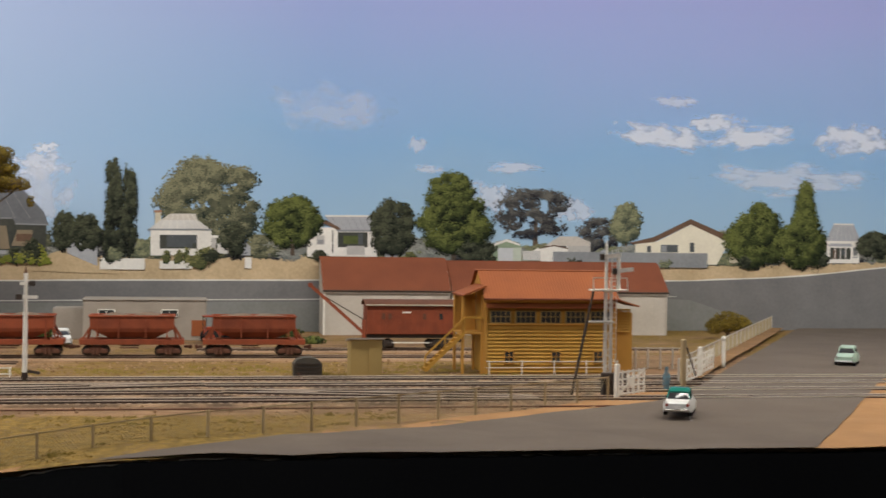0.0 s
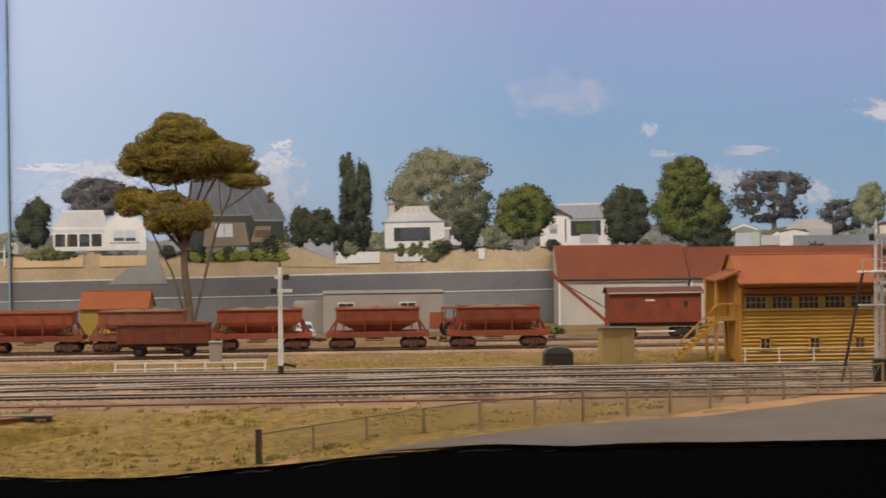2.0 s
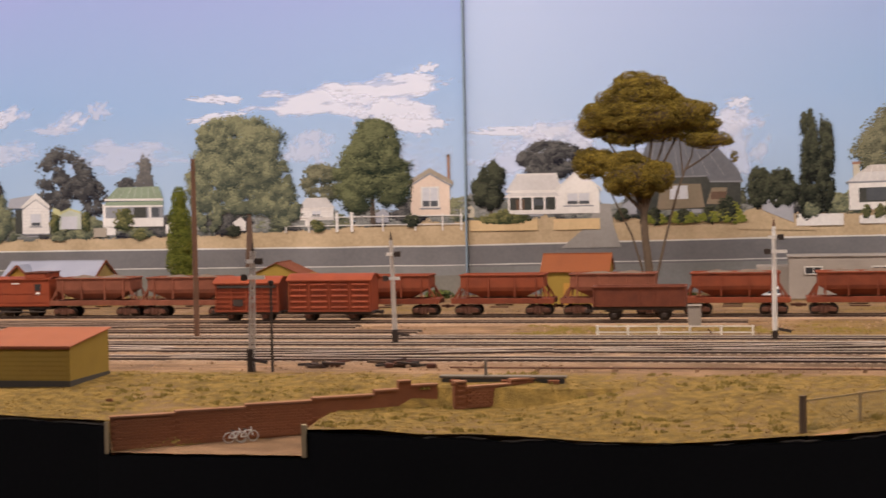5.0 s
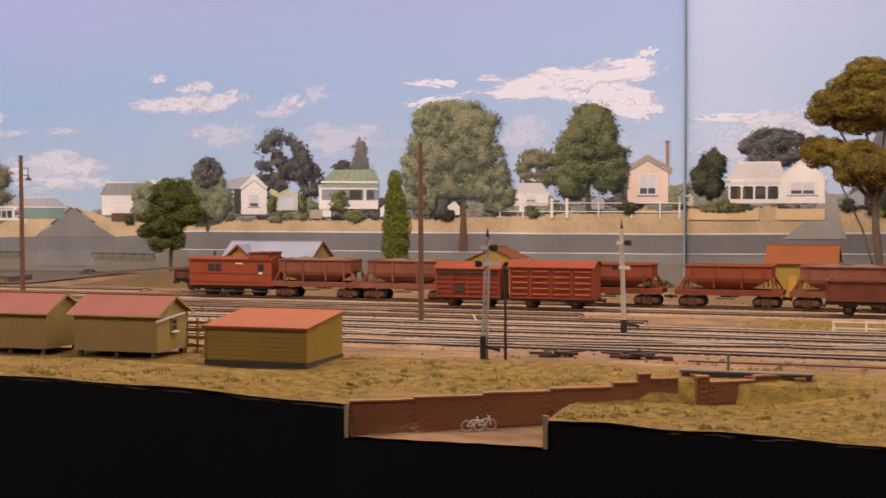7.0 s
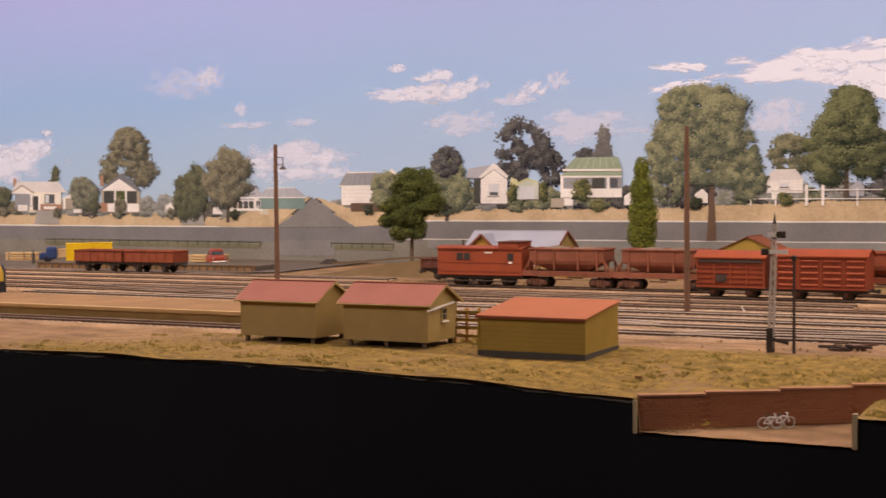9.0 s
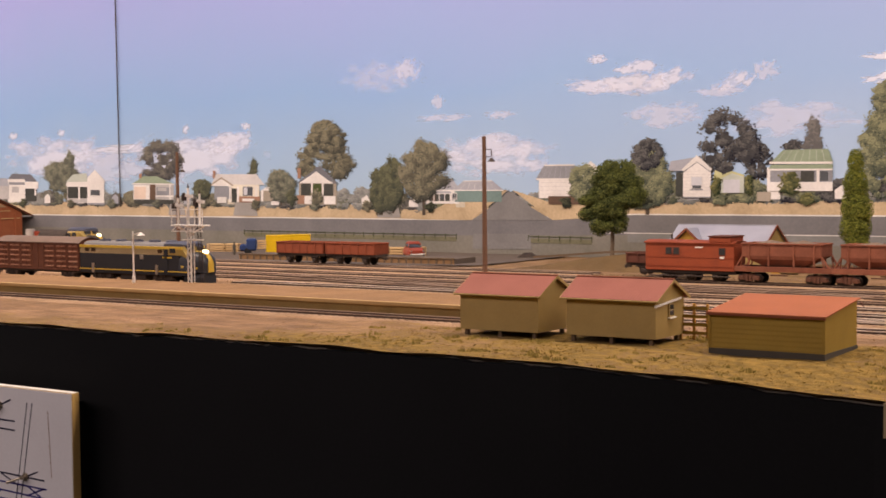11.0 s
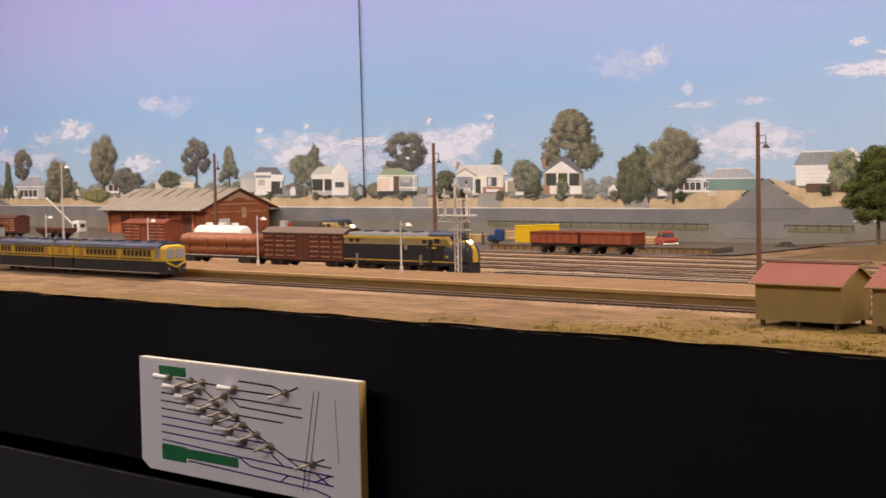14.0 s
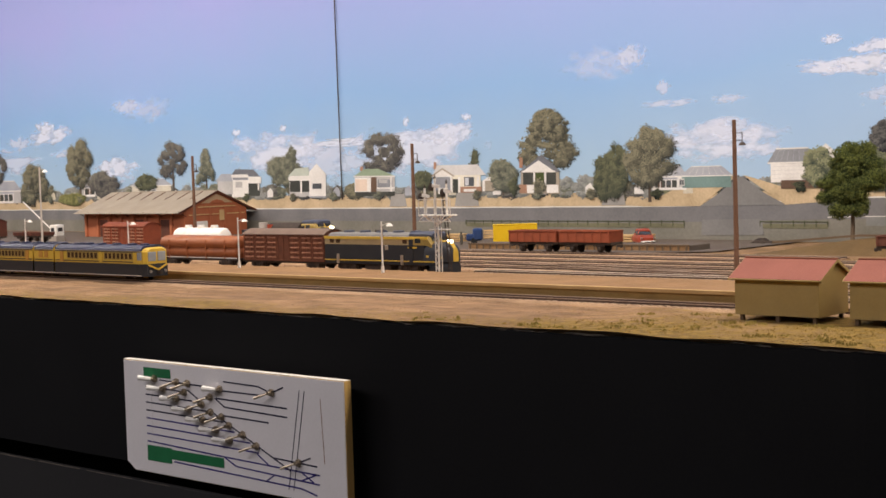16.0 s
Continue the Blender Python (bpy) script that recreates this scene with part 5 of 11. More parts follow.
def printed_wide_gable_house():
    """House with a wide pale roof and a white gable."""
    house = plate("printed_house", [(-1.3835, 0.0525), (-1.3329, 0.0523), (-1.3324, 0.0732), (-1.3830, 0.0738)], 3.4, "p_creamwhite", PANEL["backdrop_west"], "cream house with a wide pale roof and white gable printed on the backdrop")
    plate("chimney", [(-1.4094, 0.0809), (-1.4049, 0.0809), (-1.4047, 0.0899), (-1.4091, 0.0900)], 3.50, "p_brick", house)
    plate("roof", [(-1.4115, 0.0742), (-1.3234, 0.0727), (-1.3366, 0.0854), (-1.4032, 0.0860)], 3.80, "p_whiteroof", house)
    plate("gable", [(-1.4141, 0.0719), (-1.3774, 0.0715), (-1.3947, 0.0812)], 4.00, "p_white", house)
    plate("bargeboard", [(-1.4147, 0.0731), (-1.4148, 0.0713), (-1.3948, 0.0803), (-1.3947, 0.0825)], 4.15, "p_slope", house)
    plate("bargeboard", [(-1.3947, 0.0825), (-1.3948, 0.0803), (-1.3762, 0.0715), (-1.3749, 0.0733)], 4.16, "p_slope", house)
    plate("verandah", [(-1.4072, 0.0560), (-1.3788, 0.0558), (-1.3784, 0.0711), (-1.4068, 0.0714)], 3.75, "p_grey", house)
    plate("door", [(-1.3779, 0.0525), (-1.3695, 0.0524), (-1.3691, 0.0687), (-1.3775, 0.0688)], 3.90, "p_dark", house)
    plate("window", [(-1.3591, 0.0602), (-1.3432, 0.0601), (-1.3430, 0.0707), (-1.3589, 0.0709)], 3.90, "p_window", house)
    plate("window_pane", [(-1.3576, 0.0611), (-1.3518, 0.0610), (-1.3515, 0.0699), (-1.3573, 0.0700)], 4.05, "p_blind", house)
    plate("brick_wall", [(-1.3664, 0.0524), (-1.3314, 0.0523), (-1.3312, 0.0593), (-1.3662, 0.0596)], 3.90, "p_brick", house)
    plate("panel", [(-1.3602, 0.0535), (-1.3404, 0.0534), (-1.3403, 0.0568), (-1.3601, 0.0569)], 4.05, "p_white", house)
    plate("post", [(-1.3689, 0.0524), (-1.3658, 0.0524), (-1.3653, 0.0714), (-1.3684, 0.0714)], 4.20, "p_white", house)
    plate("post", [(-1.3387, 0.0590), (-1.3354, 0.0589), (-1.3351, 0.0710), (-1.3384, 0.0711)], 4.20, "p_white", house)
    plate("post", [(-1.3820, 0.0525), (-1.3795, 0.0525), (-1.3790, 0.0715), (-1.3815, 0.0716)], 4.20, "p_white", house)
    plate("garage", [(-1.3298, 0.0538), (-1.3075, 0.0538), (-1.3072, 0.0659), (-1.3184, 0.0713), (-1.3295, 0.0661)], 3.60, "p_white", house)
    plate("garage_door", [(-1.3259, 0.0538), (-1.3105, 0.0538), (-1.3102, 0.0660), (-1.3256, 0.0661)], 3.80, "p_slope", house)
    plate("steps", [(-1.4025, 0.0514), (-1.3867, 0.0514), (-1.3865, 0.0586), (-1.4023, 0.0587)], 4.30, "p_kerb", house)


def printed_gable_cottage():
    """Brown-roofed cottage with a white gable and brick sides."""
    house = plate("printed_house", [(-1.2699, 0.0500), (-1.2129, 0.0498), (-1.2124, 0.0738), (-1.2694, 0.0746)], 3.4, "p_slope", PANEL["backdrop_west"], "brown-roofed cottage with a white gable printed on the backdrop")
    plate("chimney", [(-1.2716, 0.0800), (-1.2664, 0.0799), (-1.2662, 0.0916), (-1.2713, 0.0917)], 3.50, "p_brick", house)
    plate("roof", [(-1.2728, 0.0746), (-1.2097, 0.0738), (-1.2353, 0.0927), (-1.2422, 0.0928), (-1.2465, 0.0891)], 3.75, "p_roofslate", house)
    plate("gable", [(-1.2680, 0.0750), (-1.2178, 0.0743), (-1.2424, 0.0877)], 3.90, "p_white", house)
    plate("gable_base", [(-1.2680, 0.0746), (-1.2178, 0.0739), (-1.2178, 0.0756), (-1.2679, 0.0763)], 4.00, "p_kerb", house)
    plate("verandah", [(-1.2663, 0.0606), (-1.2505, 0.0605), (-1.2502, 0.0739), (-1.2660, 0.0741)], 3.90, "p_dark", house)
    plate("verandah", [(-1.2318, 0.0604), (-1.2173, 0.0603), (-1.2170, 0.0735), (-1.2316, 0.0737)], 3.90, "p_dark", house)
    plate("front_door", [(-1.2485, 0.0605), (-1.2332, 0.0604), (-1.2329, 0.0737), (-1.2482, 0.0739)], 3.95, "p_hedge", house)
    plate("pillar", [(-1.2508, 0.0584), (-1.2480, 0.0584), (-1.2477, 0.0743), (-1.2505, 0.0743)], 4.10, "p_white", house)
    plate("pillar", [(-1.2346, 0.0583), (-1.2316, 0.0583), (-1.2313, 0.0741), (-1.2343, 0.0741)], 4.10, "p_white", house)
    plate("low_wall", [(-1.2608, 0.0510), (-1.2501, 0.0510), (-1.2499, 0.0599), (-1.2606, 0.0600)], 4.10, "p_white", house)
    plate("low_wall", [(-1.2312, 0.0509), (-1.2142, 0.0509), (-1.2141, 0.0596), (-1.2310, 0.0598)], 4.10, "p_white", house)
    plate("side_pier", [(-1.2722, 0.0510), (-1.2608, 0.0510), (-1.2606, 0.0606), (-1.2720, 0.0607)], 4.00, "p_brick", house)


def printed_mint_house():
    """White house with a mint roof and a tall gable."""
    house = plate("printed_house", [(-1.6827, 0.0510), (-1.6097, 0.0508), (-1.6087, 0.0790), (-1.6816, 0.0800)], 3.4, "p_white", PANEL["backdrop_west"], "white house with a mint roof and tall gable printed on the backdrop")
    plate("roof", [(-1.6848, 0.0780), (-1.6409, 0.0782), (-1.6424, 0.0894), (-1.6695, 0.0878)], 3.80, "p_mint", house)
    plate("awning", [(-1.6838, 0.0729), (-1.6430, 0.0725), (-1.6428, 0.0765), (-1.6837, 0.0770)], 4.00, "p_white", house)
    plate("verandah", [(-1.6817, 0.0568), (-1.6417, 0.0566), (-1.6411, 0.0715), (-1.6811, 0.0719)], 3.80, "p_dark", house)
    plate("low_wall", [(-1.6827, 0.0510), (-1.6400, 0.0509), (-1.6398, 0.0566), (-1.6825, 0.0568)], 4.00, "p_shade", house)
    plate("gable", [(-1.6420, 0.0492), (-1.6086, 0.0491), (-1.6076, 0.0790), (-1.6262, 0.0928), (-1.6407, 0.0831)], 4.10, "p_white", house)
    plate("bargeboard", [(-1.6270, 0.0916), (-1.6262, 0.0940), (-1.6064, 0.0795), (-1.6076, 0.0778)], 4.25, "p_kerb", house)
    plate("window", [(-1.6350, 0.0601), (-1.6169, 0.0599), (-1.6166, 0.0673), (-1.6348, 0.0675)], 4.30, "p_window", house)
    plate("post", [(-1.6599, 0.0547), (-1.6568, 0.0547), (-1.6561, 0.0722), (-1.6592, 0.0722)], 4.15, "p_white", house)
    plate("sill", [(-1.6366, 0.0591), (-1.6154, 0.0590), (-1.6154, 0.0604), (-1.6366, 0.0606)], 4.40, "p_kerb", house)
    plate("footing", [(-1.6408, 0.0482), (-1.6087, 0.0481), (-1.6086, 0.0506), (-1.6407, 0.0507)], 4.30, "p_grey", house)


def printed_flat_gable_house():
    """Grey-roofed house with a white front and awnings."""
    house = plate("printed_house", [(-1.8087, 0.0513), (-1.7724, 0.0512), (-1.7712, 0.0785), (-1.8074, 0.0790)], 3.4, "p_white", PANEL["backdrop_west"], "grey-roofed house with a white front and awnings printed on the backdrop")
    plate("roof", [(-1.8457, 0.0736), (-1.8055, 0.0732), (-1.8094, 0.0837), (-1.8311, 0.0840)], 3.70, "p_greyroof", house)
    plate("side_wall", [(-1.8412, 0.0554), (-1.8063, 0.0553), (-1.8055, 0.0737), (-1.8404, 0.0741)], 3.60, "p_shade", house)
    plate("front_roof", [(-1.8086, 0.0816), (-1.7442, 0.0782), (-1.7582, 0.0887), (-1.7983, 0.0899)], 3.80, "p_roofslate", house)
    plate("awning", [(-1.8083, 0.0785), (-1.7704, 0.0780), (-1.7702, 0.0822), (-1.8081, 0.0827)], 4.00, "p_white", house)
    plate("awning", [(-1.7708, 0.0697), (-1.7425, 0.0694), (-1.7421, 0.0787), (-1.7704, 0.0790)], 4.02, "p_white", house)
    plate("verandah", [(-1.7724, 0.0525), (-1.7465, 0.0525), (-1.7457, 0.0710), (-1.7716, 0.0713)], 3.80, "p_dark", house)
    plate("shade", [(-1.8054, 0.0750), (-1.7714, 0.0746), (-1.7713, 0.0780), (-1.8053, 0.0784)], 3.90, "p_grey", house)
    plate("window", [(-1.7995, 0.0644), (-1.7845, 0.0643), (-1.7842, 0.0722), (-1.7991, 0.0723)], 4.00, "p_shade", house)
    plate("post", [(-1.7503, 0.0602), (-1.7470, 0.0602), (-1.7466, 0.0705), (-1.7499, 0.0705)], 4.20, "p_white", house)
    plate("post", [(-1.7740, 0.0525), (-1.7711, 0.0525), (-1.7702, 0.0733), (-1.7731, 0.0734)], 4.20, "p_white", house)


def printed_white_gable():
    """White weatherboard gable with a shaded window."""
    house = plate("printed_house", [(-0.7796, 0.0591), (-0.7510, 0.0592), (-0.7507, 0.0845), (-0.7649, 0.0943), (-0.7793, 0.0847)], 5.4, "p_white", PANEL["backdrop_west"], "white weatherboard gable house printed on the backdrop")
    plate("side_roof", [(-0.7952, 0.0838), (-0.7777, 0.0837), (-0.7649, 0.0967), (-0.7928, 0.0930)], 4.60, "p_greyroof", house)
    plate("side_wall", [(-0.7873, 0.0603), (-0.7791, 0.0603), (-0.7789, 0.0827), (-0.7870, 0.0827)], 4.80, "p_dark", house)
    plate("board_line", [(-0.7789, 0.0834), (-0.7512, 0.0832), (-0.7512, 0.0835), (-0.7789, 0.0837)], 5.55, "p_whiteroof", house)
    plate("board_line", [(-0.7789, 0.0803), (-0.7512, 0.0802), (-0.7512, 0.0805), (-0.7789, 0.0807)], 5.55, "p_whiteroof", house)
    plate("board_line", [(-0.7789, 0.0773), (-0.7513, 0.0772), (-0.7513, 0.0775), (-0.7789, 0.0776)], 5.55, "p_whiteroof", house)
    plate("board_line", [(-0.7790, 0.0743), (-0.7513, 0.0742), (-0.7513, 0.0745), (-0.7790, 0.0746)], 5.55, "p_whiteroof", house)
    plate("board_line", [(-0.7790, 0.0712), (-0.7513, 0.0711), (-0.7513, 0.0714), (-0.7790, 0.0715)], 5.55, "p_whiteroof", house)
    plate("board_line", [(-0.7790, 0.0682), (-0.7513, 0.0681), (-0.7513, 0.0684), (-0.7790, 0.0685)], 5.55, "p_whiteroof", house)
    plate("board_line", [(-0.7790, 0.0651), (-0.7514, 0.0651), (-0.7514, 0.0654), (-0.7790, 0.0654)], 5.55, "p_whiteroof", house)
    plate("board_line", [(-0.7791, 0.0621), (-0.7514, 0.0621), (-0.7514, 0.0624), (-0.7791, 0.0624)], 5.55, "p_whiteroof", house)
    plate("bargeboard", [(-0.7812, 0.0851), (-0.7793, 0.0835), (-0.7649, 0.0927), (-0.7648, 0.0983)], 5.90, "p_kerb", house)
    plate("bargeboard", [(-0.7648, 0.0983), (-0.7649, 0.0927), (-0.7512, 0.0833), (-0.7494, 0.0853)], 5.92, "p_kerb", house)
    plate("eave_line", [(-0.7793, 0.0831), (-0.7649, 0.0923), (-0.7649, 0.0915), (-0.7793, 0.0821)], 5.85, "p_grey", house)
    plate("eave_line", [(-0.7649, 0.0923), (-0.7508, 0.0829), (-0.7508, 0.0819), (-0.7649, 0.0915)], 5.86, "p_grey", house)
    plate("window_frame", [(-0.7716, 0.0664), (-0.7591, 0.0664), (-0.7590, 0.0789), (-0.7715, 0.0790)], 5.90, "p_kerb", house)
    plate("blind", [(-0.7706, 0.0701), (-0.7600, 0.0701), (-0.7600, 0.0781), (-0.7706, 0.0782)], 6.00, "p_blind", house)
    plate("window", [(-0.7697, 0.0672), (-0.7605, 0.0672), (-0.7605, 0.0701), (-0.7697, 0.0701)], 6.05, "p_window", house)
    plate("sill", [(-0.7721, 0.0656), (-0.7587, 0.0656), (-0.7587, 0.0668), (-0.7721, 0.0668)], 6.10, "p_grey", house)
    plate("footing", [(-0.7796, 0.0583), (-0.7510, 0.0584), (-0.7510, 0.0596), (-0.7796, 0.0595)], 6.00, "p_grey", house)


def printed_lime_garage():
    """Lime-gabled garage with a blue-grey door."""
    house = plate("printed_house", [(-0.7405, 0.0632), (-0.7175, 0.0632), (-0.7174, 0.0783), (-0.7290, 0.0823), (-0.7403, 0.0780)], 5.2, "p_mint", PANEL["backdrop_west"], "lime gabled garage with a blue-grey door printed on the backdrop")
    plate("bargeboard", [(-0.7421, 0.0784), (-0.7403, 0.0764), (-0.7295, 0.0812), (-0.7295, 0.0833)], 5.50, "p_lime", house)
    plate("bargeboard", [(-0.7295, 0.0833), (-0.7295, 0.0812), (-0.7178, 0.0779), (-0.7169, 0.0795)], 5.52, "p_lime", house)
    plate("garage_door", [(-0.7382, 0.0632), (-0.7215, 0.0632), (-0.7214, 0.0753), (-0.7381, 0.0754)], 5.60, "p_blind", house)
    plate("side_gable", [(-0.7485, 0.0744), (-0.7395, 0.0744), (-0.7394, 0.0814), (-0.7466, 0.0841)], 4.90, "p_lime", house)


def printed_green_verandah_house():
    """White house with a broad green roof and posts."""
    house = plate("printed_house", [(-0.6949, 0.0648), (-0.6330, 0.0647), (-0.6329, 0.0856), (-0.6948, 0.0861)], 4.4, "p_white", PANEL["backdrop_west"], "white house with a broad green roof and verandah printed on the backdrop")
    plate("roof", [(-0.6919, 0.0900), (-0.6328, 0.0904), (-0.6370, 0.1018), (-0.6794, 0.1016)], 4.80, "p_greenroof", house)
    plate("roof_seam", [(-0.6864, 0.0903), (-0.6860, 0.0903), (-0.6759, 0.1016), (-0.6763, 0.1016)], 4.90, "p_mint", house)
    plate("roof_seam", [(-0.6786, 0.0902), (-0.6781, 0.0902), (-0.6703, 0.1015), (-0.6707, 0.1015)], 4.90, "p_mint", house)
    plate("roof_seam", [(-0.6708, 0.0902), (-0.6703, 0.0902), (-0.6647, 0.1014), (-0.6651, 0.1014)], 4.90, "p_mint", house)
    plate("roof_seam", [(-0.6630, 0.0901), (-0.6626, 0.0901), (-0.6591, 0.1013), (-0.6595, 0.1013)], 4.90, "p_mint", house)
    plate("roof_seam", [(-0.6553, 0.0900), (-0.6549, 0.0900), (-0.6536, 0.1013), (-0.6540, 0.1013)], 4.90, "p_mint", house)
    plate("roof_seam", [(-0.6476, 0.0899), (-0.6472, 0.0899), (-0.6480, 0.1012), (-0.6484, 0.1012)], 4.90, "p_mint", house)
    plate("roof_seam", [(-0.6400, 0.0899), (-0.6396, 0.0899), (-0.6425, 0.1011), (-0.6429, 0.1011)], 4.90, "p_mint", house)
    plate("gutter", [(-0.6925, 0.0892), (-0.6329, 0.0886), (-0.6328, 0.0906), (-0.6925, 0.0912)], 5.00, "p_white", house)
    plate("verandah_roof", [(-0.6941, 0.0837), (-0.6329, 0.0840), (-0.6329, 0.0883), (-0.6908, 0.0884)], 4.95, "p_greenroof", house)
    plate("verandah_edge", [(-0.6948, 0.0833), (-0.6329, 0.0829), (-0.6329, 0.0844), (-0.6948, 0.0849)], 5.10, "p_white", house)
    plate("verandah", [(-0.6920, 0.0726), (-0.6329, 0.0724), (-0.6329, 0.0829), (-0.6919, 0.0833)], 4.80, "p_grey", house)
    plate("doorway", [(-0.6627, 0.0729), (-0.6499, 0.0729), (-0.6498, 0.0826), (-0.6626, 0.0827)], 4.90, "p_dark", house)
    plate("window", [(-0.6445, 0.0736), (-0.6371, 0.0736), (-0.6371, 0.0821), (-0.6445, 0.0822)], 4.90, "p_window", house)
    plate("post", [(-0.6940, 0.0654), (-0.6918, 0.0653), (-0.6917, 0.0841), (-0.6939, 0.0841)], 5.30, "p_white", house)
    plate("post", [(-0.6478, 0.0653), (-0.6452, 0.0653), (-0.6451, 0.0837), (-0.6477, 0.0837)], 5.30, "p_white", house)
    plate("low_wall", [(-0.6920, 0.0648), (-0.6330, 0.0647), (-0.6329, 0.0728), (-0.6920, 0.0730)], 5.00, "p_white", house)
    plate("gate_pier", [(-0.7047, 0.0555), (-0.6914, 0.0555), (-0.6914, 0.0640), (-0.7046, 0.0640)], 5.30, "p_slope", house)


# east board: from the junction to the corner
printed_tree(-0.062, -0.040, 0.074, 0.153, "t_dark", 0.004, 1, shape="column")
printed_tree(-0.047, -0.028, 0.068, 0.147, "t_dark", 0.004, 2, shape="column")
printed_tree(-0.066, -0.040, 0.064, 0.090, "t_dark", 0, 3)
printed_tree(-0.016, 0.087, 0.080, 0.156, "t_pale", 0.01, 4, gap=0.05, off=1.7)
printed_cottage()
for a, b, z in ((-0.0075, 0.000, 0.0735), (0.002, 0.012, 0.0725), (0.010, 0.017, 0.0745)):
    printed_tree(a, b, 0.062, z, "t_olive", 0, int(9000 + 1000 * a), off=3.4)
printed_wall(-0.062, -0.023, 0.056, 0.066, "p_white")
printed_wall(-0.010, 0.019, 0.057, 0.064, "p_white")
printed_wall(0.066, 0.072, 0.058, 0.068, "p_white")
printed_tree(0.016, 0.042, 0.057, 0.075, "t_olive", 0, 5, off=4)
printed_tree(0.081, 0.138, 0.076, 0.124, "t_green", 0.006, 6)
printed_tree(0.042, 0.070, 0.068, 0.098, "t_dark", 0, 7)
printed_verandah_house()
printed_tree(0.180, 0.226, 0.072, 0.121, "t_dark", 0.004, 8)
printed_tree(0.225, 0.300, 0.074, 0.128, "t_green", 0.006, 9, off=3.5)
printed_tree(0.236, 0.284, 0.105, 0.150, "t_green", 0, 10, off=3.5)
printed_tree(0.262, 0.302, 0.066, 0.090, "t_dark", 0, 11, off=3.8)
printed_garage()
printed_tree(0.299, 0.388, 0.088, 0.136, "t_gum", 0.012, 12, gap=0.5, off=2.0)
printed_sheds()
printed_tree(0.386, 0.437, 0.080, 0.109, "t_gum", 0.004, 13, gap=0.35, off=2.0)
printed_tree(0.418, 0.455, 0.086, 0.124, "t_grey", 0.004, 14, off=2.0)
printed_gabled_house()
printed_wall(0.361, 0.522, 0.062, 0.0765, "p_grey", 4.6, "grey paling fence")
printed_tree(0.536, 0.616, 0.064, 0.116, "t_green", 0.004, 15)
printed_tree(0.560, 0.600, 0.085, 0.127, "t_green", 0, 16)
printed_tree(0.602, 0.656, 0.064, 0.146, "t_green", 0.004, 17, shape="cone", off=3.6)
printed_tree(0.600, 0.650, 0.064, 0.110, "t_green", 0.0, 18, off=3.6)
printed_house(0.652, 0.692, 0.068, 0.108, "p_white", "p_greyroof", "hip", 1, True)
printed_tree(0.686, 0.730, 0.073, 0.100, "t_dark", 0, 19)
printed_tree(0.73, 0.79, 0.078, 0.13, "t_green", 0, 20)
# big grey-roofed house behind the umbrella tree, hedge and mound
def printed_hill_house():
    """The tan house with a broad grey roof, half hidden by the umbrella tree."""
    east = PANEL["backdrop_east"]
    house = plate("printed_house", [(-0.194, 0.072), (-0.108, 0.072), (-0.108, 0.0975), (-0.133, 0.098), (-0.139, 0.102), (-0.194, 0.102)], 3.4, "p_dark", east, "tan house with a broad grey roof printed on the backdrop")
    plate("roof", [(-0.198, 0.100), (-0.137, 0.1006), (-0.134, 0.0956), (-0.106, 0.0952), (-0.1105, 0.106), (-0.126, 0.123), (-0.137, 0.134), (-0.185, 0.134)], 3.7, "p_roofslate", house)
    for i in range(6):
        f = 0.12 + 0.15 * i
        plate("roof_seam", [(-0.196 + 0.085 * f, 0.1005), (-0.1954 + 0.085 * f, 0.1005), (-0.1850 + 0.048 * f, 0.1335), (-0.1854 + 0.048 * f, 0.1335)], 3.85, "p_grey", house)
    plate("eave_line", [(-0.198, 0.099), (-0.137, 0.0996), (-0.137, 0.1006), (-0.198, 0.1002)], 4.0, "p_grey", house)
    plate("gutter", [(-0.134, 0.0946), (-0.106, 0.0942), (-0.106, 0.0954), (-0.134, 0.0958)], 4.0, "p_grey", house)
    plate("front_wall", [(-0.179, 0.0718), (-0.1384, 0.0732), (-0.1418, 0.0934), (-0.1756, 0.0944)], 4.0, "p_tandull", house, "tan front wall")
    w = plate("window", [(-0.168, 0.0806), (-0.1524, 0.0808), (-0.1530, 0.0922), (-0.1675, 0.0924)], 4.3, "p_blind", house)
    plate("glazing_bar", [(-0.1605, 0.0806), (-0.1599, 0.0806), (-0.1599, 0.0922), (-0.1605, 0.0922)], 4.5, "p_tandull", w)
    plate("side_wall", [(-0.1372, 0.0760), (-0.1210, 0.0757), (-0.1194, 0.0899), (-0.1325, 0.0900)], 4.0, "p_tandull", house, "tan side wall")
    plate("doorway", [(-0.1335, 0.0800), (-0.1205, 0.0800), (-0.1200, 0.0865), (-0.1330, 0.0865)], 4.3, "p_brown", house)
    plate("verandah_beam", [(-0.1345, 0.0784), (-0.1195, 0.0784), (-0.1195, 0.0798), (-0.1345, 0.0798)], 4.5, "p_tandull", house)


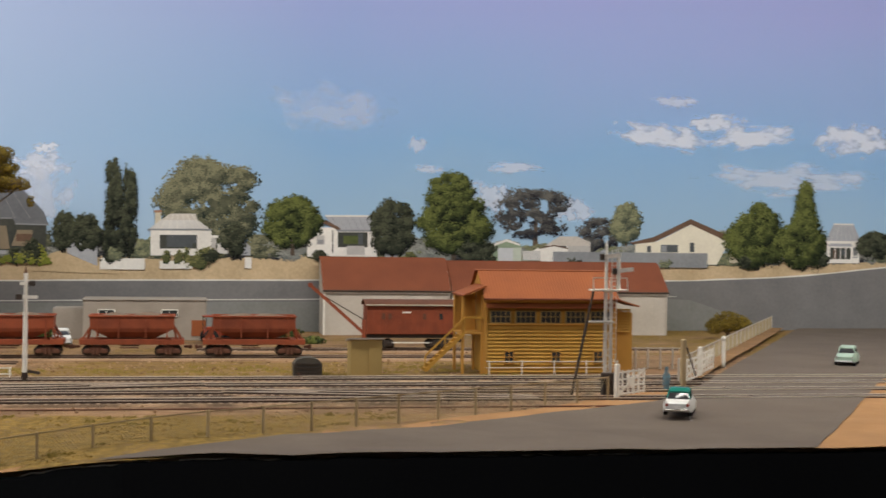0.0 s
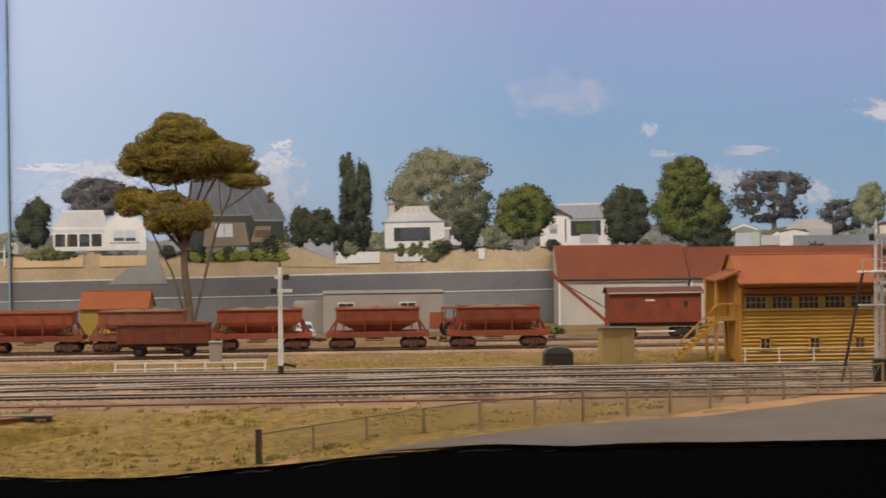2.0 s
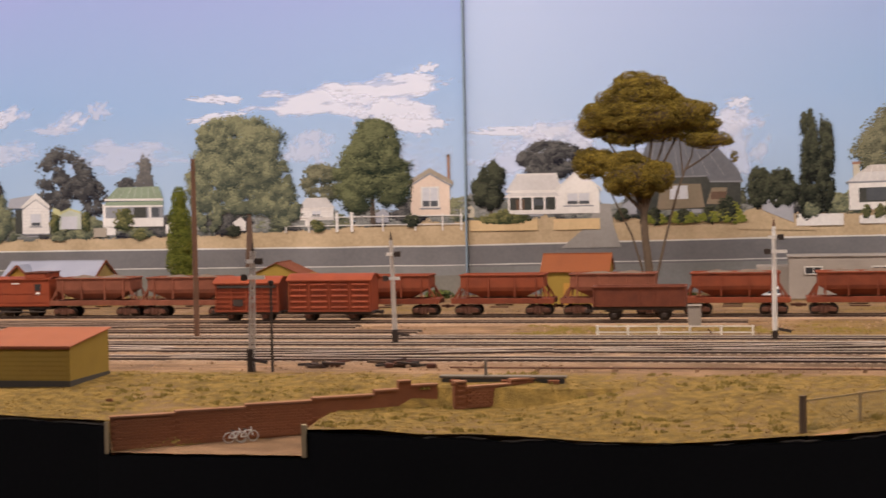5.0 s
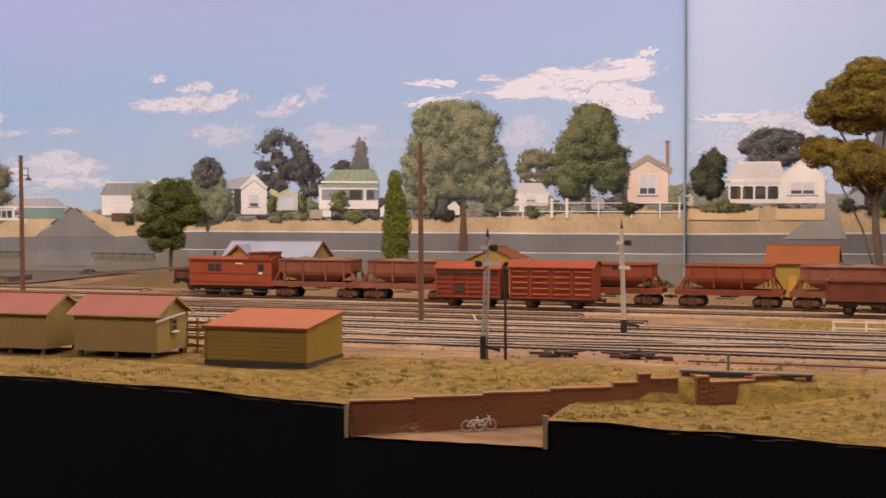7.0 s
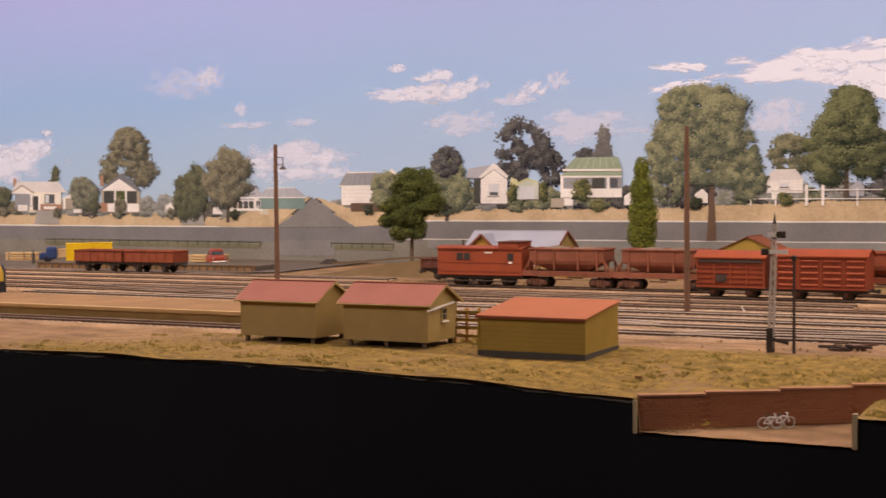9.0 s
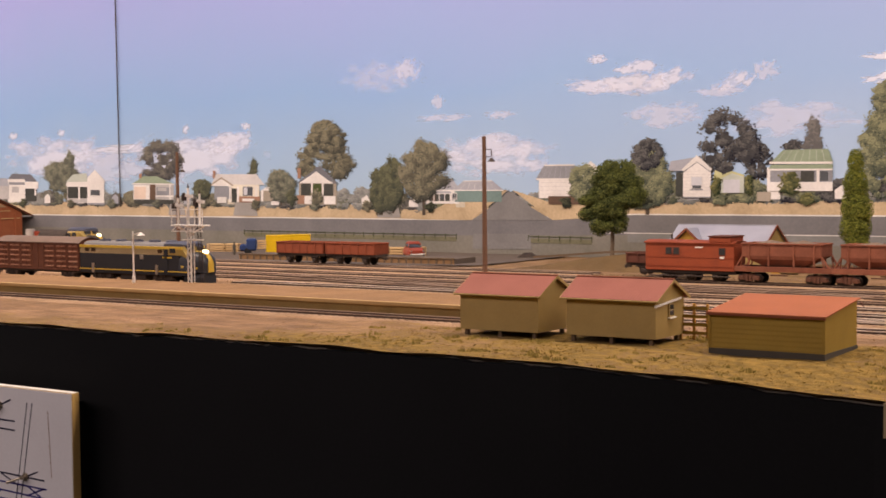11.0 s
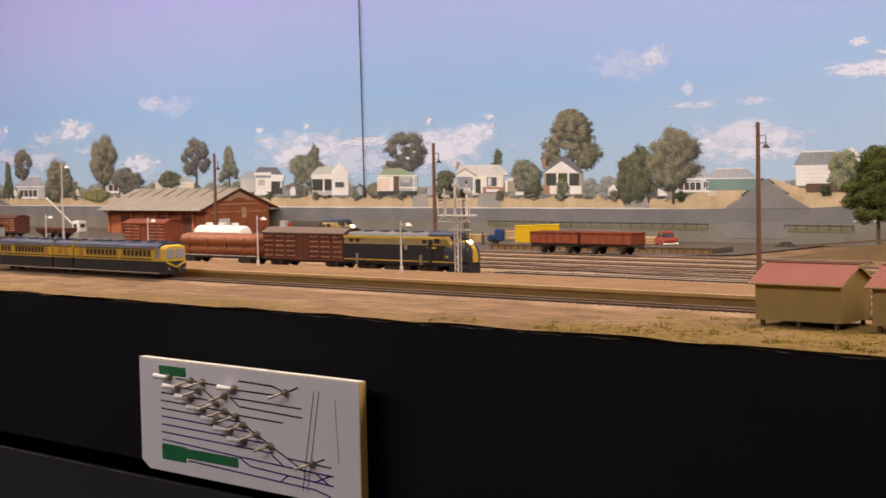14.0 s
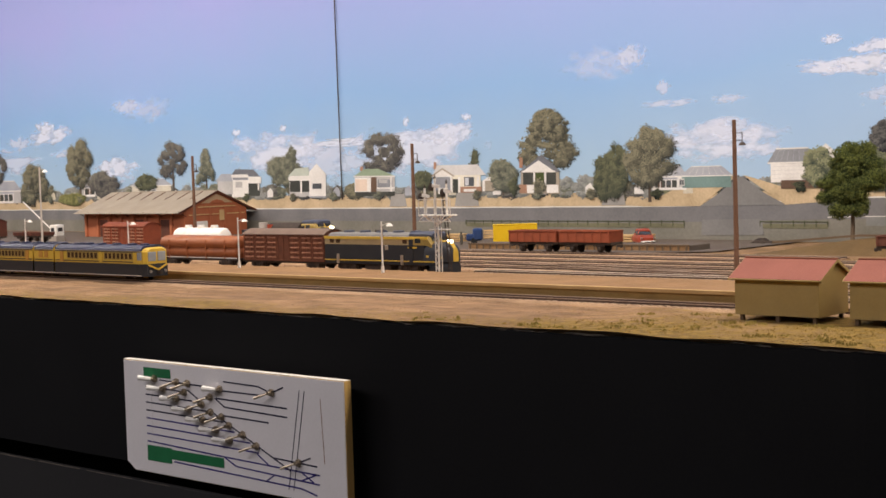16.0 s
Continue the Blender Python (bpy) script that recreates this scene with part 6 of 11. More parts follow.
printed_hill_house()
rr = random.Random(31)
for i in range(24):
    hx = -0.190 + 0.0036 * i
    printed_tree(hx - 0.004, hx + 0.004, 0.0605 + rr.uniform(-0.0008, 0.001), rr.uniform(0.0650, 0.0690), "t_lime" if i % 3 else "t_dark", 0, 700 + i, off=4.6)
for hx, hw, ht, mm in ((-0.1335, 0.006, 0.074, "t_dark"), (-0.120, 0.008, 0.082, "t_dark"), (-0.113, 0.007, 0.0745, "t_lime"), (-0.158, 0.010, 0.0715, "t_dark"), (-0.182, 0.007, 0.074, "t_dark")):
    printed_tree(hx - hw, hx + hw, 0.061, ht, mm, 0, int(-1000 * hx), off=4.2)
plate("printed_garden_wall", [(-0.0902, 0.0700), (-0.0643, 0.0590), (-0.0643, 0.0797), (-0.0902, 0.0801)], 4.9, "p_greyroof", PANEL["backdrop_east"], "grey paling fence beside the mound")
printed_tree(-0.104, -0.082, 0.072, 0.106, "t_dark", 0, 22)
printed_tree(-0.090, -0.060, 0.072, 0.104, "t_dark", 0, 23)
plate("printed_mound", [(-0.118, 0.054), (-0.045, 0.052), (-0.070, 0.066), (-0.088, 0.0745), (-0.104, 0.070)], 3.4, "p_verge", PANEL["backdrop_east"])
plate("printed_drive", [(-0.262, 0.040), (-0.210, 0.040), (-0.216, 0.058), (-0.219, 0.078), (-0.230, 0.078), (-0.240, 0.058)], 3.4, "p_drive", PANEL["backdrop_east"])
printed_house(-0.309, -0.228, 0.070, 0.107, "p_white", "p_whiteroof", "wing", 1, True)
printed_tree(-0.300, -0.241, 0.100, 0.133, "t_gum", 0.004, 24, off=1.5)
printed_tree(-0.338, -0.306, 0.075, 0.115, "t_dark", 0.004, 25)
for a, b in ((-0.341, -0.282), (-0.268, -0.228)):
    printed_wall(a, b, 0.056, 0.0655, "p_tanwall", 3.2, "low yellow brick garden wall")
printed_tree(-0.335, -0.285, 0.062, 0.071, "t_olive", 0, 26, off=4)

# west board, from the corner to the far end
printed_house(-0.396, -0.356, 0.0700, 0.1125, "p_pink", "p_slope", "gable", 1, False, 0.93, eave=0.72)
printed_tree(-0.468, -0.391, 0.076, 0.140, "t_elm", 0.012, 27, shape="dome")
printed_tree(-0.453, -0.400, 0.108, 0.158, "t_elm", 0, 28, shape="dome")
printed_tree(-0.500, -0.455, 0.084, 0.118, "t_pale", 0.004, 29, gap=0.25, off=2)
printed_tree(-0.598, -0.506, 0.098, 0.164, "t_grey", 0.0, 30, off=4, shape="dome")
printed_tree(-0.598, -0.565, 0.130, 0.162, "t_grey", 0.0, 230, off=4.1, shape="dome")
printed_tree(-0.604, -0.572, 0.058, 0.092, "t_grey", 0.0, 231, gap=0.3, off=3.9)
printed_tree(-0.534, -0.496, 0.062, 0.100, "t_grey", 0.0, 232, gap=0.2, off=3.9)
printed_tree(-0.585, -0.512, 0.074, 0.125, "t_grey", 0.0, 130, gap=0.15, off=3.8)
printed_tree(-0.611, -0.565, 0.078, 0.132, "t_grey", 0.0, 31, gap=0.25, off=4)
printed_tree(-0.545, -0.498, 0.072, 0.125, "t_grey", 0.0, 32, gap=0.25, off=4)
plate("printed_trunk", [(-0.5525, 0.026), (-0.5435, 0.026), (-0.5455, 0.070), (-0.545, 0.095), (-0.548, 0.095), (-0.550, 0.065)], 3.0, "p_brown", PANEL["backdrop_west"], "brown gum trunk")
for z in (0.0625, 0.070):
    printed_wall(-0.515, -0.346, z, z + 0.0008, "p_white", 3.4, "white timber rail fence")
for x in (-0.512, -0.490, -0.463, -0.449, -0.420, -0.39, -0.365, -0.348):
    w = 0.0013 if x in (-0.463, -0.449) else 0.0007
    printed_wall(x - w, x + w, 0.057, 0.0745 if x in (-0.463, -0.449) else 0.072, "p_white", 3.9, "white fence post")
printed_house(-0.50, -0.465, 0.068, 0.088, "p_white", "p_whiteroof", "hip", 1, False, off=1.4)
printed_green_verandah_house()
for a, b, z, k in ((-0.684, -0.662, 0.081, 172), (-0.717, -0.708, 0.0785, 173), (-0.7505, -0.739, 0.0775, 174)):
    printed_tree(a, b, 0.062, z, "t_olive", 0, k, off=4.6)
printed_tree(-0.773, -0.700, 0.082, 0.138, "t_gum", 0.012, 71, gap=0.42, shape="dome", off=2.0)
printed_tree(-0.718, -0.690, 0.078, 0.108, "t_gum", 0.004, 72, gap=0.35, off=2.0)
printed_tree(-0.663, -0.640, 0.099, 0.127, "t_haze_dark", 0, 34, off=1.6, shape="cone")
printed_tree(-0.682, -0.660, 0.098, 0.110, "t_gum", 0, 35, off=1.8)
printed_white_gable()
printed_lime_garage()
printed_tree(-0.848, -0.788, 0.052, 0.100, "t_grey", 0.006, 35)
printed_tree(-0.835, -0.800, 0.085, 0.114, "t_gum", 0, 36)
printed_house(-0.945, -0.862, 0.058, 0.093, "p_white", "p_grey", "wing", 1, False)
printed_tree(-0.908, -0.864, 0.055, 0.090, "t_grey", 0.004, 135, off=4.2)
printed_wall(-0.93, -0.86, 0.052, 0.060, "p_brown", 3.4, "dark timber fence")
plate("printed_side_street", [(-1.026, 0.035), (-0.926, 0.036), (-0.950, 0.048), (-0.968, 0.060), (-0.974, 0.0645), (-0.980, 0.0645), (-0.988, 0.058), (-1.006, 0.046)], 2.6, "p_side", PANEL["backdrop_west"], "grey side street running away uphill")
plate("printed_path", [(-1.0250, 0.005), (-0.9510, 0.006), (-0.9530, 0.022), (-1.0240, 0.021)], 2.6, "p_side", PANEL["backdrop_west"], "pale concrete path printed below the street")
for x0, x1 in ((-1.372, -1.340), (-1.150, -1.125), (-1.485, -1.462)):
    plate("printed_drive", [(x0 - 0.004, 0.0365), (x1 + 0.004, 0.0365), (x1, 0.052), (x0, 0.052)], 2.6, "p_drive", PANEL["backdrop_west"])
plate("printed_verge_bank", [(-1.10, 0.035), (-1.026, 0.035), (-0.980, 0.066), (-1.00, 0.066), (-1.06, 0.052)], 2.4, "p_verge", PANEL["backdrop_west"])
plate("printed_verge_bank", [(-0.926, 0.036), (-0.86, 0.040), (-0.87, 0.050), (-0.93, 0.054), (-0.962, 0.063), (-0.974, 0.066)], 2.4, "p_verge", PANEL["backdrop_west"])
printed_tree(-1.166, -1.128, 0.044, 0.092, "t_green", 0.003, 37)
printed_tree(-1.146, -1.116, 0.046, 0.102, "t_dark", 0.003, 38)
printed_tree(-1.122, -1.056, 0.062, 0.119, "t_pale", 0.014, 39)
printed_house(-1.088, -1.040, 0.052, 0.078, "p_white", "p_greyroof", "hip", 1, True, off=1.4)
printed_house(-1.050, -0.985, 0.054, 0.076, "p_teal", "p_greyroof", "hip", 0, False, off=1.6)
printed_gable_cottage()
printed_tree(-1.2515, -1.2312, 0.049, 0.0655, "t_olive", 0, 40, off=4)
printed_tree(-1.289, -1.272, 0.050, 0.070, "t_dark", 0, 240, off=4)
printed_tree(-1.273, -1.183, 0.082, 0.124, "t_pale", 0.006, 41, gap=0.1, off=1.5, shape="dome")
printed_tree(-1.258, -1.198, 0.108, 0.1455, "t_pale", 0.0, 141, off=1.7, shape="dome")
printed_wide_gable_house()
printed_tree(-1.445, -1.412, 0.058, 0.080, "t_dark", 0, 42)
printed_tree(-1.352, -1.330, 0.082, 0.101, "t_dark", 0, 43, shape="cone", off=1.5)
printed_tree(-1.322, -1.273, 0.056, 0.090, "t_grey", 0.004, 44)
printed_green_roof_house()
printed_tree(-1.541, -1.460, 0.080, 0.128, "t_gum", 0.006, 45, gap=0.3, off=1.5)
printed_mint_house()
printed_flat_gable_house()
printed_tree(-1.736, -1.655, 0.066, 0.105, "t_grey", 0.004, 46, off=1.5)
printed_tree(-1.690, -1.665, 0.085, 0.116, "t_grey", 0, 47, off=1.5)
printed_tree(-1.985, -1.910, 0.084, 0.132, "t_gum", 0.010, 48, gap=0.25)
printed_tree(-1.892, -1.842, 0.074, 0.120, "t_grey", 0.006, 49, shape="cone")
printed_tree(-2.240, -2.160, 0.076, 0.145, "t_pale", 0.012, 50)
printed_house(-2.20, -2.10, 0.055, 0.088, "p_shade", "p_greyroof", "hip", 1, True, off=1.5)
printed_tree(-2.490, -2.428, 0.084, 0.129, "t_gum", 0.008, 51, gap=0.2)
printed_tree(-2.385, -2.298, 0.046, 0.107, "t_olive", 0.004, 52)
printed_tree(-2.532, -2.488, 0.046, 0.106, "t_dark", 0.002, 53, shape="cone")
printed_house(-2.484, -2.382, 0.046, 0.084, "p_shade", "p_greyroof", "hip", 0, True)
printed_tree(-2.266, -2.182, 0.042, 0.061, "t_lime_far", 0, 54, off=4)
printed_tree(-2.046, -1.986, 0.062, 0.086, "t_dark", 0, 55)
printed_tree(-2.174, -2.088, 0.055, 0.094, "t_gum", 0.004, 56)
printed_house(-2.06, -1.95, 0.058, 0.080, "p_cream", "p_greyroof", "hip", 1, False, off=1.4)
printed_tree(-2.63, -2.59, 0.05, 0.085, "t_dark", 0, 57, shape="cone")
printed_house(-2.62, -2.54, 0.048, 0.072, "p_white", "p_greyroof", "hip", 1, False)
plate("printed_side_street", [(-2.72, 0.0345), (-2.50, 0.0345), (-2.585, 0.056), (-2.61, 0.056)], 2.6, "p_side", PANEL["backdrop_west"])

# green post and rail fence printed along the near side of the street
for a, b, n in ((-1.358, -1.046, 22), (-0.955, -0.880, 6)):
    strip("printed_hedge", a, b, [(-3, 0.0120), (1, 0.0130)], [(-3, 0.0165), (1, 0.0175)], 2.4, "p_green", "dull green grass strip printed below the street")
    for z in (0.0188,):
        printed_wall(a, b, z, z + 0.0007, "p_rail_green", 1.4, "green fence rail")
    for i in range(n + 1):
        x = a + (b - a) * i / n
        printed_wall(x - 0.0004, x + 0.0004, 0.0145, 0.0205, "p_rail_green", 1.8, "green fence post")

# joint between the boards: a pale blue cover strip, and a dark cord at the second joint
jb = Build()
joint = thing("backdrop_joint", "pale blue cover strip over the joint of the backdrop boards", "trim", -0.3436, 1.306, 0.0, kind="structure")
part("cover_strip", jb.box(0, 1.6, 0, 1.5, 1.8, 520, 0.3), mat("joint_blue", (0.28, 0.38, 0.46), (0.22, 0.31, 0.39), 0.6), joint)
cord = thing("backdrop_cord", "thin dark cord hanging over the backdrop joint", "cord", -1.573, 1.3702, 0.0, kind="structure")
part("cord", Build().rod((-3, 0, 46), (-7, 0, 520), 0.75), "under", cord)

# ---------------------------------------------------------------- tracks, road, platform


def track(y, x0, x1, label="railway track with worn rails on timber sleepers", y1=None, z=0.0):
    """One straight track: sleepers as one stuff mesh, two rails with bright heads."""
    y1 = y if y1 is None else y1
    t = thing("railway_track", label, "track", x0, y, z, math.degrees(math.atan2(y1 - y, x1 - x0)), "tracks of the yard", "structure")
    L = 1000 * math.hypot(x1 - x0, y1 - y)
    rng = random.Random(int(y * 1000))
    bed, sl = Build(), Build()
    steps = max(2, int(L / 25))
    bed.loft([[(L * i / steps, u, w) for u, w in ((-14, -1.0), (14, -1.0), (11, 1.05), (-11, 1.05))] for i in range(steps + 1)])
    ob = part("ballast_bed", bed, "ballast_bed", t)
    way = Vector((x1 - x0, y1 - y)).normalized()
    ob.data.attributes.new("oily", "FLOAT", "POINT").data.foreach_set("value", [max(0.0, oily(x0 + way.x * w.co.x / K, y + way.y * w.co.x / K)) for w in ob.data.vertices])
    n = int(L / 5.2)
    for i in range(n):
        sl.box(5.2 * i + 2.5 + rng.uniform(-0.3, 0.3), rng.uniform(-0.3, 0.3), 0.6, 2.1, 19.5, 0.7 + rng.uniform(-0.1, 0.12))
    part("sleepers", sl, "sleeper", t, kind="stuff")
    for s in (-6, 6):
        web = Build().prism([(s - 0.75, 1.0), (s + 0.75, 1.0), (s + 0.35, 1.4), (s + 0.45, 2.5), (s - 0.45, 2.5), (s - 0.35, 1.4)], "x", 0, L)
        rail = part("rail", web, "rail", t)
        part("rail_head", Build().box(L / 2, s, 2.3, L, 0.95, 0.45), "railtop" if 0.75 < y < 0.93 else "railtop_dull", rail)


# main lines and yard roads
for ty, xa, xb in ((0.900, -0.95, 1.0), (0.862, -2.9, 1.0), (0.824, -0.62, 1.0), (0.784, -0.60, 1.0), (0.732, -2.9, -0.50),
                   (0.938, -2.9, -0.30), (0.974, -2.9, -0.35), (1.012, -2.9, -0.10), (1.058, -2.9, 0.32), (1.105, -2.9, -0.75), (1.125, 0.02, 0.40)):
    track(ty, xa, xb)


def points(x0, y0, x1, y1):
    """A crossover between two tracks."""
    track(y0, x0, x1, "turnout crossing between two yard tracks", y1, 0.0004)


for c in ((-0.40, 0.784, -0.20, 0.824), (-0.18, 0.824, 0.02, 0.862), (0.03, 0.824, 0.20, 0.784), (-0.62, 0.862, -0.42, 0.824), (-0.90, 0.938, -0.66, 0.900), (-1.00, 0.974, -0.78, 0.938), (-0.72, 1.012, -0.48, 0.974)):
    points(*c)


def flat(name, outline, z, material, label, category, kind="structure"):
    """A thin ground sheet draped over the scenery, z above it."""
    bm = bmesh.new()
    bm.faces.new([bm.verts.new((x, y, 0)) for x, y in outline])
    xs, ys = [p[0] for p in outline], [p[1] for p in outline]
    step = 0.02 if max(xs) - min(xs) < 1.2 else 0.1
    for axis, lo, hi in (((1, 0, 0), min(xs), max(xs)), ((0, 1, 0), min(ys), max(ys))):
        for i in range(1, int((hi - lo) / step) + 1):
            c = lo + step * i
            bmesh.ops.bisect_plane(bm, geom=bm.verts[:] + bm.edges[:] + bm.faces[:], plane_co=Vector(axis) * c, plane_no=Vector(axis))
    bm.verts.index_update()
    v = [(w.co.x, w.co.y, ground_z(w.co.x, w.co.y) + z - 0.0014 * max(0.0, min(1.0, (0.75 - w.co.y) / 0.05))) for w in bm.verts]
    f = [tuple(w.index for w in fc.verts) for fc in bm.faces]
    bm.free()
    return sheet(name, v, f, material, label, category, kind)


# the road by the front edge and over the level crossing
flat("road", [(-0.030, 0.6075), (0.02, 0.6008), (0.279, 0.6002), (0.386, 0.77), (0.45, 0.875), (0.54, 0.99), (0.80, 1.22), (1.04, 1.40), (0.62, 1.383), (0.50, 1.17), (0.385, 0.968), (0.318, 0.848), (0.262, 0.765), (0.20, 0.728), (0.12, 0.682), (0.05, 0.652)],
     0.0022, "asphalt", "grey bitumen road with dusty edges", "road")
flat("dirt_shoulder", [(0.27, 0.6002), (1.04, 0.6002), (1.04, 1.38), (0.80, 1.22), (0.54, 0.99), (0.45, 0.875), (0.37, 0.77)], 0.0018, "dirt", "orange dirt shoulder of the road", "ground")
flat("dirt_verge", [(-0.075, 0.6130), (-0.03, 0.6052), (0.05, 0.652), (0.12, 0.682), (0.20, 0.728), (0.262, 0.765), (0.30, 0.83), (0.27, 0.83), (0.24, 0.79), (0.19, 0.745), (0.115, 0.70), (0.045, 0.662), (-0.03, 0.632)], 0.0013, "dirt", "orange dirt edge between fence and road", "ground")
flat("footpath", [(0.330, 0.880), (0.372, 0.960), (0.490, 1.170), (0.604, 1.380), (0.590, 1.380), (0.475, 1.175), (0.36, 0.965), (0.318, 0.885)], 0.0030, "sand", "pale gravel footpath beside the road fence", "pavement")
crossing = Build()
for i in range(14):
    crossing.box(-70 + 10 * i, 0, 0, 9.4, 10.0, 0.6, 0.15)
for cy in (0.862, 0.784, 0.824):
    c = thing("crossing_deck", "grey timber deck of the level crossing between the rails", "crossing", 0.40, cy, 0.0022, kind="structure")
    part("deck", crossing, "asphalt", c)

# the passenger platform
plat = thing("platform", "long low station platform with a sandy top and dark face", "platform", -1.62, 0.7915, 0.0, kind="structure")
b = Build().box(0, 0, -1.0, 2000, 66, 7.6, 0.5)
part("platform_slab", b, "platform_face", plat)
part("platform_top", Build().box(0, 0, 6.6, 1998, 64, 0.6, 0.2), "sand", plat)
part("platform_coping", Build().box(0, -33.4, 5.0, 2000, 2.2, 2.4, 0.3), "coping", plat)

# ---------------------------------------------------------------- rolling stock (length along x, base on the track bed)
RT = 2.75  # rail top


def wheelset(parent, x, r=3.6):
    w = Build()
    for s in (-1, 1):
        w.rod((x, s * 5.4, RT + r), (x, s * 6.6, RT + r), r, n=14)
        w.rod((x, s * 5.0, RT + r), (x, s * 5.4, RT + r), r + 0.4, n=14)
    w.rod((x, -9.3, RT + r), (x, 9.3, RT + r), 0.7, n=6)
    return part("wheelset", w, "under", parent, smooth=True)


def bogie(parent, x, base=11.5, mm="rust"):
    """Two side frames of cast arch-bar shape with a bolster; the wheelsets lie one level deeper."""
    b = Build()
    for s in (-1, 1):
        h = base / 2
        o = [(x - h - 2.6, 5.2), (x - h + 2.6, 5.2), (x - 2.2, 4.0), (x + 2.2, 4.0), (x + h - 2.6, 5.2), (x + h + 2.6, 5.2), (x + h + 2.2, 7.6), (x + 3.2, 9.4), (x - 3.2, 9.4), (x - h - 2.2, 7.6)]
        b.prism(o, "y", s * 7.6, s * 9.0)
        for k in (-1, 1):
            b.box(x + k * h, s * 9.3, 5.0, 3.4, 1.6, 2.9, 0.3)
            b.rod((x + k * 1.3, s * 9.2, 4.3), (x + k * 1.3, s * 9.2, 8.6), 0.9, n=6)
    b.box(x, 0, 7.2, 3.0, 17, 2.2)
    bg = part("bogie", b, mm, parent)
    for k in (-1, 1):
        wheelset(bg, x + k * base / 2, 3.4)
    return bg


def axle_guards(parent, xs, mm="under"):
    for x in xs:
        for s in (-1, 1):
            b = Build()
            b.prism([(x - 4.5, 10), (x - 1.6, 5.2), (x + 1.6, 5.2), (x + 4.5, 10)], "y", s * 7.6, s * 8.2)
            b.box(x, s * 8.8, 4.9, 3.0, 1.6, 2.8, 0.3)
            b.beam((x - 6, s * 8.6, 9.2), (x + 6, s * 8.6, 9.2), 1.2, 0.9)
            part("axle_guard", b, mm, parent)
        wheelset(parent, x)


def couplers(parent, half, z=8.6, mm="under"):
    for s in (-1, 1):
        b = Build().beam((s * half, 0, z), (s * (half + 4.2), 0, z), 1.6, 1.6)
        b.box(s * (half + 4.4), 0, z - 1.4, 2.2, 2.8, 2.8, 0.4)
        part("coupler", b, mm, parent)


def ribs(parent, name, xs, y, z0, z1, mm, w=0.9, d=0.7):
    """Upright ribs on both flanks, each a part of its own on one shared mesh."""
    me = Build().box(0, 0, 0, w, d * 2, z1 - z0).mesh(name)
    me.materials.append(M[mm])
    for x in xs:
        for s in (-1, 1):
            ob = new(name, me)
            ob.parent = parent
            ob.location = Vector((x, s * y, z0)) * 0.001 * K


def hopper_wagon(x, y, body_mm, seed, load=True, turn=0.0, group="ballast hoppers on the siding"):
    """A bogie ballast hopper: sloped bin, end diagonals, low frame, two bogies."""
    t = thing("hopper_wagon", {"oxide": "rust-red bogie hopper wagon heaped with gravel on the siding", "oxide_dusty": "dusty pinkish-red bogie hopper wagon with gravel on the siding"}[body_mm], "wagon", x, y, 0, turn, group)
    rng = random.Random(seed)
    top, mid, low = (29, 11.2, 31.2), (29, 11.2, 22.5), (15, 6.5, 15.2)
    ring = lambda q: [(-q[0], -q[1], q[2]), (q[0], -q[1], q[2]), (q[0], q[1], q[2]), (-q[0], q[1], q[2])]
    b = Build()
    b.loft([ring(low), ring((24.5, 10.6, 20.0)), ring(mid), ring(top), ring((28.2, 10.4, 31.2)), ring((27.2, 9.6, 26.0))])
    part("bin", b, body_mm, t)
    rim = Build()
    for s in (-1, 1):
        rim.box(0, s * 11.2, 30.4, 59.4, 1.3, 1.2, 0.25)
        rim.box(s * 29.2, 0, 30.4, 1.3, 22.4, 1.2, 0.25)
    part("top_rim", rim, body_mm, t)
    ribs(t, "side_rib", (-24, -9.3, 9.3, 24), 11.3, 15.4, 30.4, body_mm)
    if load:
        heap = Build()
        rings = []
        for i in range(9):
            u = -26.5 + 53 * i / 8
            hgt = 1.0 + 2.6 * math.exp(-((abs(u) - 11) / 8) ** 2) * rng.uniform(0.7, 1.2)
            rings.append([(u, -9.8, 28.5), (u, -6, 29.6 + 0.6 * hgt), (u + rng.uniform(-1, 1), 0, 29.8 + hgt), (u, 6, 29.6 + 0.6 * hgt), (u, 9.8, 28.5)])
        heap.loft(rings)
        part("gravel_load", heap, "load", t, "grey-brown gravel load", smooth=True)
    f = Build()
    for s in (-1, 1):
        f.box(0, s * 9.6, 11.0, 72, 1.4, 3.8, 0.25)
        f.box(s * 35.3, 0, 11.4, 1.6, 20.5, 3.4, 0.25)
    f.box(0, 0, 12.2, 71, 9, 1.6)
    f.box(-31, 0, 14.0, 8.6, 18, 0.6)
    f.box(31, 0, 14.0, 8.6, 18, 0.6)
    part("underframe", f, body_mm, t)
    for sx in (-1, 1):
        for sy in (-1, 1):
            part("end_brace", Build().beam((sx * 34, sy * 9.2, 14.6), (sx * 26, sy * 10.6, 27.5), 1.1, 1.1), body_mm, t)
            part("end_stanchion", Build().beam((sx * 30.5, sy * 9.2, 14.6), (sx * 28.8, sy * 10.8, 22.5), 0.9, 0.9), body_mm, t)
    doors = Build()
    for s in (-1, 1):
        doors.prism([(s * 8.4, 16.0), (s * 6.2, 12.6), (s * 4.8, 12.6), (s * 6.6, 16.0)], "x", -13, 13)
        doors.box(-2, s * 9.9, 8.4, 13, 0.9, 0.9)
    part("discharge_door", doors, "rust", t)
    bogie(t, -25)
    bogie(t, 25)
    couplers(t, 36, 9.0, "rust")
    return t


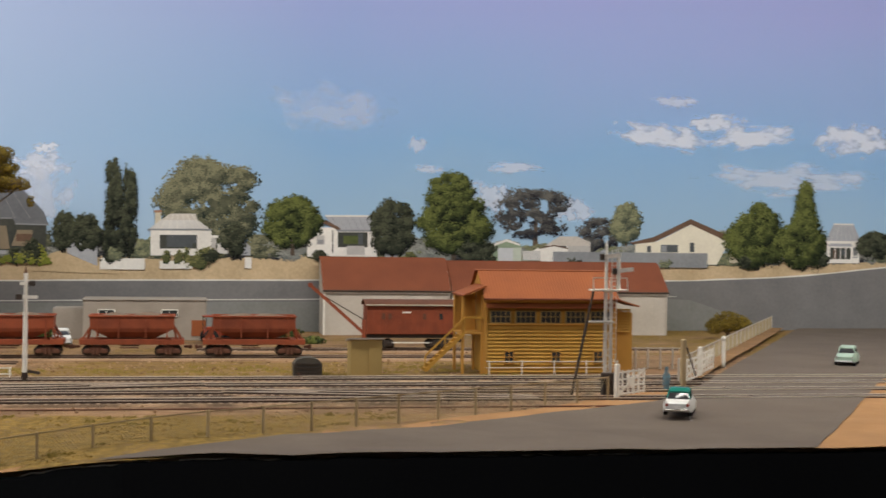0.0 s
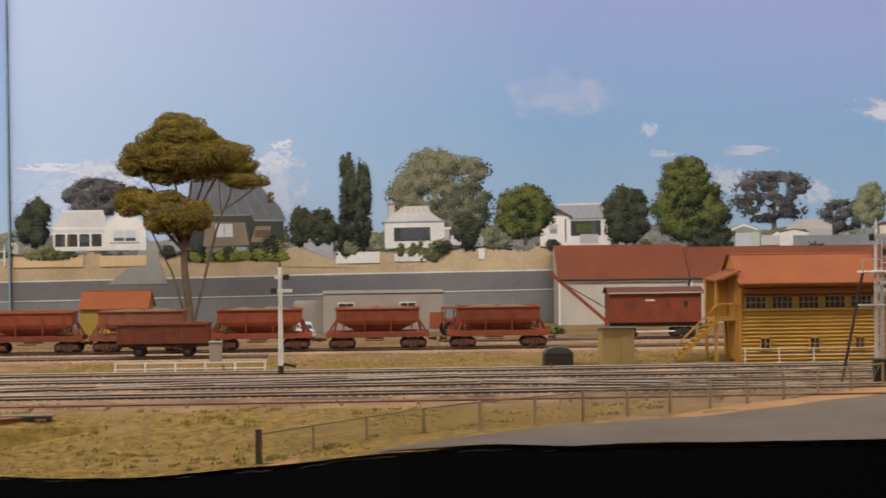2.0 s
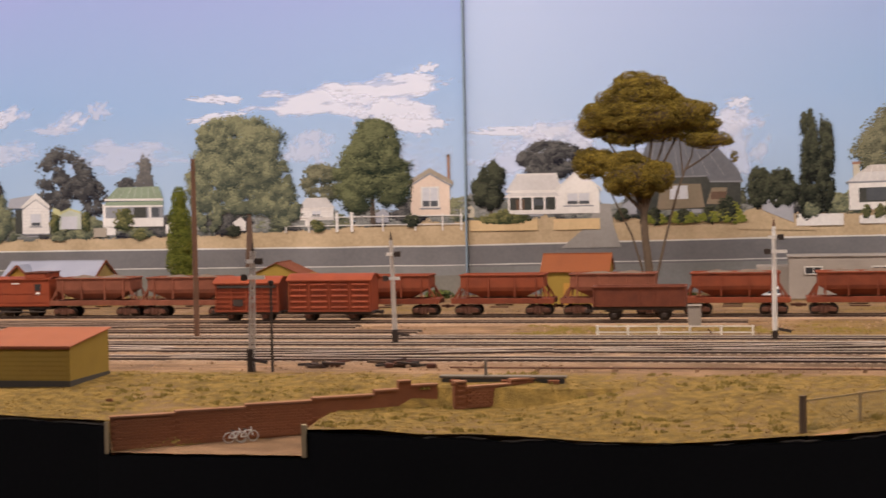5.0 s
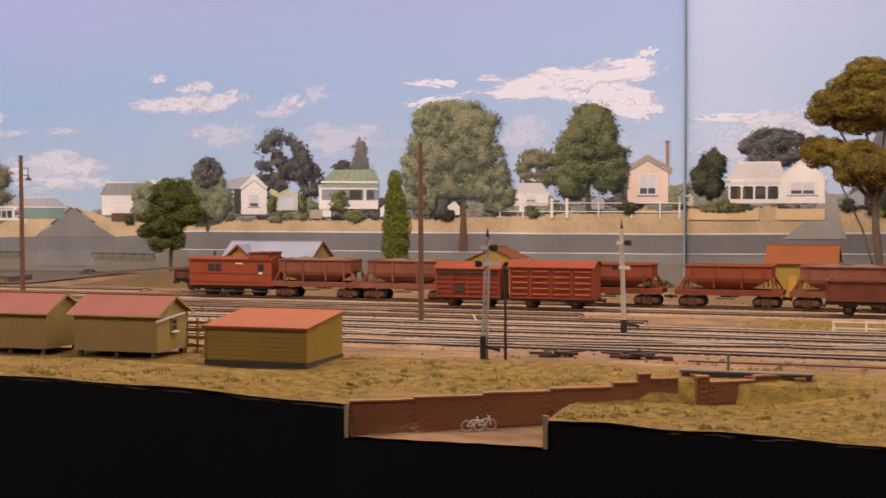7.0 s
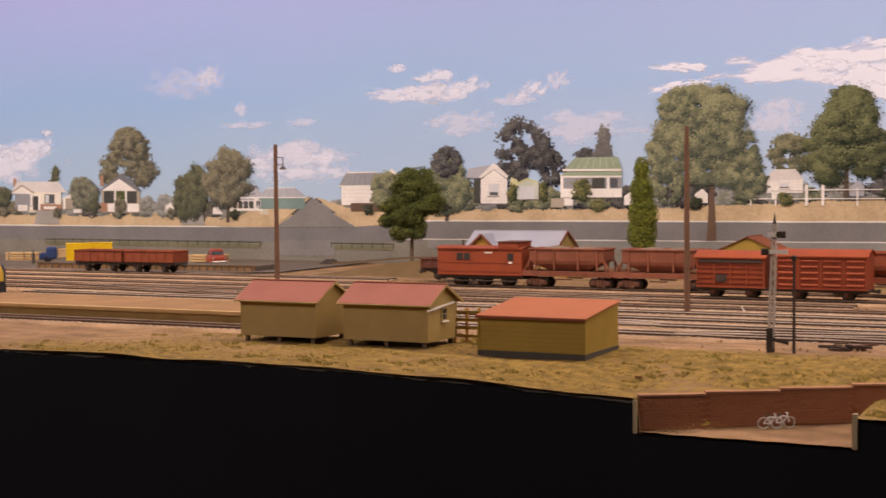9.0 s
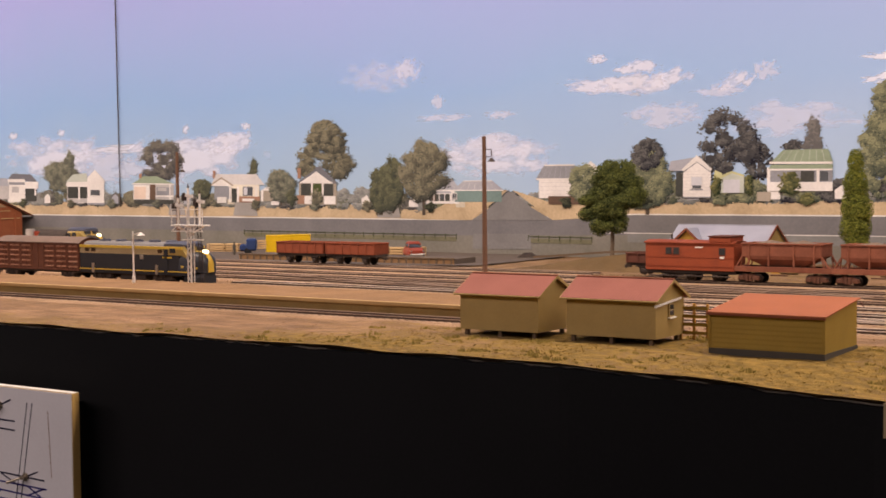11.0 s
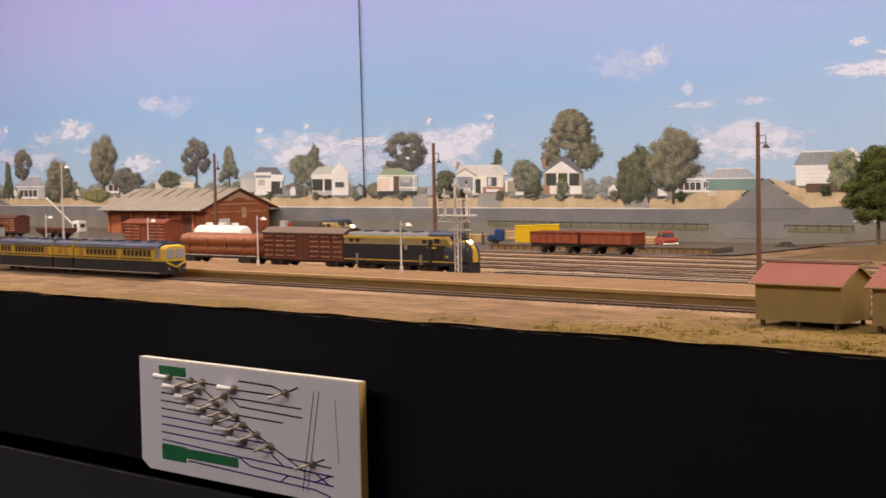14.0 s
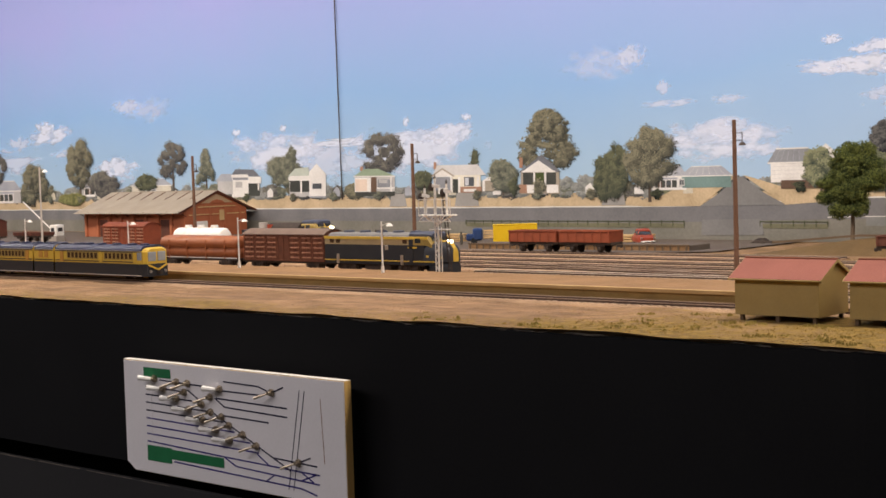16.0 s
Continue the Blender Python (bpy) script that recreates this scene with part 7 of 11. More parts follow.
hopper_wagon(-0.0260, 1.058, "oxide", 3)
hopper_wagon(0.0590, 1.058, "oxide", 4)
hopper_wagon(-0.1085, 1.058, "oxide", 5)
hopper_wagon(-0.1905, 1.058, "oxide_dusty", 6)
hopper_wagon(-0.2670, 1.058, "oxide", 7, load=False)
hopper_wagon(-0.3480, 1.058, "oxide", 8, load=False)
hopper_wagon(-0.5000, 1.058, "oxide_dusty", 9)
hopper_wagon(-0.5720, 1.058, "oxide_dusty", 10)


def arch_roof(half, w, z, rise, over=1.2, n=9, thick=0.7):
    """A curved roof sheet along x."""
    pts = [(-w - over + (2 * (w + over)) * i / n, z + rise * (1 - (2 * i / n - 1) ** 2)) for i in range(n + 1)]
    o = pts + [(p[0], p[1] - thick) for p in reversed(pts)]
    return Build().prism(o, "x", -half - over, half + over)


def end_fill(b, half, w, z, rise, n=9):
    pts = [(-w + 2 * w * i / n, z + rise * (1 - (2 * i / n - 1) ** 2) - 0.4) for i in range(n + 1)]
    for s in (-1, 1):
        b.prism([(-w, z - 0.5)] + pts + [(w, z - 0.5)], "x", s * half - 0.4, s * half + 0.4)
    return b


def louvre_van(x, y, length, body_mm, label, roof_mm=None, louvres=True, z0=9.5, z1=31.0, w=10.8, bogies=False, group="goods vans in the yard", turn=0.0, panels=4, name="goods_van"):
    t = thing(name, label, "wagon", x, y, 0, turn, group)
    h = length / 2
    b = Build().box(0, 0, z0, length, 2 * w, z1 - z0, 0.35)
    end_fill(b, h - 0.5, w, z1, 4.0)
    part("body", b, body_mm, t)
    part("roof", arch_roof(h, w, z1, 4.2), roof_mm or body_mm, t, smooth=True)
    fr = Build()
    fr.box(0, 0, z0 - 1.8, length + 1.5, 2 * w - 2, 2.0, 0.3)
    part("underframe", fr, "under", t)
    ribs(t, "stanchion", [-h + 0.8 + (length - 1.6) * i / (2 * panels) for i in range(2 * panels + 1)], w + 0.1, z0 + 0.2, z1 - 0.3, body_mm, 0.9, 0.5)
    if louvres:
        for k in range(panels):
            x0 = -h + length * (k + 0.14) / panels
            x1 = -h + length * (k + 0.86) / panels
            if k == panels // 2 and panels % 2:
                continue
            for s in (-1, 1):
                lv = Build()
                for i in range(5):
                    zz = z0 + 3.0 + (z1 - z0 - 6) * i / 4.0
                    lv.prism([(s * (w - 0.1), zz - 0.9), (s * (w + 1.0), zz - 0.6), (s * (w + 1.0), zz), (s * (w - 0.1), zz + 0.9)], "x", x0, x1)
                part("louvre_panel", lv, body_mm if body_mm == "van_bright" else "louvre_edge", t)
    rail = Build()
    for s in (-1, 1):
        rail.box(0, s * (w + 0.35), z1 - 1.3, length, 0.8, 0.9)
        rail.box(0, s * (w + 0.35), z0, length, 0.8, 1.1)
    part("side_sill", rail, body_mm, t)
    if bogies:
        bogie(t, -h + 15, mm="under")
        bogie(t, h - 15, mm="under")
    else:
        axle_guards(t, (-length * 0.27, length * 0.27), "rust")
    couplers(t, h + 0.7)
    return t


louvre_van(-0.3775, 1.012, 58, "van_bright", "bright rust-red four-wheel louvre van with a curved roof")
va = louvre_van(-0.4365, 1.012, 46, "van_bright", "orange-red four-wheel cattle van with slatted top", louvres=False, z1=29.5, panels=2)
# Solid black strips stand in for the shade in the open slat.
sl = Build()
for s in (-1, 1):
    sl.box(0, s * 11.3, 26.0, 42, 0.9, 1.7)
part("ventilation_gap", sl, "under", va, "dark strip standing in for the shaded open slat under the roof")
sl = Build()
for zz in (12.5, 15.8, 19.1, 22.4):
    for s in (-1, 1):
        sl.box(0, s * 10.95, zz, 45, 0.7, 0.5)
part("side_planks", sl, "van_bright", va)
plate_b = Build().box(-6, -11.5, 13.5, 7, 0.5, 4.5)
part("number_plate_board", plate_b, "under", va, "small black destination board")


def open_wagon(x, y, length, body_mm, label, z1=24.5, turn=0.0, load=False, group="open wagons in the yard"):
    t = thing("open_wagon", label, "wagon", x, y, 0, turn, group)
    h, w, z0 = length / 2, 10.6, 12.0
    for s in (-1, 1):
        part("side_wall", Build().box(0, s * (w - 0.5), z0, length, 1.0, z1 - z0, 0.2), body_mm, t)
        part("end_wall", Build().box(s * (h - 0.6), 0, z0 + 0.1, 1.0, 2 * w - 2.1, z1 - z0, 0.2), body_mm, t)
    part("floor", Build().box(0, 0, z0, length - 1, 2 * w - 1, 1.0), "rust", t)
    ribs(t, "stanchion", [-h + 0.8 + (length - 1.6) * i / 6 for i in range(7)], w + 0.1, z0, z1 - 0.4, body_mm, 1.0, 0.5)
    r = Build()
    for s in (-1, 1):
        r.box(0, s * w, z1 - 0.6, length + 0.6, 1.5, 1.0, 0.2)
        r.box(s * h, 0, z1 - 0.6, 1.5, 2 * w, 1.0, 0.2)
    part("top_rail", r, body_mm, t)
    part("underframe", Build().box(0, 0, z0 - 2.2, length + 1.5, 2 * w - 3, 2.2, 0.3), "under", t)
    axle_guards(t, (-length * 0.27, length * 0.27), "under")
    couplers(t, h + 0.7)
    return t


open_wagon(-0.1690, 1.012, 60, "oxide_brown", "dark brown four-wheel open wagon with rusty sides", 25.0)
open_wagon(-1.0505, 1.105, 55, "oxide", "rust-red four-wheel open wagon by the loading stage", 22.0)
open_wagon(-0.9925, 1.105, 55, "oxide", "rust-red four-wheel open wagon by the loading stage", 22.0)
open_wagon(-0.6890, 1.105, 58, "oxide_dark", "low brown-red open wagon beyond the guard's van", 19.5)
open_wagon(-1.5800, 0.862, 64, "oxide_dark", "rusty open wagon behind the railcar", 19.5)
open_wagon(-1.6500, 0.862, 64, "oxide_dark", "rusty open wagon behind the railcar", 19.5)
open_wagon(-1.875, 1.105, 62, "oxide_dark", "brown-red open wagon beside the goods crane", 15.5)


def brake_van(x, y):
    t = thing("guards_van", "orange-red guard's van with a raised lookout and black frame", "wagon", x, y)
    part("body", Build().box(0, 0, 10.5, 70, 21.5, 20.5, 0.35), "van_bright", t)
    part("roof", arch_roof(35, 10.8, 31.0, 1.6, 0.8), "van_bright", t, smooth=True)
    part("lookout", Build().box(24.5, 0, 31.0, 17, 23.0, 4.2, 0.5), "van_bright", t, "raised lookout cupola")
    part("lookout_roof", Build().box(24.5, 0, 35.2, 18.5, 24.0, 0.9, 0.35), "oxide_dark", t)
    for wx in (-16, -10, 26):
        part("window", Build().box(wx, -10.9, 22.5, 4.2, 0.5, 4.4), "glass", t)
        part("window_frame", Build().box(wx, -10.8, 21.9, 5.2, 0.4, 5.6), "oxide_dark", t)
    r = Build()
    for zz in (13.5, 20.0):
        for s in (-1, 1):
            r.box(0, s * 10.8, zz, 69, 0.45, 0.35)
    part("side_planks", r, "van_bright", t)
    part("lettering_bar", Build().box(8, -10.9, 27.2, 6, 0.35, 0.9), "white", t)
    part("notice", Build().box(26, -11.0, 19.6, 3.2, 0.35, 1.6), "white", t)
    part("underframe", Build().box(0, 0, 8.2, 72, 18, 2.3, 0.3), "under", t)
    part("footboard", Build().box(0, -10.5, 6.2, 64, 2.2, 0.7, 0.2), "under", t)
    part("chimney", Build().rod((-20, 3, 32), (-20, 3, 36.5), 0.8), "under", t)
    axle_guards(t, (-20, 0, 20))
    couplers(t, 36)


brake_van(-0.6425, 1.058)


def passenger_van(x, y):
    t = thing("workmens_van", "dull red van with an arched grey-brown roof before the goods shed", "wagon", x, y)
    part("body", Build().box(0, 0, 14.0, 70, 21, 22.5, 0.35), "oxide", t)
    part("roof", arch_roof(35, 10.5, 36.5, 4.2, 1.6), "rust", t, "weathered brown roof", smooth=True)
    part("roof_edge", Build().box(0, -11.6, 35.8, 72, 1.4, 1.2, 0.3), "roof_grey", t)
    for wx in (-22, -17, 10, 23):
        part("window", Build().box(wx, -10.7, 25.5, 2.6, 0.5, 4.6), "glass" if wx == 23 else "rust", t)
    part("lettering_bar", Build().box(-4, -10.75, 30.4, 7, 0.4, 1.2), "white", t)
    for i in range(15):
        part("cover_strip", Build().box(-34.5 + 69 * i / 14, -10.6, 14.5, 0.35, 0.35, 21), "oxide", t)
    part("underframe", Build().box(0, 0, 11.2, 71, 18, 2.8, 0.3), "under", t)
    part("truss_rod", Build().beam((-16, -9, 7.5), (16, -9, 7.5), 0.8, 0.9), "white", t)
    bogie(t, -22, mm="under")
    bogie(t, 22, mm="under")
    couplers(t, 35.5)


passenger_van(0.1830, 1.125)

# the goods train at the platform
louvre_van(-1.1190, 0.862, 97, "louvre", "brown bogie louvre van in the goods train", "roof_van", True, 9.5, 31.5, bogies=True, group="goods train at the platform", panels=7)


def long_tank(x, y):
    t = thing("tank_wagon", "long orange-brown tank wagon with a bulging seam", "wagon", x, y, group="goods train at the platform")
    for name, z, r, mm in (("upper_barrel", 22.5, 6.6, "tank"), ("lower_barrel", 14.8, 6.6, "tank")):
        b = Build()
        rings = []
        for sx, k in ((-53, 0.55), (-51.5, 0.9), (-50, 1.0), (50, 1.0), (51.5, 0.9), (53, 0.55)):
            rings.append([(sx, 9.6 * k * math.cos(a), z + r * k * math.sin(a)) for a in (2 * math.pi * i / 18 for i in range(18))])
        b.loft(rings)
        part(name, b, mm, t, smooth=True)
    for sx in (-38, -13, 13, 38):
        part("strap", Build().box(sx, 0, 9.5, 0.8, 19.6, 16), "tank", t)
    part("underframe", Build().box(0, 0, 8.0, 107, 17, 2.2, 0.3), "under", t)
    part("frame_line", Build().beam((-53, -8.9, 10.4), (53, -8.9, 10.4), 0.5, 0.7), "white", t, "thin white line along the frame")
    bogie(t, -38, mm="under")
    bogie(t, 38, mm="under")
    couplers(t, 53.5)


long_tank(-1.2330, 0.862)


def white_tank(x, y):
    t = thing("tank_wagon", "white tank wagon with three filler domes", "wagon", x, y, group="wagons behind the goods train")
    b = Build()
    rings = [[(sx, 9 * k * math.cos(a), 21.0 + 9 * k * math.sin(a)) for a in (2 * math.pi * i / 18 for i in range(18))] for sx, k in ((-38, 0.4), (-36.5, 0.85), (-34, 1.0), (34, 1.0), (36.5, 0.85), (38, 0.4))]
    part("tank", b.loft(rings), "white", t, smooth=True)
    part("handrail", Build().beam((-34, -8.9, 22.5), (34, -8.9, 22.5), 0.5, 0.9), "under", t, "dark handrail along the barrel")
    for dx in (-20, 0, 20):
        part("dome", Build().rod((dx, 0, 28), (dx, 0, 32.5), 4.2, 3.6, 12), "white", t, smooth=True)
    part("underframe", Build().box(0, 0, 9.0, 78, 17, 2.4, 0.3), "under", t)
    bogie(t, -26, mm="under")
    bogie(t, 26, mm="under")


white_tank(-1.3740, 0.974)
louvre_van(-1.5410, 1.012, 74, "oxide", "dark red louvre van before the goods shed", None, True, 9.5, 29.5, bogies=True, group="wagons behind the goods train", panels=5)
louvre_van(-1.9870, 1.105, 64, "oxide_dark", "dark red goods van in the far yard", None, True, 9.5, 28.5, group="wagons in the far yard")
louvre_van(-2.0620, 1.105, 78, "oxide_dark", "dark red goods van in the far yard", None, True, 9.5, 27.0, group="wagons in the far yard")


def diesel(x, y, label, hood=False, group="diesel locomotives"):
    """A bulldog-nosed diesel: blue flanks, yellow upper band and nose, slate roof."""
    t = thing("diesel_locomotive", label, "locomotive", x, y, group=group)
    L0, L1 = -70.0, 37.0
    part("body", Build().prism([(-12, 9.0), (-12, 24.0), (12, 24.0), (12, 9.0)], "x", L0, L1), "loco_blue", t, "dark blue body side")
    if not hood:
        part("upper_body", Build().prism([(-12, 24.0), (-11.9, 26.0), (-10.9, 29.6), (10.9, 29.6), (11.9, 26.0), (12, 24.0)], "x", L0, L1), "loco_tan", t, "tan upper panel")
    if not hood:
        part("roof", Build().prism([(-10.4, 29.6), (-9.0, 31.8), (-6.0, 33.0), (6.0, 33.0), (9.0, 31.8), (10.4, 29.6)], "x", L0 + 2, L1 + 2), "loco_roof", t, "worn grey roof")
    for s in (-1, 1):
        if not hood:
            part("yellow_band", Build().beam((L0, s * 11.6, 29.3), (L1 + 3, s * 11.6, 29.3), 1.4, 1.9), "loco_yellow", t)
        part("waist_line", Build().beam((L0, s * 12.2, 11.8), (L1 + 10, s * 12.0, 11.8), 0.5, 0.8), "loco_yellow", t)
    # cab and rounded nose
    ring = lambda xx, w, zt, zb: [(xx, -w, zb), (xx, -w, zb + (zt - zb) * 0.55), (xx, -w * 0.86, zb + (zt - zb) * 0.85), (xx, -w * 0.5, zt), (xx, w * 0.5, zt), (xx, w * 0.86, zb + (zt - zb) * 0.85), (xx, w, zb + (zt - zb) * 0.55), (xx, w, zb)]
    part("cab", Build().loft([ring(L1 - 16, 12.15, 33.2, 24.0), ring(L1, 12.15, 33.2, 24.0), ring(L1 + 3.0, 11.6, 32.2, 23.5), ring(L1 + 6.5, 11.0, 26.0, 22.0)]), "loco_olive", t, "dull yellow cab with slanted front windows")
    part("cab_roof", Build().loft([ring(L1 - 16, 11.3, 33.8, 30.6), ring(L1 + 1.0, 11.3, 33.8, 30.6), ring(L1 + 4.4, 9.0, 32.6, 30.4)]), "roof_dark", t, smooth=True)
    part("nose", Build().loft([ring(L1, 12.0, 26.5, 14), ring(L1 + 6, 11.6, 26.6, 13), ring(L1 + 13, 10.4, 26.2, 12), ring(L1 + 18, 8.2, 24.0, 11.5), ring(L1 + 20.5, 5.0, 20.5, 11)]), "loco_blue", t, "rounded dark blue bulldog nose", smooth=True)
    part("nose_panel", Build().loft([ring(L1 + 5, 3.4, 27.0, 14), ring(L1 + 13.2, 3.2, 26.8, 12.4), ring(L1 + 18.4, 3.0, 24.4, 12), ring(L1 + 21.0, 2.8, 20.8, 11.6)]), "loco_yellow", t, "yellow centre panel of the nose", smooth=True)
    part("nose_flank", Build().loft([ring(L1 - 0.5, 12.2, 23.5, 9), ring(L1 + 6, 11.8, 21.5, 9), ring(L1 + 12, 10.8, 18.5, 9)]), "loco_blue", t, smooth=True)
    part("pilot", Build().loft([ring(L1 + 4, 11.2, 11.5, 3.2), ring(L1 + 14, 10.2, 11.5, 3.2), ring(L1 + 19.5, 6.8, 11.2, 3.4)]), "loco_blue", t, "dark blue pilot")
    for s in (-1, 1):
        part("windscreen", Build().box(L1 + 4.3, s * 5.0, 26.6, 3.0, 7.4, 3.8, 0.4), "glass", t)
        part("cab_window", Build().box(L1 - 6.5, s * 11.9, 25.6, 6.0, 0.9, 3.6, 0.2), "glass", t)
        part("cab_door", Build().box(L1 - 13.5, s * 12.2, 10.5, 4.2, 0.5, 18, 0.2), "loco_blue", t)
        part("marker_panel", Build().box(-2, s * 12.15, 20.2, 3.4, 0.4, 3.4, 0.1), "steel", t)
        for hx in (-55, 14):
            part("side_ladder", Build().box(hx, s * 12.3, 9.0, 2.6, 0.6, 7.4), "steel", t)
        part("number_bar", Build().box(L1 - 12, s * 12.3, 21.6, 9, 0.3, 1.2), "loco_yellow", t)
        if not hood:
            part("grille", Build().box(-16, s * 11.75, 25.2, 62, 0.6, 3.0), "loco_tan", t)
            part("panel_frame", Build().box(-16, s * 11.7, 24.4, 100, 0.5, 0.6), "loco_yellow", t)
            for gx in (-62, -55, 17, 24):
                part("body_window", Build().box(gx, s * 11.85, 25.2, 4.6, 0.6, 2.8, 0.2), "glass_warm", t)
        part("nose_stripe", Build().loft([[(L1 + 2, s * 12.05, 15.0), (L1 + 2, s * 12.35, 15.0), (L1 + 2, s * 12.35, 16.6), (L1 + 2, s * 12.05, 16.6)], [(L1 + 16, s * 8.9, 14.0), (L1 + 16, s * 9.5, 14.0), (L1 + 16, s * 9.5, 15.4), (L1 + 16, s * 8.9, 15.4)]]), "loco_yellow", t)
    part("headlight", Build().rod((L1 + 13.5, 0, 26.6), (L1 + 17.4, 0, 26.4), 1.35, n=14), "lamp_glow", t, "lit round headlamp")
    for fx in (() if hood else (-54, -36, -18, 0, 18)):
        part("roof_fan", Build().rod((fx, 0, 32.9), (fx, 0, 34.4), 4.6, 4.2, 14), "roof_dark", t)
    if not hood:
        part("exhaust", Build().box(-20, 0, 33, 8, 4, 2.0, 0.4), "under", t)
    part("fuel_tank", Build().box(-15, 0, 3.8, 28, 19, 5.4, 1.0), "under", t)
    part("sill", Build().box(-16, 0, 8.0, 107, 20, 1.4), "under", t)
    bogie(t, -48, 17, "under")
    bogie(t, 18, 17, "under")
    return t


diesel(-0.9985, 0.862, "dark blue and yellow bulldog-nosed diesel locomotive heading the goods train")
diesel(-1.3270, 1.058, "second dark blue and yellow diesel locomotive with a low bonnet", hood=True)


def railcar(x, y):
    """A three-part articulated railcar: two saloons with a short engine unit between."""
    t = thing("railcar", "blue and yellow articulated diesel railcar on the platform track", "railcar", x, y)
    w = 12.0

    def unit(x0, x1, front=0):
        ring = lambda xx, k, zt: [(xx, -w * k, 6.2), (xx, -w * k, 24.5), (xx, -w * k * 0.86, zt - 1.0), (xx, -w * k * 0.55, zt), (xx, w * k * 0.55, zt), (xx, w * k * 0.86, zt - 1.0), (xx, w * k, 24.5), (xx, w * k, 6.2)]
        low = lambda xx, k: [(xx, -w * k - 0.15, 5.6), (xx, -w * k - 0.15, 15.2), (xx, w * k + 0.15, 15.2), (xx, w * k + 0.15, 5.6)]
        a, b = (x0, x1)
        if front > 0:
            part("saloon_body", Build().loft([ring(a, 1, 28.0), ring(b - 9, 1, 28.0), ring(b - 2.5, 0.93, 27.6), ring(b, 0.78, 26.6)]), "loco_yellow", t, "yellow upper body")
            part("lower_body", Build().loft([low(a, 1), low(b - 9, 1), low(b - 2.5, 0.93), low(b + 0.6, 0.79)]), "loco_blue", t, "dark blue lower body")
        elif front < 0:
            part("saloon_body", Build().loft([ring(a, 0.78, 26.6), ring(a + 2.5, 0.93, 27.6), ring(a + 9, 1, 28.0), ring(b, 1, 28.0)]), "loco_yellow", t, "yellow upper body")
            part("lower_body", Build().loft([low(a - 0.6, 0.79), low(a + 2.5, 0.93), low(a + 9, 1), low(b, 1)]), "loco_blue", t, "dark blue lower body")
        else:
            part("engine_body", Build().loft([ring(a, 1, 28.6), ring(b, 1, 28.6)]), "loco_yellow", t, "yellow engine unit")
            part("lower_body", Build().loft([low(a, 1), low(b, 1)]), "loco_blue", t)
        part("roof", Build().prism([(-11.9, 25.2), (-11.2, 26.8), (-9.6, 28.3), (-6.6, 29.0), (6.6, 29.0), (9.6, 28.3), (11.2, 26.8), (11.9, 25.2)], "x", a + (3 if front < 0 else 0.5), b - (4 if front > 0 else 0.5)), "roof_navy", t, "slate-blue roof")
        for s in (-1, 1):
            # Highlight on the roof edge, put in as a pale blue-grey bar.
            part("roof_edge_highlight", Build().beam((a + 2, s * 12.0, 25.3), (b - (5 if front > 0 else 1), s * 12.0, 25.3), 0.5, 0.5), "roof_blue", t, "pale bar painted as a highlight along the roof edge")
            for zz, thick, mm in ((15.7, 0.55, "loco_yellow"), (16.7, 0.8, "loco_blue"), (24.4, 0.6, "loco_blue")):
                part("lining", Build().beam((a + 1, s * (w + 0.2), zz), (b - (9 if front > 0 else 1), s * (w + 0.2), zz), 0.3, thick), mm, t)

    unit(-129, -42, -1)
    unit(-40, -12, 0)
    unit(-10, 108, 1)
    for x0, n, step in ((-118, 3, 5.4), (-96, 9, 5.0), (10, 8, 5.2), (60, 7, 5.2)):
        for s in (-1, 1):
            for i in range(n):
                part("window", Build().box(x0 + i * step, s * (w + 0.15), 19.0, 3.4, 0.5, 4.2, 0.2), "glass_warm", t)
            part("window_frame", Build().box(x0 + (n - 1) * step / 2, s * (w + 0.02), 18.1, n * step + 0.8, 0.4, 6.2, 0.1), "loco_olive", t)
    for wx in (-30, -22):
        part("engine_louvre", Build().box(wx, -w - 0.2, 18.4, 5, 0.5, 5.6), "box_trim", t)
    for dx in (-50, 0, 53, 97):
        part("door", Build().box(dx, -w - 0.2, 15.9, 4.6, 0.45, 8.2, 0.15), "box_trim" if dx in (-50, 0) else "loco_yellow", t)
    for s in (-1, 1):
        part("front_window", Build().box(108.1, s * 4.5, 17.2, 0.9, 7.4, 7.2, 0.3), "glass_pale", t, "large pale front window")
        part("side_window", Build().box(101.6, s * 11.3, 18.0, 5.4, 1.4, 6.2, 0.3), "glass_pale", t)
        part("chevron", Build().beam((108.9, s * 8.8, 14.6), (109.6, 0, 10.6), 0.9, 1.2), "loco_yellow", t)
        part("lamp", Build().rod((108.8, s * 7, 9.5), (109.8, s * 7, 9.5), 1.1, n=10), "steel", t)
    for rx in (-110, -88, -70, -52, -34, -24, -16, 8, 20, 38, 58, 78, 94):
        part("roof_vent", Build().box(rx, 0, 28.8, 5.0 if rx % 4 else 8.0, 6.5, 1.5, 0.5), "roof_navy", t)
    for rx in (-41, -11):
        part("bellows", Build().box(rx, 0, 6.5, 2.2, 21, 21, 0.3), "under", t, "black concertina gangway")
    part("skirt_line", Build().beam((-128, -12.3, 6.4), (104, -12.3, 6.4), 0.5, 0.6), "iron_wall", t)
    for bx in (-108, -26, 86):
        bogie(t, bx, 13, "under")
    couplers(t, 108)


railcar(-1.2390, 0.732)

# ---------------------------------------------------------------- buildings


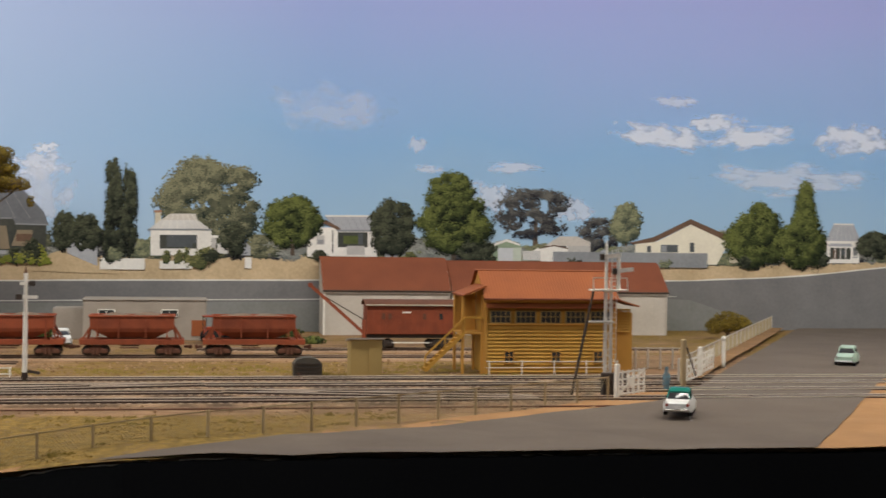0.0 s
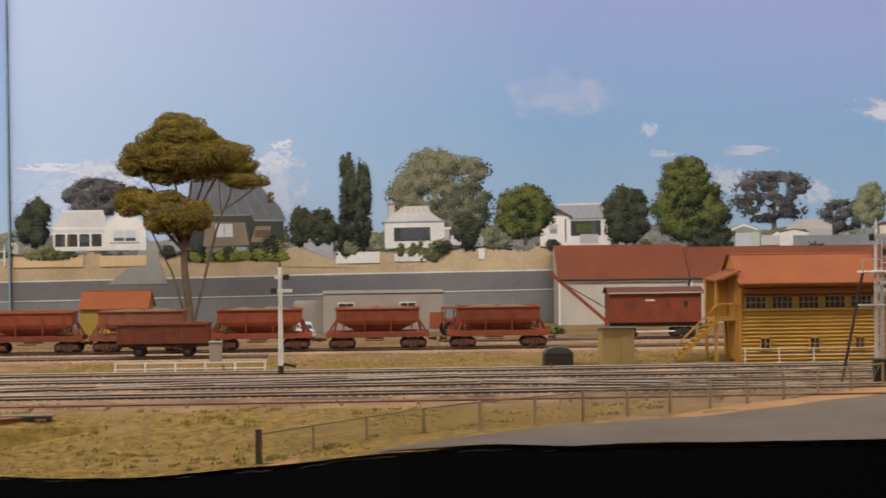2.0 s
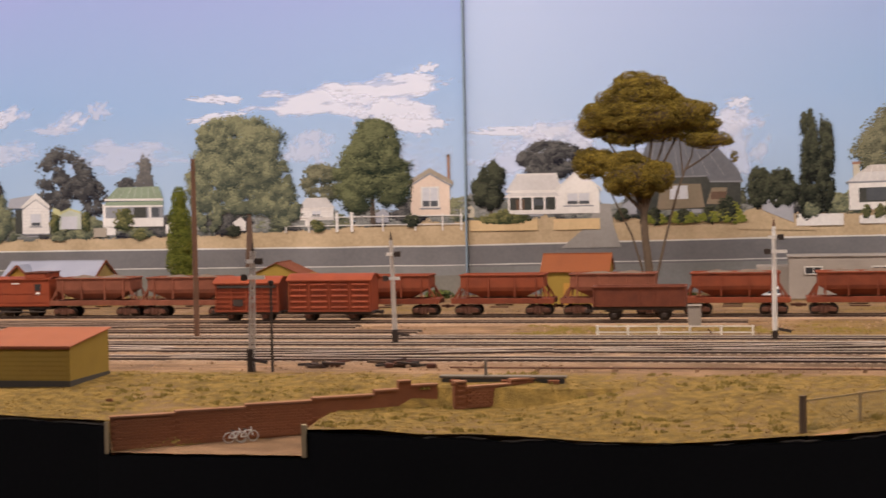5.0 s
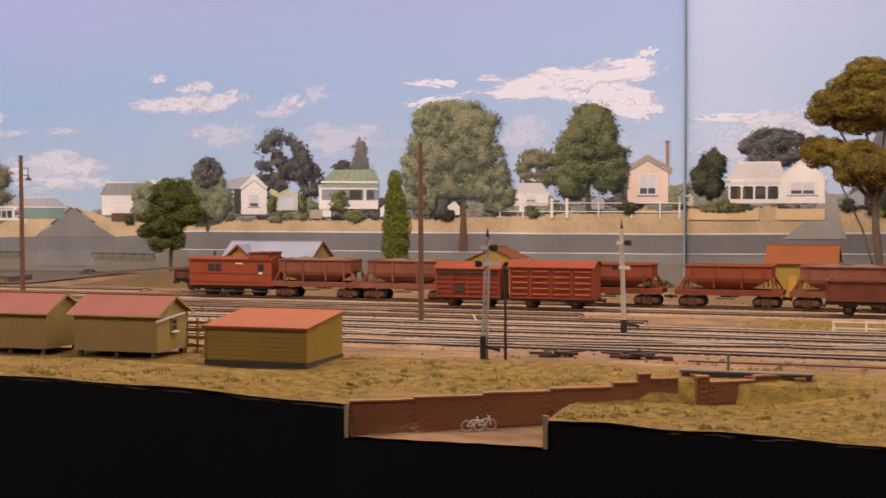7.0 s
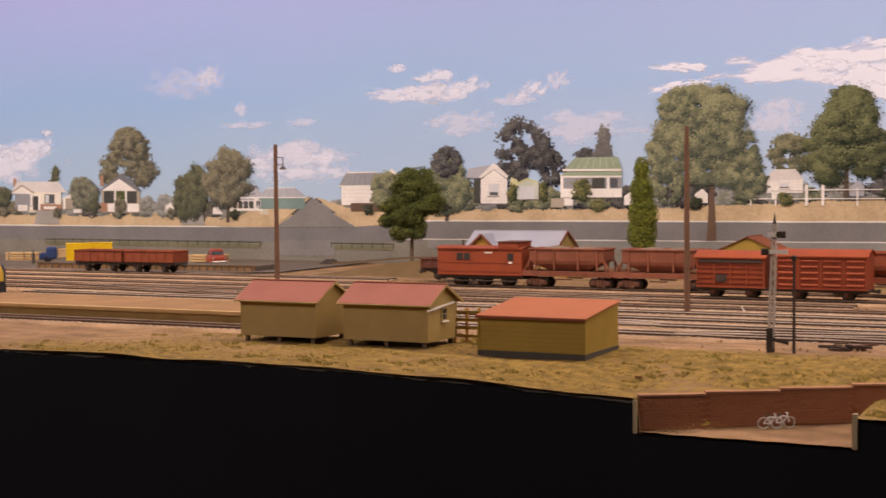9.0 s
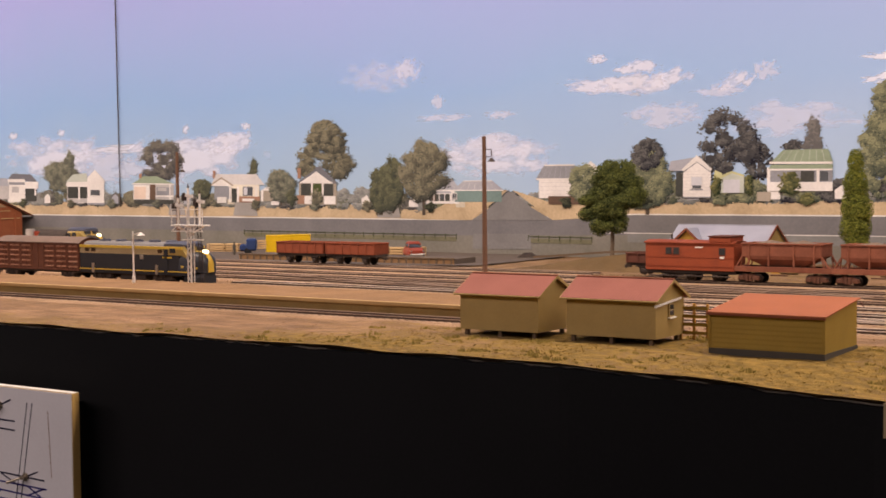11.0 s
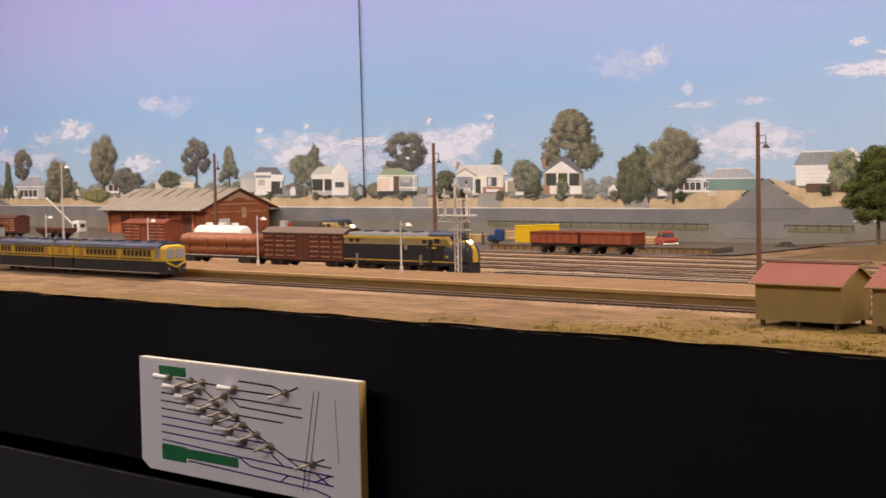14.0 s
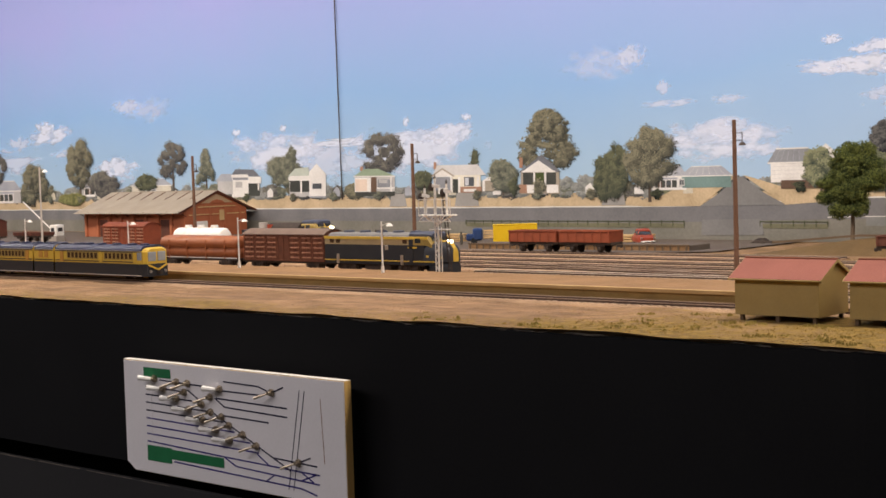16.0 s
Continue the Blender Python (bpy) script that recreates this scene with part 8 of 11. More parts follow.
def corrugated(b, x0, x1, pts, pitch=1.6, amp=0.28):
    """A corrugated roof sheet: a profile of (y, z) carried along x, with ribs running down the slope."""
    n = max(4, int((x1 - x0) / (pitch / 2)))
    rings = []
    for i in range(n + 1):
        x = x0 + (x1 - x0) * i / n
        d = amp if i % 2 else 0.0
        rings.append([(x, y, z + d) for y, z in pts] + [(x, y, z - 0.5) for y, z in reversed(pts)])
    return b.loft(rings)


def goods_store(x0, x1, y0, y1, ridge, label):
    """A low-relief corrugated-iron store against the backdrop: pale wall, rust-red roof curving up to the ridge."""
    cx, cy = (x0 + x1) / 2, (y0 + y1) / 2
    t = thing("goods_store", label, "shed", cx, cy)
    L, D = (x1 - x0) * 1000, (y1 - y0) * 1000
    part("wall", Build().box(0, 0, -1, L, D, 40), "iron_wall", t, "pale galvanised wall")
    rb = Build()
    for i in range(int(L / 4) + 1):
        rb.box(-L / 2 + i * 4, -D / 2 - 0.1, 0, 0.7, 0.4, 38)
    part("wall_ribs", rb, "iron_wall", t)
    pts = []
    for i in range(11):
        f = i / 10
        pts.append((-D / 2 - 2.0 + f * (D - 5.0), 40.0 + (ridge - 40.0) * (1.12 * f - 0.12 * f * f * f)))
    pts += [(D / 2 - 1.5, ridge - 1.4), (D / 2 - 0.4, ridge - 4.0)]
    part("roof", corrugated(Build(), -L / 2 - 0.8, L / 2 + 0.8, pts, 2.4, 0.14), "roof_red", t, "rust-red roof of ribbed iron")
    for s in (-1, 1):
        part("gable", Build().prism([(-D / 2, 39.0)] + [(y, z - 0.5) for y, z in pts[1:]] + [(D / 2 - 0.4, 39.0)], "x", s * L / 2 - 0.4, s * L / 2 + 0.4), "iron_wall", t)
    part("ridge_cap", Build().rod((-L / 2 - 1, D / 2 - 2.6, ridge), (L / 2 + 1, D / 2 - 2.6, ridge), 0.8, n=8), "roof_red", t)
    part("eave_board", Build().box(0, -D / 2 - 1.2, 37.2, L + 1, 0.9, 1.6), "white", t, "white eaves board")
    part("gutter", Build().rod((-L / 2 - 1, -D / 2 - 2.6, 39.6), (L / 2 + 1, -D / 2 - 2.6, 39.6), 0.85, n=8), "under", t)
    part("corner_board", Build().box(-L / 2 + 0.6, -D / 2 - 0.5, 0, 1.6, 1.0, 39), "white", t)
    part("downpipe", Build().rod((L / 2 - 1, -D / 2 - 0.9, 0), (L / 2 - 1, -D / 2 - 0.9, 39), 0.5), "iron_wall", t)
    return t


goods_store(0.1345, 0.2495, 1.308, 1.344, 69.0, "galvanised goods store with a rust-red roof against the backdrop")
goods_store(0.2525, 0.457, 1.310, 1.350, 66.5, "longer galvanised goods store with a rust-red roof against the backdrop")


def window(parent, x, y, z, w, h, cols=2, rows=2, face=-1, mm="white"):
    """A sash window set in a wall that faces -y: glass, frame and glazing bars."""
    p = part("window", Build().box(x, y + face * 0.15, z, w, 0.5, h), "glass", parent)
    f = Build()
    for s in (-1, 1):
        f.box(x + s * w / 2, y + face * 0.35, z - 0.4, 0.7, 0.9, h + 0.8)
        f.box(x, y + face * 0.35, z + (h if s > 0 else 0) - 0.35, w + 0.7, 0.9, 0.7)
    for i in range(1, cols):
        f.box(x - w / 2 + w * i / cols, y + face * 0.35, z, 0.4, 0.7, h)
    for i in range(1, rows):
        f.box(x, y + face * 0.35, z + h * i / rows, w, 0.7, 0.4)
    part("window_frame", f, mm, p)
    return p


def signal_box():
    t = thing("signal_box", "yellow weatherboard signal box with an orange roof and outside stair", "building", 0.2480, 0.966)
    W, D = 88, 46
    core = Build().box(0, 0, 0, W - 1, D - 1, 47)
    part("wall", core, "box_yellow", t)
    for i in range(13):
        z = 1.0 + i * 2.4
        if z > 31:
            break
        bo = Build()
        bo.prism([(-D / 2 - 0.9, z), (-D / 2 - 0.9, z + 0.5), (-D / 2, z + 2.4), (-D / 2, z)], "x", -W / 2, W / 2)
        part("weatherboard", bo, "box_yellow", t)
        bo = Build().prism([(W / 2, z), (W / 2 + 0.9, z), (W / 2 + 0.9, z + 0.5), (W / 2, z + 2.4)], "y", -D / 2, D / 2)
        part("weatherboard", bo, "box_yellow", t)
    for s in (-1, 1):
        part("corner_board", Build().box(s * W / 2, -D / 2, 0, 2.2, 2.2, 47, 0.2), "box_trim", t)
    # band of upper windows
    part("sill", Build().box(0, -D / 2 - 0.8, 32.4, W, 2.0, 1.0), "box_trim", t)
    for i in range(5):
        window(t, -34 + 17.0 * i, -D / 2 - 0.4, 33.6, 13.5, 8.0, 4, 2, -1, "cream")
    for x in (-28, 4, 33):
        window(t, x, -D / 2 - 0.6, 7.0, 6.2, 8.0, 2, 2, -1, "box_trim")
    # roof: main gable along x with a lower awning strip in front
    rp = [(-D / 2 - 5, 50.0), (-5, 67.5), (5, 67.5), (D / 2 + 5, 50.0)]
    part("roof", corrugated(Build(), -46, 46, rp, 2.0, 0.15), "terracotta", t, "orange roof")
    part("gable", Build().prism([(-D / 2, 46), (-D / 2 - 3, 49.5), (-5, 66.5), (5, 66.5), (D / 2 + 3, 49.5), (D / 2, 46)], "x", -44, 44), "box_trim", t)
    part("ridge", Build().box(0, 0, 67.4, 93, 10.6, 0.9, 0.3), "terracotta", t)
    part("gutter", Build().box(0, -D / 2 - 5.6, 49.0, 93, 1.4, 1.3, 0.3), "roof_red", t)
    part("awning", Build().prism([(-D / 2 - 4.5, 43.5), (-D / 2 - 4.5, 44.2), (-D / 2, 47.2), (-D / 2, 46.4)], "x", -44, 44), "terracotta", t)
    # stair side with landing and porch
    part("porch_roof", Build().prism([(-60, 51.0), (-60, 52.0), (-44, 58.5), (-44, 57.0)], "y", -D / 2 - 2, 12), "terracotta", t)
    part("porch_wall", Build().box(-52, 6, 26, 14, 1.0, 25), "box_trim", t)
    part("landing", Build().box(-52, -8, 26.0, 16, 30, 1.2, 0.2), "box_trim", t)
    for x in (-59, -46):
        for y in (-22, 6):
            part("porch_post", Build().box(x, y, 0, 1.8, 1.8, 52, 0.2), "box_trim", t)
    st = Build()
    for s in (-23, -13):
        st.beam((-84, s, 2), (-58, s, 27), 0.9, 2.2)
    part("stair_string", st, "box_yellow", t)
    for i in range(9):
        f = (i + 0.5) / 9
        part("stair_tread", Build().box(-84 + 26 * f, -18, 2 + 25 * f, 3.4, 10, 0.6), "box_yellow", t)
    hr = Build()
    hr.beam((-84, -23.4, 12), (-58, -23.4, 37), 0.8, 1.1)
    hr.beam((-58, -23.4, 37), (-45, -23.4, 37), 0.8, 1.1)
    for f in (0.0, 0.5, 1.0):
        hr.beam((-84 + 26 * f, -23.4, 2 + 25 * f), (-84 + 26 * f, -23.4, 12 + 25 * f), 0.8, 0.8)
    part("handrail", hr, "box_yellow", t)
    # lean-to beyond
    part("annexe_wall", Build().box(53, 2, 0, 15, 26, 40), "box_trim", t)
    part("annexe_roof", Build().prism([(44, 50), (44, 51), (64, 45), (64, 44)], "y", -16, 18), "terracotta", t)
    lv = Build()
    for i in range(9):
        lv.prism([(-11.6, 27 + i * 1.8), (-11.0, 28.4 + i * 1.8), (-11.0, 27 + i * 1.8)], "x", 47, 59)
    part("annexe_louvre", lv, "box_yellow", t)
    part("base_rail", Build().beam((-44, -27.5, 8.5), (46, -27.5, 8.5), 0.4, 0.45), "white", t)
    part("base_rail", Build().beam((-44, -27.5, 4.5), (46, -27.5, 4.5), 0.4, 0.4), "white", t)
    for x in (-42, -20, 2, 24, 45):
        part("base_post", Build().box(x, -27.5, 0, 0.7, 0.7, 9.2), "white", t)


signal_box()

hut = thing("outhouse", "plain mustard-grey outhouse with a sloping roof by the line", "hut", 0.1230, 0.934)
part("wall", Build().prism([(-9, 0), (9, 0), (9, 22), (-9, 24)], "x", -10, 10), "cream", hut)
part("roof", Build().prism([(-10.6, 24.0), (-10.6, 25.0), (10.6, 22.6), (10.6, 21.6)], "x", -11.2, 11.2), "concrete", hut)
part("door", Build().box(5.5, -9.2, 0.5, 7, 0.5, 18), "cream", hut)
lk = thing("lamp_hut", "small dark rounded iron lamp hut", "hut", 0.0860, 0.932)
part("body", Build().prism([(-9, 0), (9, 0), (9, 8.5), (6.5, 11.0), (2.5, 12.2), (-2.5, 12.2), (-6.5, 11.0), (-9, 8.5)], "y", -6, 6), "plinth", lk)
for z in (2.5, 5.2, 7.9):
    part("rib", Build().box(0, -6.2, z, 16, 0.6, 0.8), "under", lk)


def hut_gabled(x, y, L, D, label, wall="cream", roof="roof_pink", glazed=True):
    """A small departmental hut on stumps, its ridge along x."""
    t = thing("platelayers_hut", label, "hut", x, y, 0.0, 0.0, "huts by the platform end")
    for px in (-L / 2 + 3, 0, L / 2 - 3):
        for py in (-D / 2 + 2, D / 2 - 2):
            part("stump", Build().box(px, py, -1.5, 1.8, 1.8, 4.8), "post_dark", t)
    e, r = 22.6, 30.8
    part("wall", Build().prism([(-D / 2, 3.0), (D / 2, 3.0), (D / 2, e), (0, r - 1.2), (-D / 2, e)], "x", -L / 2, L / 2), wall, t, "stone-coloured weatherboard wall")
    for i in range(8):
        z = 3.2 + i * 2.3
        part("weatherboard", Build().prism([(-D / 2 - 0.04, z), (-D / 2 - 0.04, z + 0.2), (-D / 2, z + 2.2), (-D / 2, z)], "x", -L / 2, L / 2), wall, t)
        part("weatherboard", Build().prism([(L / 2, z), (L / 2 + 0.06, z), (L / 2 + 0.06, z + 0.2), (L / 2, z + 2.2)], "y", -D / 2, D / 2), wall, t)
    for s in (-1, 1):
        pts = [(s * (D / 2 + 2.4), e - 1.2), (0, r)]
        part("roof_sheet", corrugated(Build(), -L / 2 - 2.4, L / 2 + 2.4, pts if s < 0 else pts[::-1], 1.5, 0.12), roof, t, "faded red corrugated roof")
    part("ridge_cap", Build().box(0, 0, r - 0.5, L + 5.0, 2.0, 0.8, 0.3), "roof_red", t)
    for sx in (-1, 1):
        bb = Build()
        for s in (-1, 1):
            bb.beam((sx * (L / 2 + 2.2), s * (D / 2 + 2.4), e - 1.9), (sx * (L / 2 + 2.2), 0, r - 0.8), 0.6, 1.3)
        part("bargeboard", bb, wall, t)
    if glazed:
        w = part("window", Build().box(L / 2 + 0.3, 0.5, 13.2, 0.7, 4.6, 5.4), "glass", t)
        f = Build()
        for s in (-1, 1):
            f.box(L / 2 + 0.5, 0.5 + s * 2.6, 12.7, 0.7, 0.6, 6.4)
            f.box(L / 2 + 0.5, 0.5, 12.6 + (5.9 if s > 0 else 0), 0.7, 5.8, 0.6)
        f.box(L / 2 + 0.5, 0.5, 15.7, 0.6, 4.6, 0.35)
        part("window_frame", f, "cream", w)
        part("sill", Build().box(L / 2 + 0.9, 0.5, 11.7, 1.6, 6.4, 0.9, 0.2), "white", w, "pale window sill")
        part("gable_bar", Build().beam((L / 2 + 0.9, -17.5, 18.6), (L / 2 + 0.9, 10.5, 21.0), 0.9, 0.9), "white", t, "thin pale bar sloping across the gable")
    part("gutter", Build().box(0, -D / 2 - 2.7, e - 2.1, L + 4.6, 0.8, 0.8, 0.2), wall, t)
    return t


hut_gabled(-0.5175, 0.7045, 48, 31, "stone-coloured gabled hut with a faded red roof and small window")
hut_gabled(-0.5795, 0.7025, 46, 31, "stone-coloured gabled hut with a faded red roof beside its twin", glazed=False)
skd = thing("skillion_shed", "mustard skillion shed with a salmon-red roof on a grey plinth", "shed", -0.4373, 0.7063)
part("plinth", Build().box(0, 0, -4.0, 54.6, 43.2, 5.5), "plinth", skd, "dark grey concrete plinth")
part("wall", Build().prism([(-21.2, 1.5), (21.2, 1.5), (21.2, 22.4), (-21.2, 17.8)], "x", -27, 27), "mustard", skd)
for i in range(7):
    z = 2.0 + 2.2 * i
    part("weatherboard", Build().prism([(-21.35, z), (-21.35, z + 0.25), (-21.15, z + 2.1), (-21.15, z)], "x", -27, 27), "mustard", skd)
part("roof", corrugated(Build(), -28.2, 28.2, [(-22.8, 18.0), (22.8, 23.2)], 1.8, 0.14), "roof_salmon", skd, "salmon-red sloping iron roof")
part("fascia_board", Build().box(0, -22.4, 16.6, 56, 0.7, 1.1), "roof_red", skd)
for s in (-27, 27):
    part("corner_board", Build().box(s, -21.2, 1.5, 1.0, 1.0, 15.8), "mustard", skd)
gate_y = thing("yard_gate", "yellow rail fence with a gate between the hut and the shed", "fence", -0.4880, 0.7200)
for x in (-7, 0, 7):
    part("fence_post", Build().box(x, 0, -1, 1.3, 1.3, 19, 0.2), "box_trim", gate_y)
for z in (3, 7, 11, 15):
    part("fence_rail", Build().box(0, -0.9, z, 15, 0.7, 1.5), "mustard", gate_y)


def yard_cabin(x, y, L, D, e, r, label, wall, roof, turn=0.0):
    t = thing("yard_cabin", label, "hut", x, y, 0.0, turn)
    part("wall", Build().prism([(-D / 2, 0), (D / 2, 0), (D / 2, e), (0, r - 0.8), (-D / 2, e)], "x", -L / 2, L / 2), wall, t)
    for s in (-1, 1):
        pts = [(s * (D / 2 + 2), e - 1.0), (0, r)]
        part("roof_sheet", corrugated(Build(), -L / 2 - 1.5, L / 2 + 1.5, pts if s < 0 else pts[::-1], 1.6, 0.12), roof, t)
    part("ridge_cap", Build().box(0, 0, r - 0.4, L + 3.2, 1.8, 0.8, 0.2), roof, t)
    part("door", Build().box(-L * 0.12, -D / 2 - 0.2, 0, 6, 0.5, min(17, e - 3)), "box_trim", t)
    window(t, L * 0.25, -D / 2, 9, 6, min(7, e - 11), 2, 2)
    return t


yard_cabin(-0.2335, 1.205, 52, 36, 27, 39.5, "mustard yard cabin with a bright orange roof under the tree", "mustard", "terracotta")
yard_cabin(-0.4780, 1.205, 36, 48, 25, 35.5, "mustard yard cabin with a gabled rust-red roof", "mustard", "roof_red", 90)
yh = yard_cabin(-0.6900, 1.225, 86, 46, 22, 37.5, "cream yard office with a blue-grey iron roof", "cream", "roof_blue")
part("cross_gable", Build().prism([(-34, 20), (-16, 20), (-16, 25), (-25, 33), (-34, 25)], "y", -25, -9), "box_yellow", yh)
for s in (-1, 1):
    part("cross_roof", Build().prism([(-25 + s * 12, 23.6), (-25 + s * 12, 24.6), (-25, 35.4), (-25, 34.2)][::s], "y", -27, -4), "roof_blue", yh)
    part("cross_bargeboard", Build().beam((-25 + s * 12, -27.2, 24.0), (-25, -27.2, 34.8), 0.8, 1.8), "roof_red", yh, "red-brown bargeboard")
    part("bargeboard", Build().beam((44.8, s * 25, 21.4), (44.8, 0, 37.2), 0.8, 1.8), "roof_red", yh, "red-brown bargeboard")
yard_cabin(-0.6300, 1.20, 24, 20, 15, 21.5, "small lean-to cabin with a grey roof", "cream", "roof_blue")

cb = thing("concrete_store", "long low concrete store with two small windows behind the hoppers", "building", -0.0205, 1.258)
part("wall", Build().box(0, 0, 0, 100, 46, 33.5, 0.6), "concrete", cb)
part("parapet", Build().box(0, 0, 33.2, 102, 48, 1.0, 0.3), "concrete", cb)
for x in (-31, 20):
    window(cb, x, -23.2, 20, 13, 5.6, 2, 1)
part("side_block", Build().box(-62, 6, 0, 26, 30, 26, 0.5), "concrete", cb)
part("orange_door", Build().box(44, -23.3, 4, 12, 0.6, 13), "terracotta", cb)


def brick_shed():
    """The big brick goods shed at the far end: piers, gable, overhanging grey roof."""
    t = thing("goods_shed", "large orange-brick goods shed with a weathered grey overhanging roof", "shed", -1.8700, 1.312)
    L, D, e, r = 226, 104, 38, 62
    part("wall", Build().prism([(-D / 2, 0), (D / 2, 0), (D / 2, e), (0, r - 1.5), (-D / 2, e)], "x", -L / 2, L / 2), "brick_wall", t)
    for i in range(9):
        part("pier", Build().box(-L / 2 + 3 + (L - 6) * i / 8, -D / 2 - 1.2, 0, 5, 2.6, e - 3, 0.3), "brick_wall", t)
    for i in (1, 4, 6):
        part("door", Build().box(-L / 2 + 17 + (L - 34) * i / 7, -D / 2 - 0.3, 0, 19, 0.8, 25), "oxide_dark", t)
    for s in (-1, 1):
        pts = [(s * (D / 2 + 15), e - 4.0), (0, r)]
        part("roof_sheet", corrugated(Build(), -L / 2 - 8, L / 2 + 3, pts if s < 0 else pts[::-1], 3.0, 0.3), "roof_grey", t)
    # Added strips stand for dark weathered streaks below the ridge.
    for i in range(8):
        part("roof_streak", Build().beam((-L / 2 + 14 + 27 * i, -4, r - 1.2), (-L / 2 + 14 + 27 * i, -26, r - 10.4), 1.2, 0.9), "rust", t)
    part("ridge_cap", Build().box(-2.5, 0, r - 0.6, L + 11.5, 3.4, 1.2, 0.4), "roof_grey", t)
    part("gable_panel", Build().prism([(-27, 45.5), (27, 45.5), (16, 50.6), (0, 57.6), (-16, 50.6)], "x", L / 2, L / 2 + 0.9), "render_tan", t, "pale rendered gable panel")
    part("gable_arch", Build().prism([(-13, 45.4), (13, 45.4), (9, 48.4), (0, 50.2), (-9, 48.4)], "x", L / 2 + 0.8, L / 2 + 1.3), "brick_wall", t, "brick arch under the gable panel")
    for z in (30, 40):
        part("string_course", Build().box(L / 2 + 0.6, 0, z, 1.2, 96 if z < 35 else 64, 1.2), "timber", t)
    for s in (-1, 1):
        part("bargeboard", Build().beam((L / 2 + 3, s * (D / 2 + 15), e - 4.6), (L / 2 + 3, 0, r - 1.0), 0.9, 2.2), "oxide_dark", t)
    part("gable_window", Build().box(L / 2 + 0.7, 8, 22, 0.8, 8, 14), "timber", t)
    part("gable_door", Build().box(L / 2 + 0.6, -26, 0, 0.8, 18, 22), "white", t)
    for y in (-40, -12, 14, 40):
        part("gable_pier", Build().box(L / 2 + 0.6, y, 0, 1.6, 3.6, 40 if abs(y) < 20 else 36), "brick_wall", t)
    br = Build()
    for i in range(10):
        x = -L / 2 + L * i / 9
        br.beam((x, -D / 2, e - 9), (x, -D / 2 - 13, e - 2.2), 0.8, 0.8)
    part("eave_brackets", br, "oxide_dark", t)


brick_shed()

stn = thing("loco_shelter", "open shelter with an orange tiled roof at the platform's far end", "shelter", -1.7900, 0.930)
part("roof_sheet", Build().prism([(-30, 24), (-30, 25.5), (6, 35), (6, 33.5)], "x", -42, 42), "terracotta", stn)
part("roof_sheet", Build().prism([(6, 33.5), (6, 35), (34, 25.5), (34, 24)], "x", -42, 42), "terracotta", stn)
part("wall", Build().box(0, 12, 0, 78, 30, 25), "glass_pale", stn)
for x in (-38, -12, 14, 38):
    part("post", Build().box(x, -26, 0, 1.8, 1.8, 25.5), "white", stn)

# ---------------------------------------------------------------- signals, poles, lamps


def semaphore(x, y, z, h, label, arms, mm="white", lattice=False, base_dark=10.0, brace=None, lean=0.0):
    """A signal mast with arms (height, side, length), finial, ladder."""
    t = thing("semaphore_signal", label, "signal", x, y, z, 0.0, "signals")
    top = (lean, 0, h)
    if lattice:
        b = Build()
        for sx in (-1, 1):
            for sy in (-1, 1):
                b.beam((sx * 1.3, sy * 1.3, 0), (lean + sx * 0.8, sy * 0.8, h), 0.5, 0.5)
        n = int(h / 4.5)
        for i in range(n):
            z0, z1 = h * i / n, h * (i + 1) / n
            s = 1 if i % 2 else -1
            for y0 in (-1.1, 1.1):
                b.beam((lean * z0 / h - s * 1.1, y0, z0), (lean * z1 / h + s * 1.1, y0, z1), 0.35, 0.35)
        part("mast", b, mm, t)
    else:
        part("mast", Build().rod((0, 0, 0), top, 1.5, 1.1, 10), mm, t)
    part("mast_base", Build().box(0, 0, -0.5, 3.4, 3.4, base_dark, 0.4), "under", t, "black lower mast")
    part("finial", Build().rod((lean, 0, h), (lean, 0, h + 5), 0.9, 0.1, 8), "under" if mm != "white" else "rust", t)
    for z1, side, ln in arms:
        xm = lean * z1 / h
        arm = part("arm", Build().beam((xm - side * 2, -2.4, z1), (xm + side * ln * 0.8, -2.4, z1), 0.6, 1.9), "white", t)
        part("spectacle", Build().rod((xm - side * 3, -2.9, z1), (xm - side * 3, -2.1, z1), 1.6, n=10), "under", arm)
        part("lamp", Build().box(xm - side * 4.4, -1.0, z1 - 1.6, 2.2, 2.2, 3.2, 0.3), "under", arm)
    part("weight_lever", Build().beam((1.5, -2.4, 6.5), (9, -2.4, 5.0), 1.2, 1.6), "under", t)
    return t


semaphore(-0.0840, 0.895, 0.001, 64, "white tubular semaphore signal with small arms on the verge", [(50, 1, 9), (58, -1, 4)], "white", False, 6)
semaphore(-0.2980, 0.868, 0.001, 60, "weathered grey-white semaphore signal between the tracks", [(38, 1, 6), (52, -1, 3)], "iron_wall", False, 9, lean=-1.5)
semaphore(-0.3390, 0.738, 0.0, 60, "weathered lattice semaphore signal beside the front track", [(47, 1, 9), (55, -1, 3)], "iron_wall", True, 12, lean=2.0)
rod = thing("detector_post", "thin dark iron post beside the signal", "post", -0.3280, 0.738)
part("post", Build().rod((0, 0, 0), (0, 0, 44), 0.8, 0.7), "under", rod)
part("cap", Build().box(0, 0, 43, 2.4, 2.4, 2.4, 0.4), "under", rod)


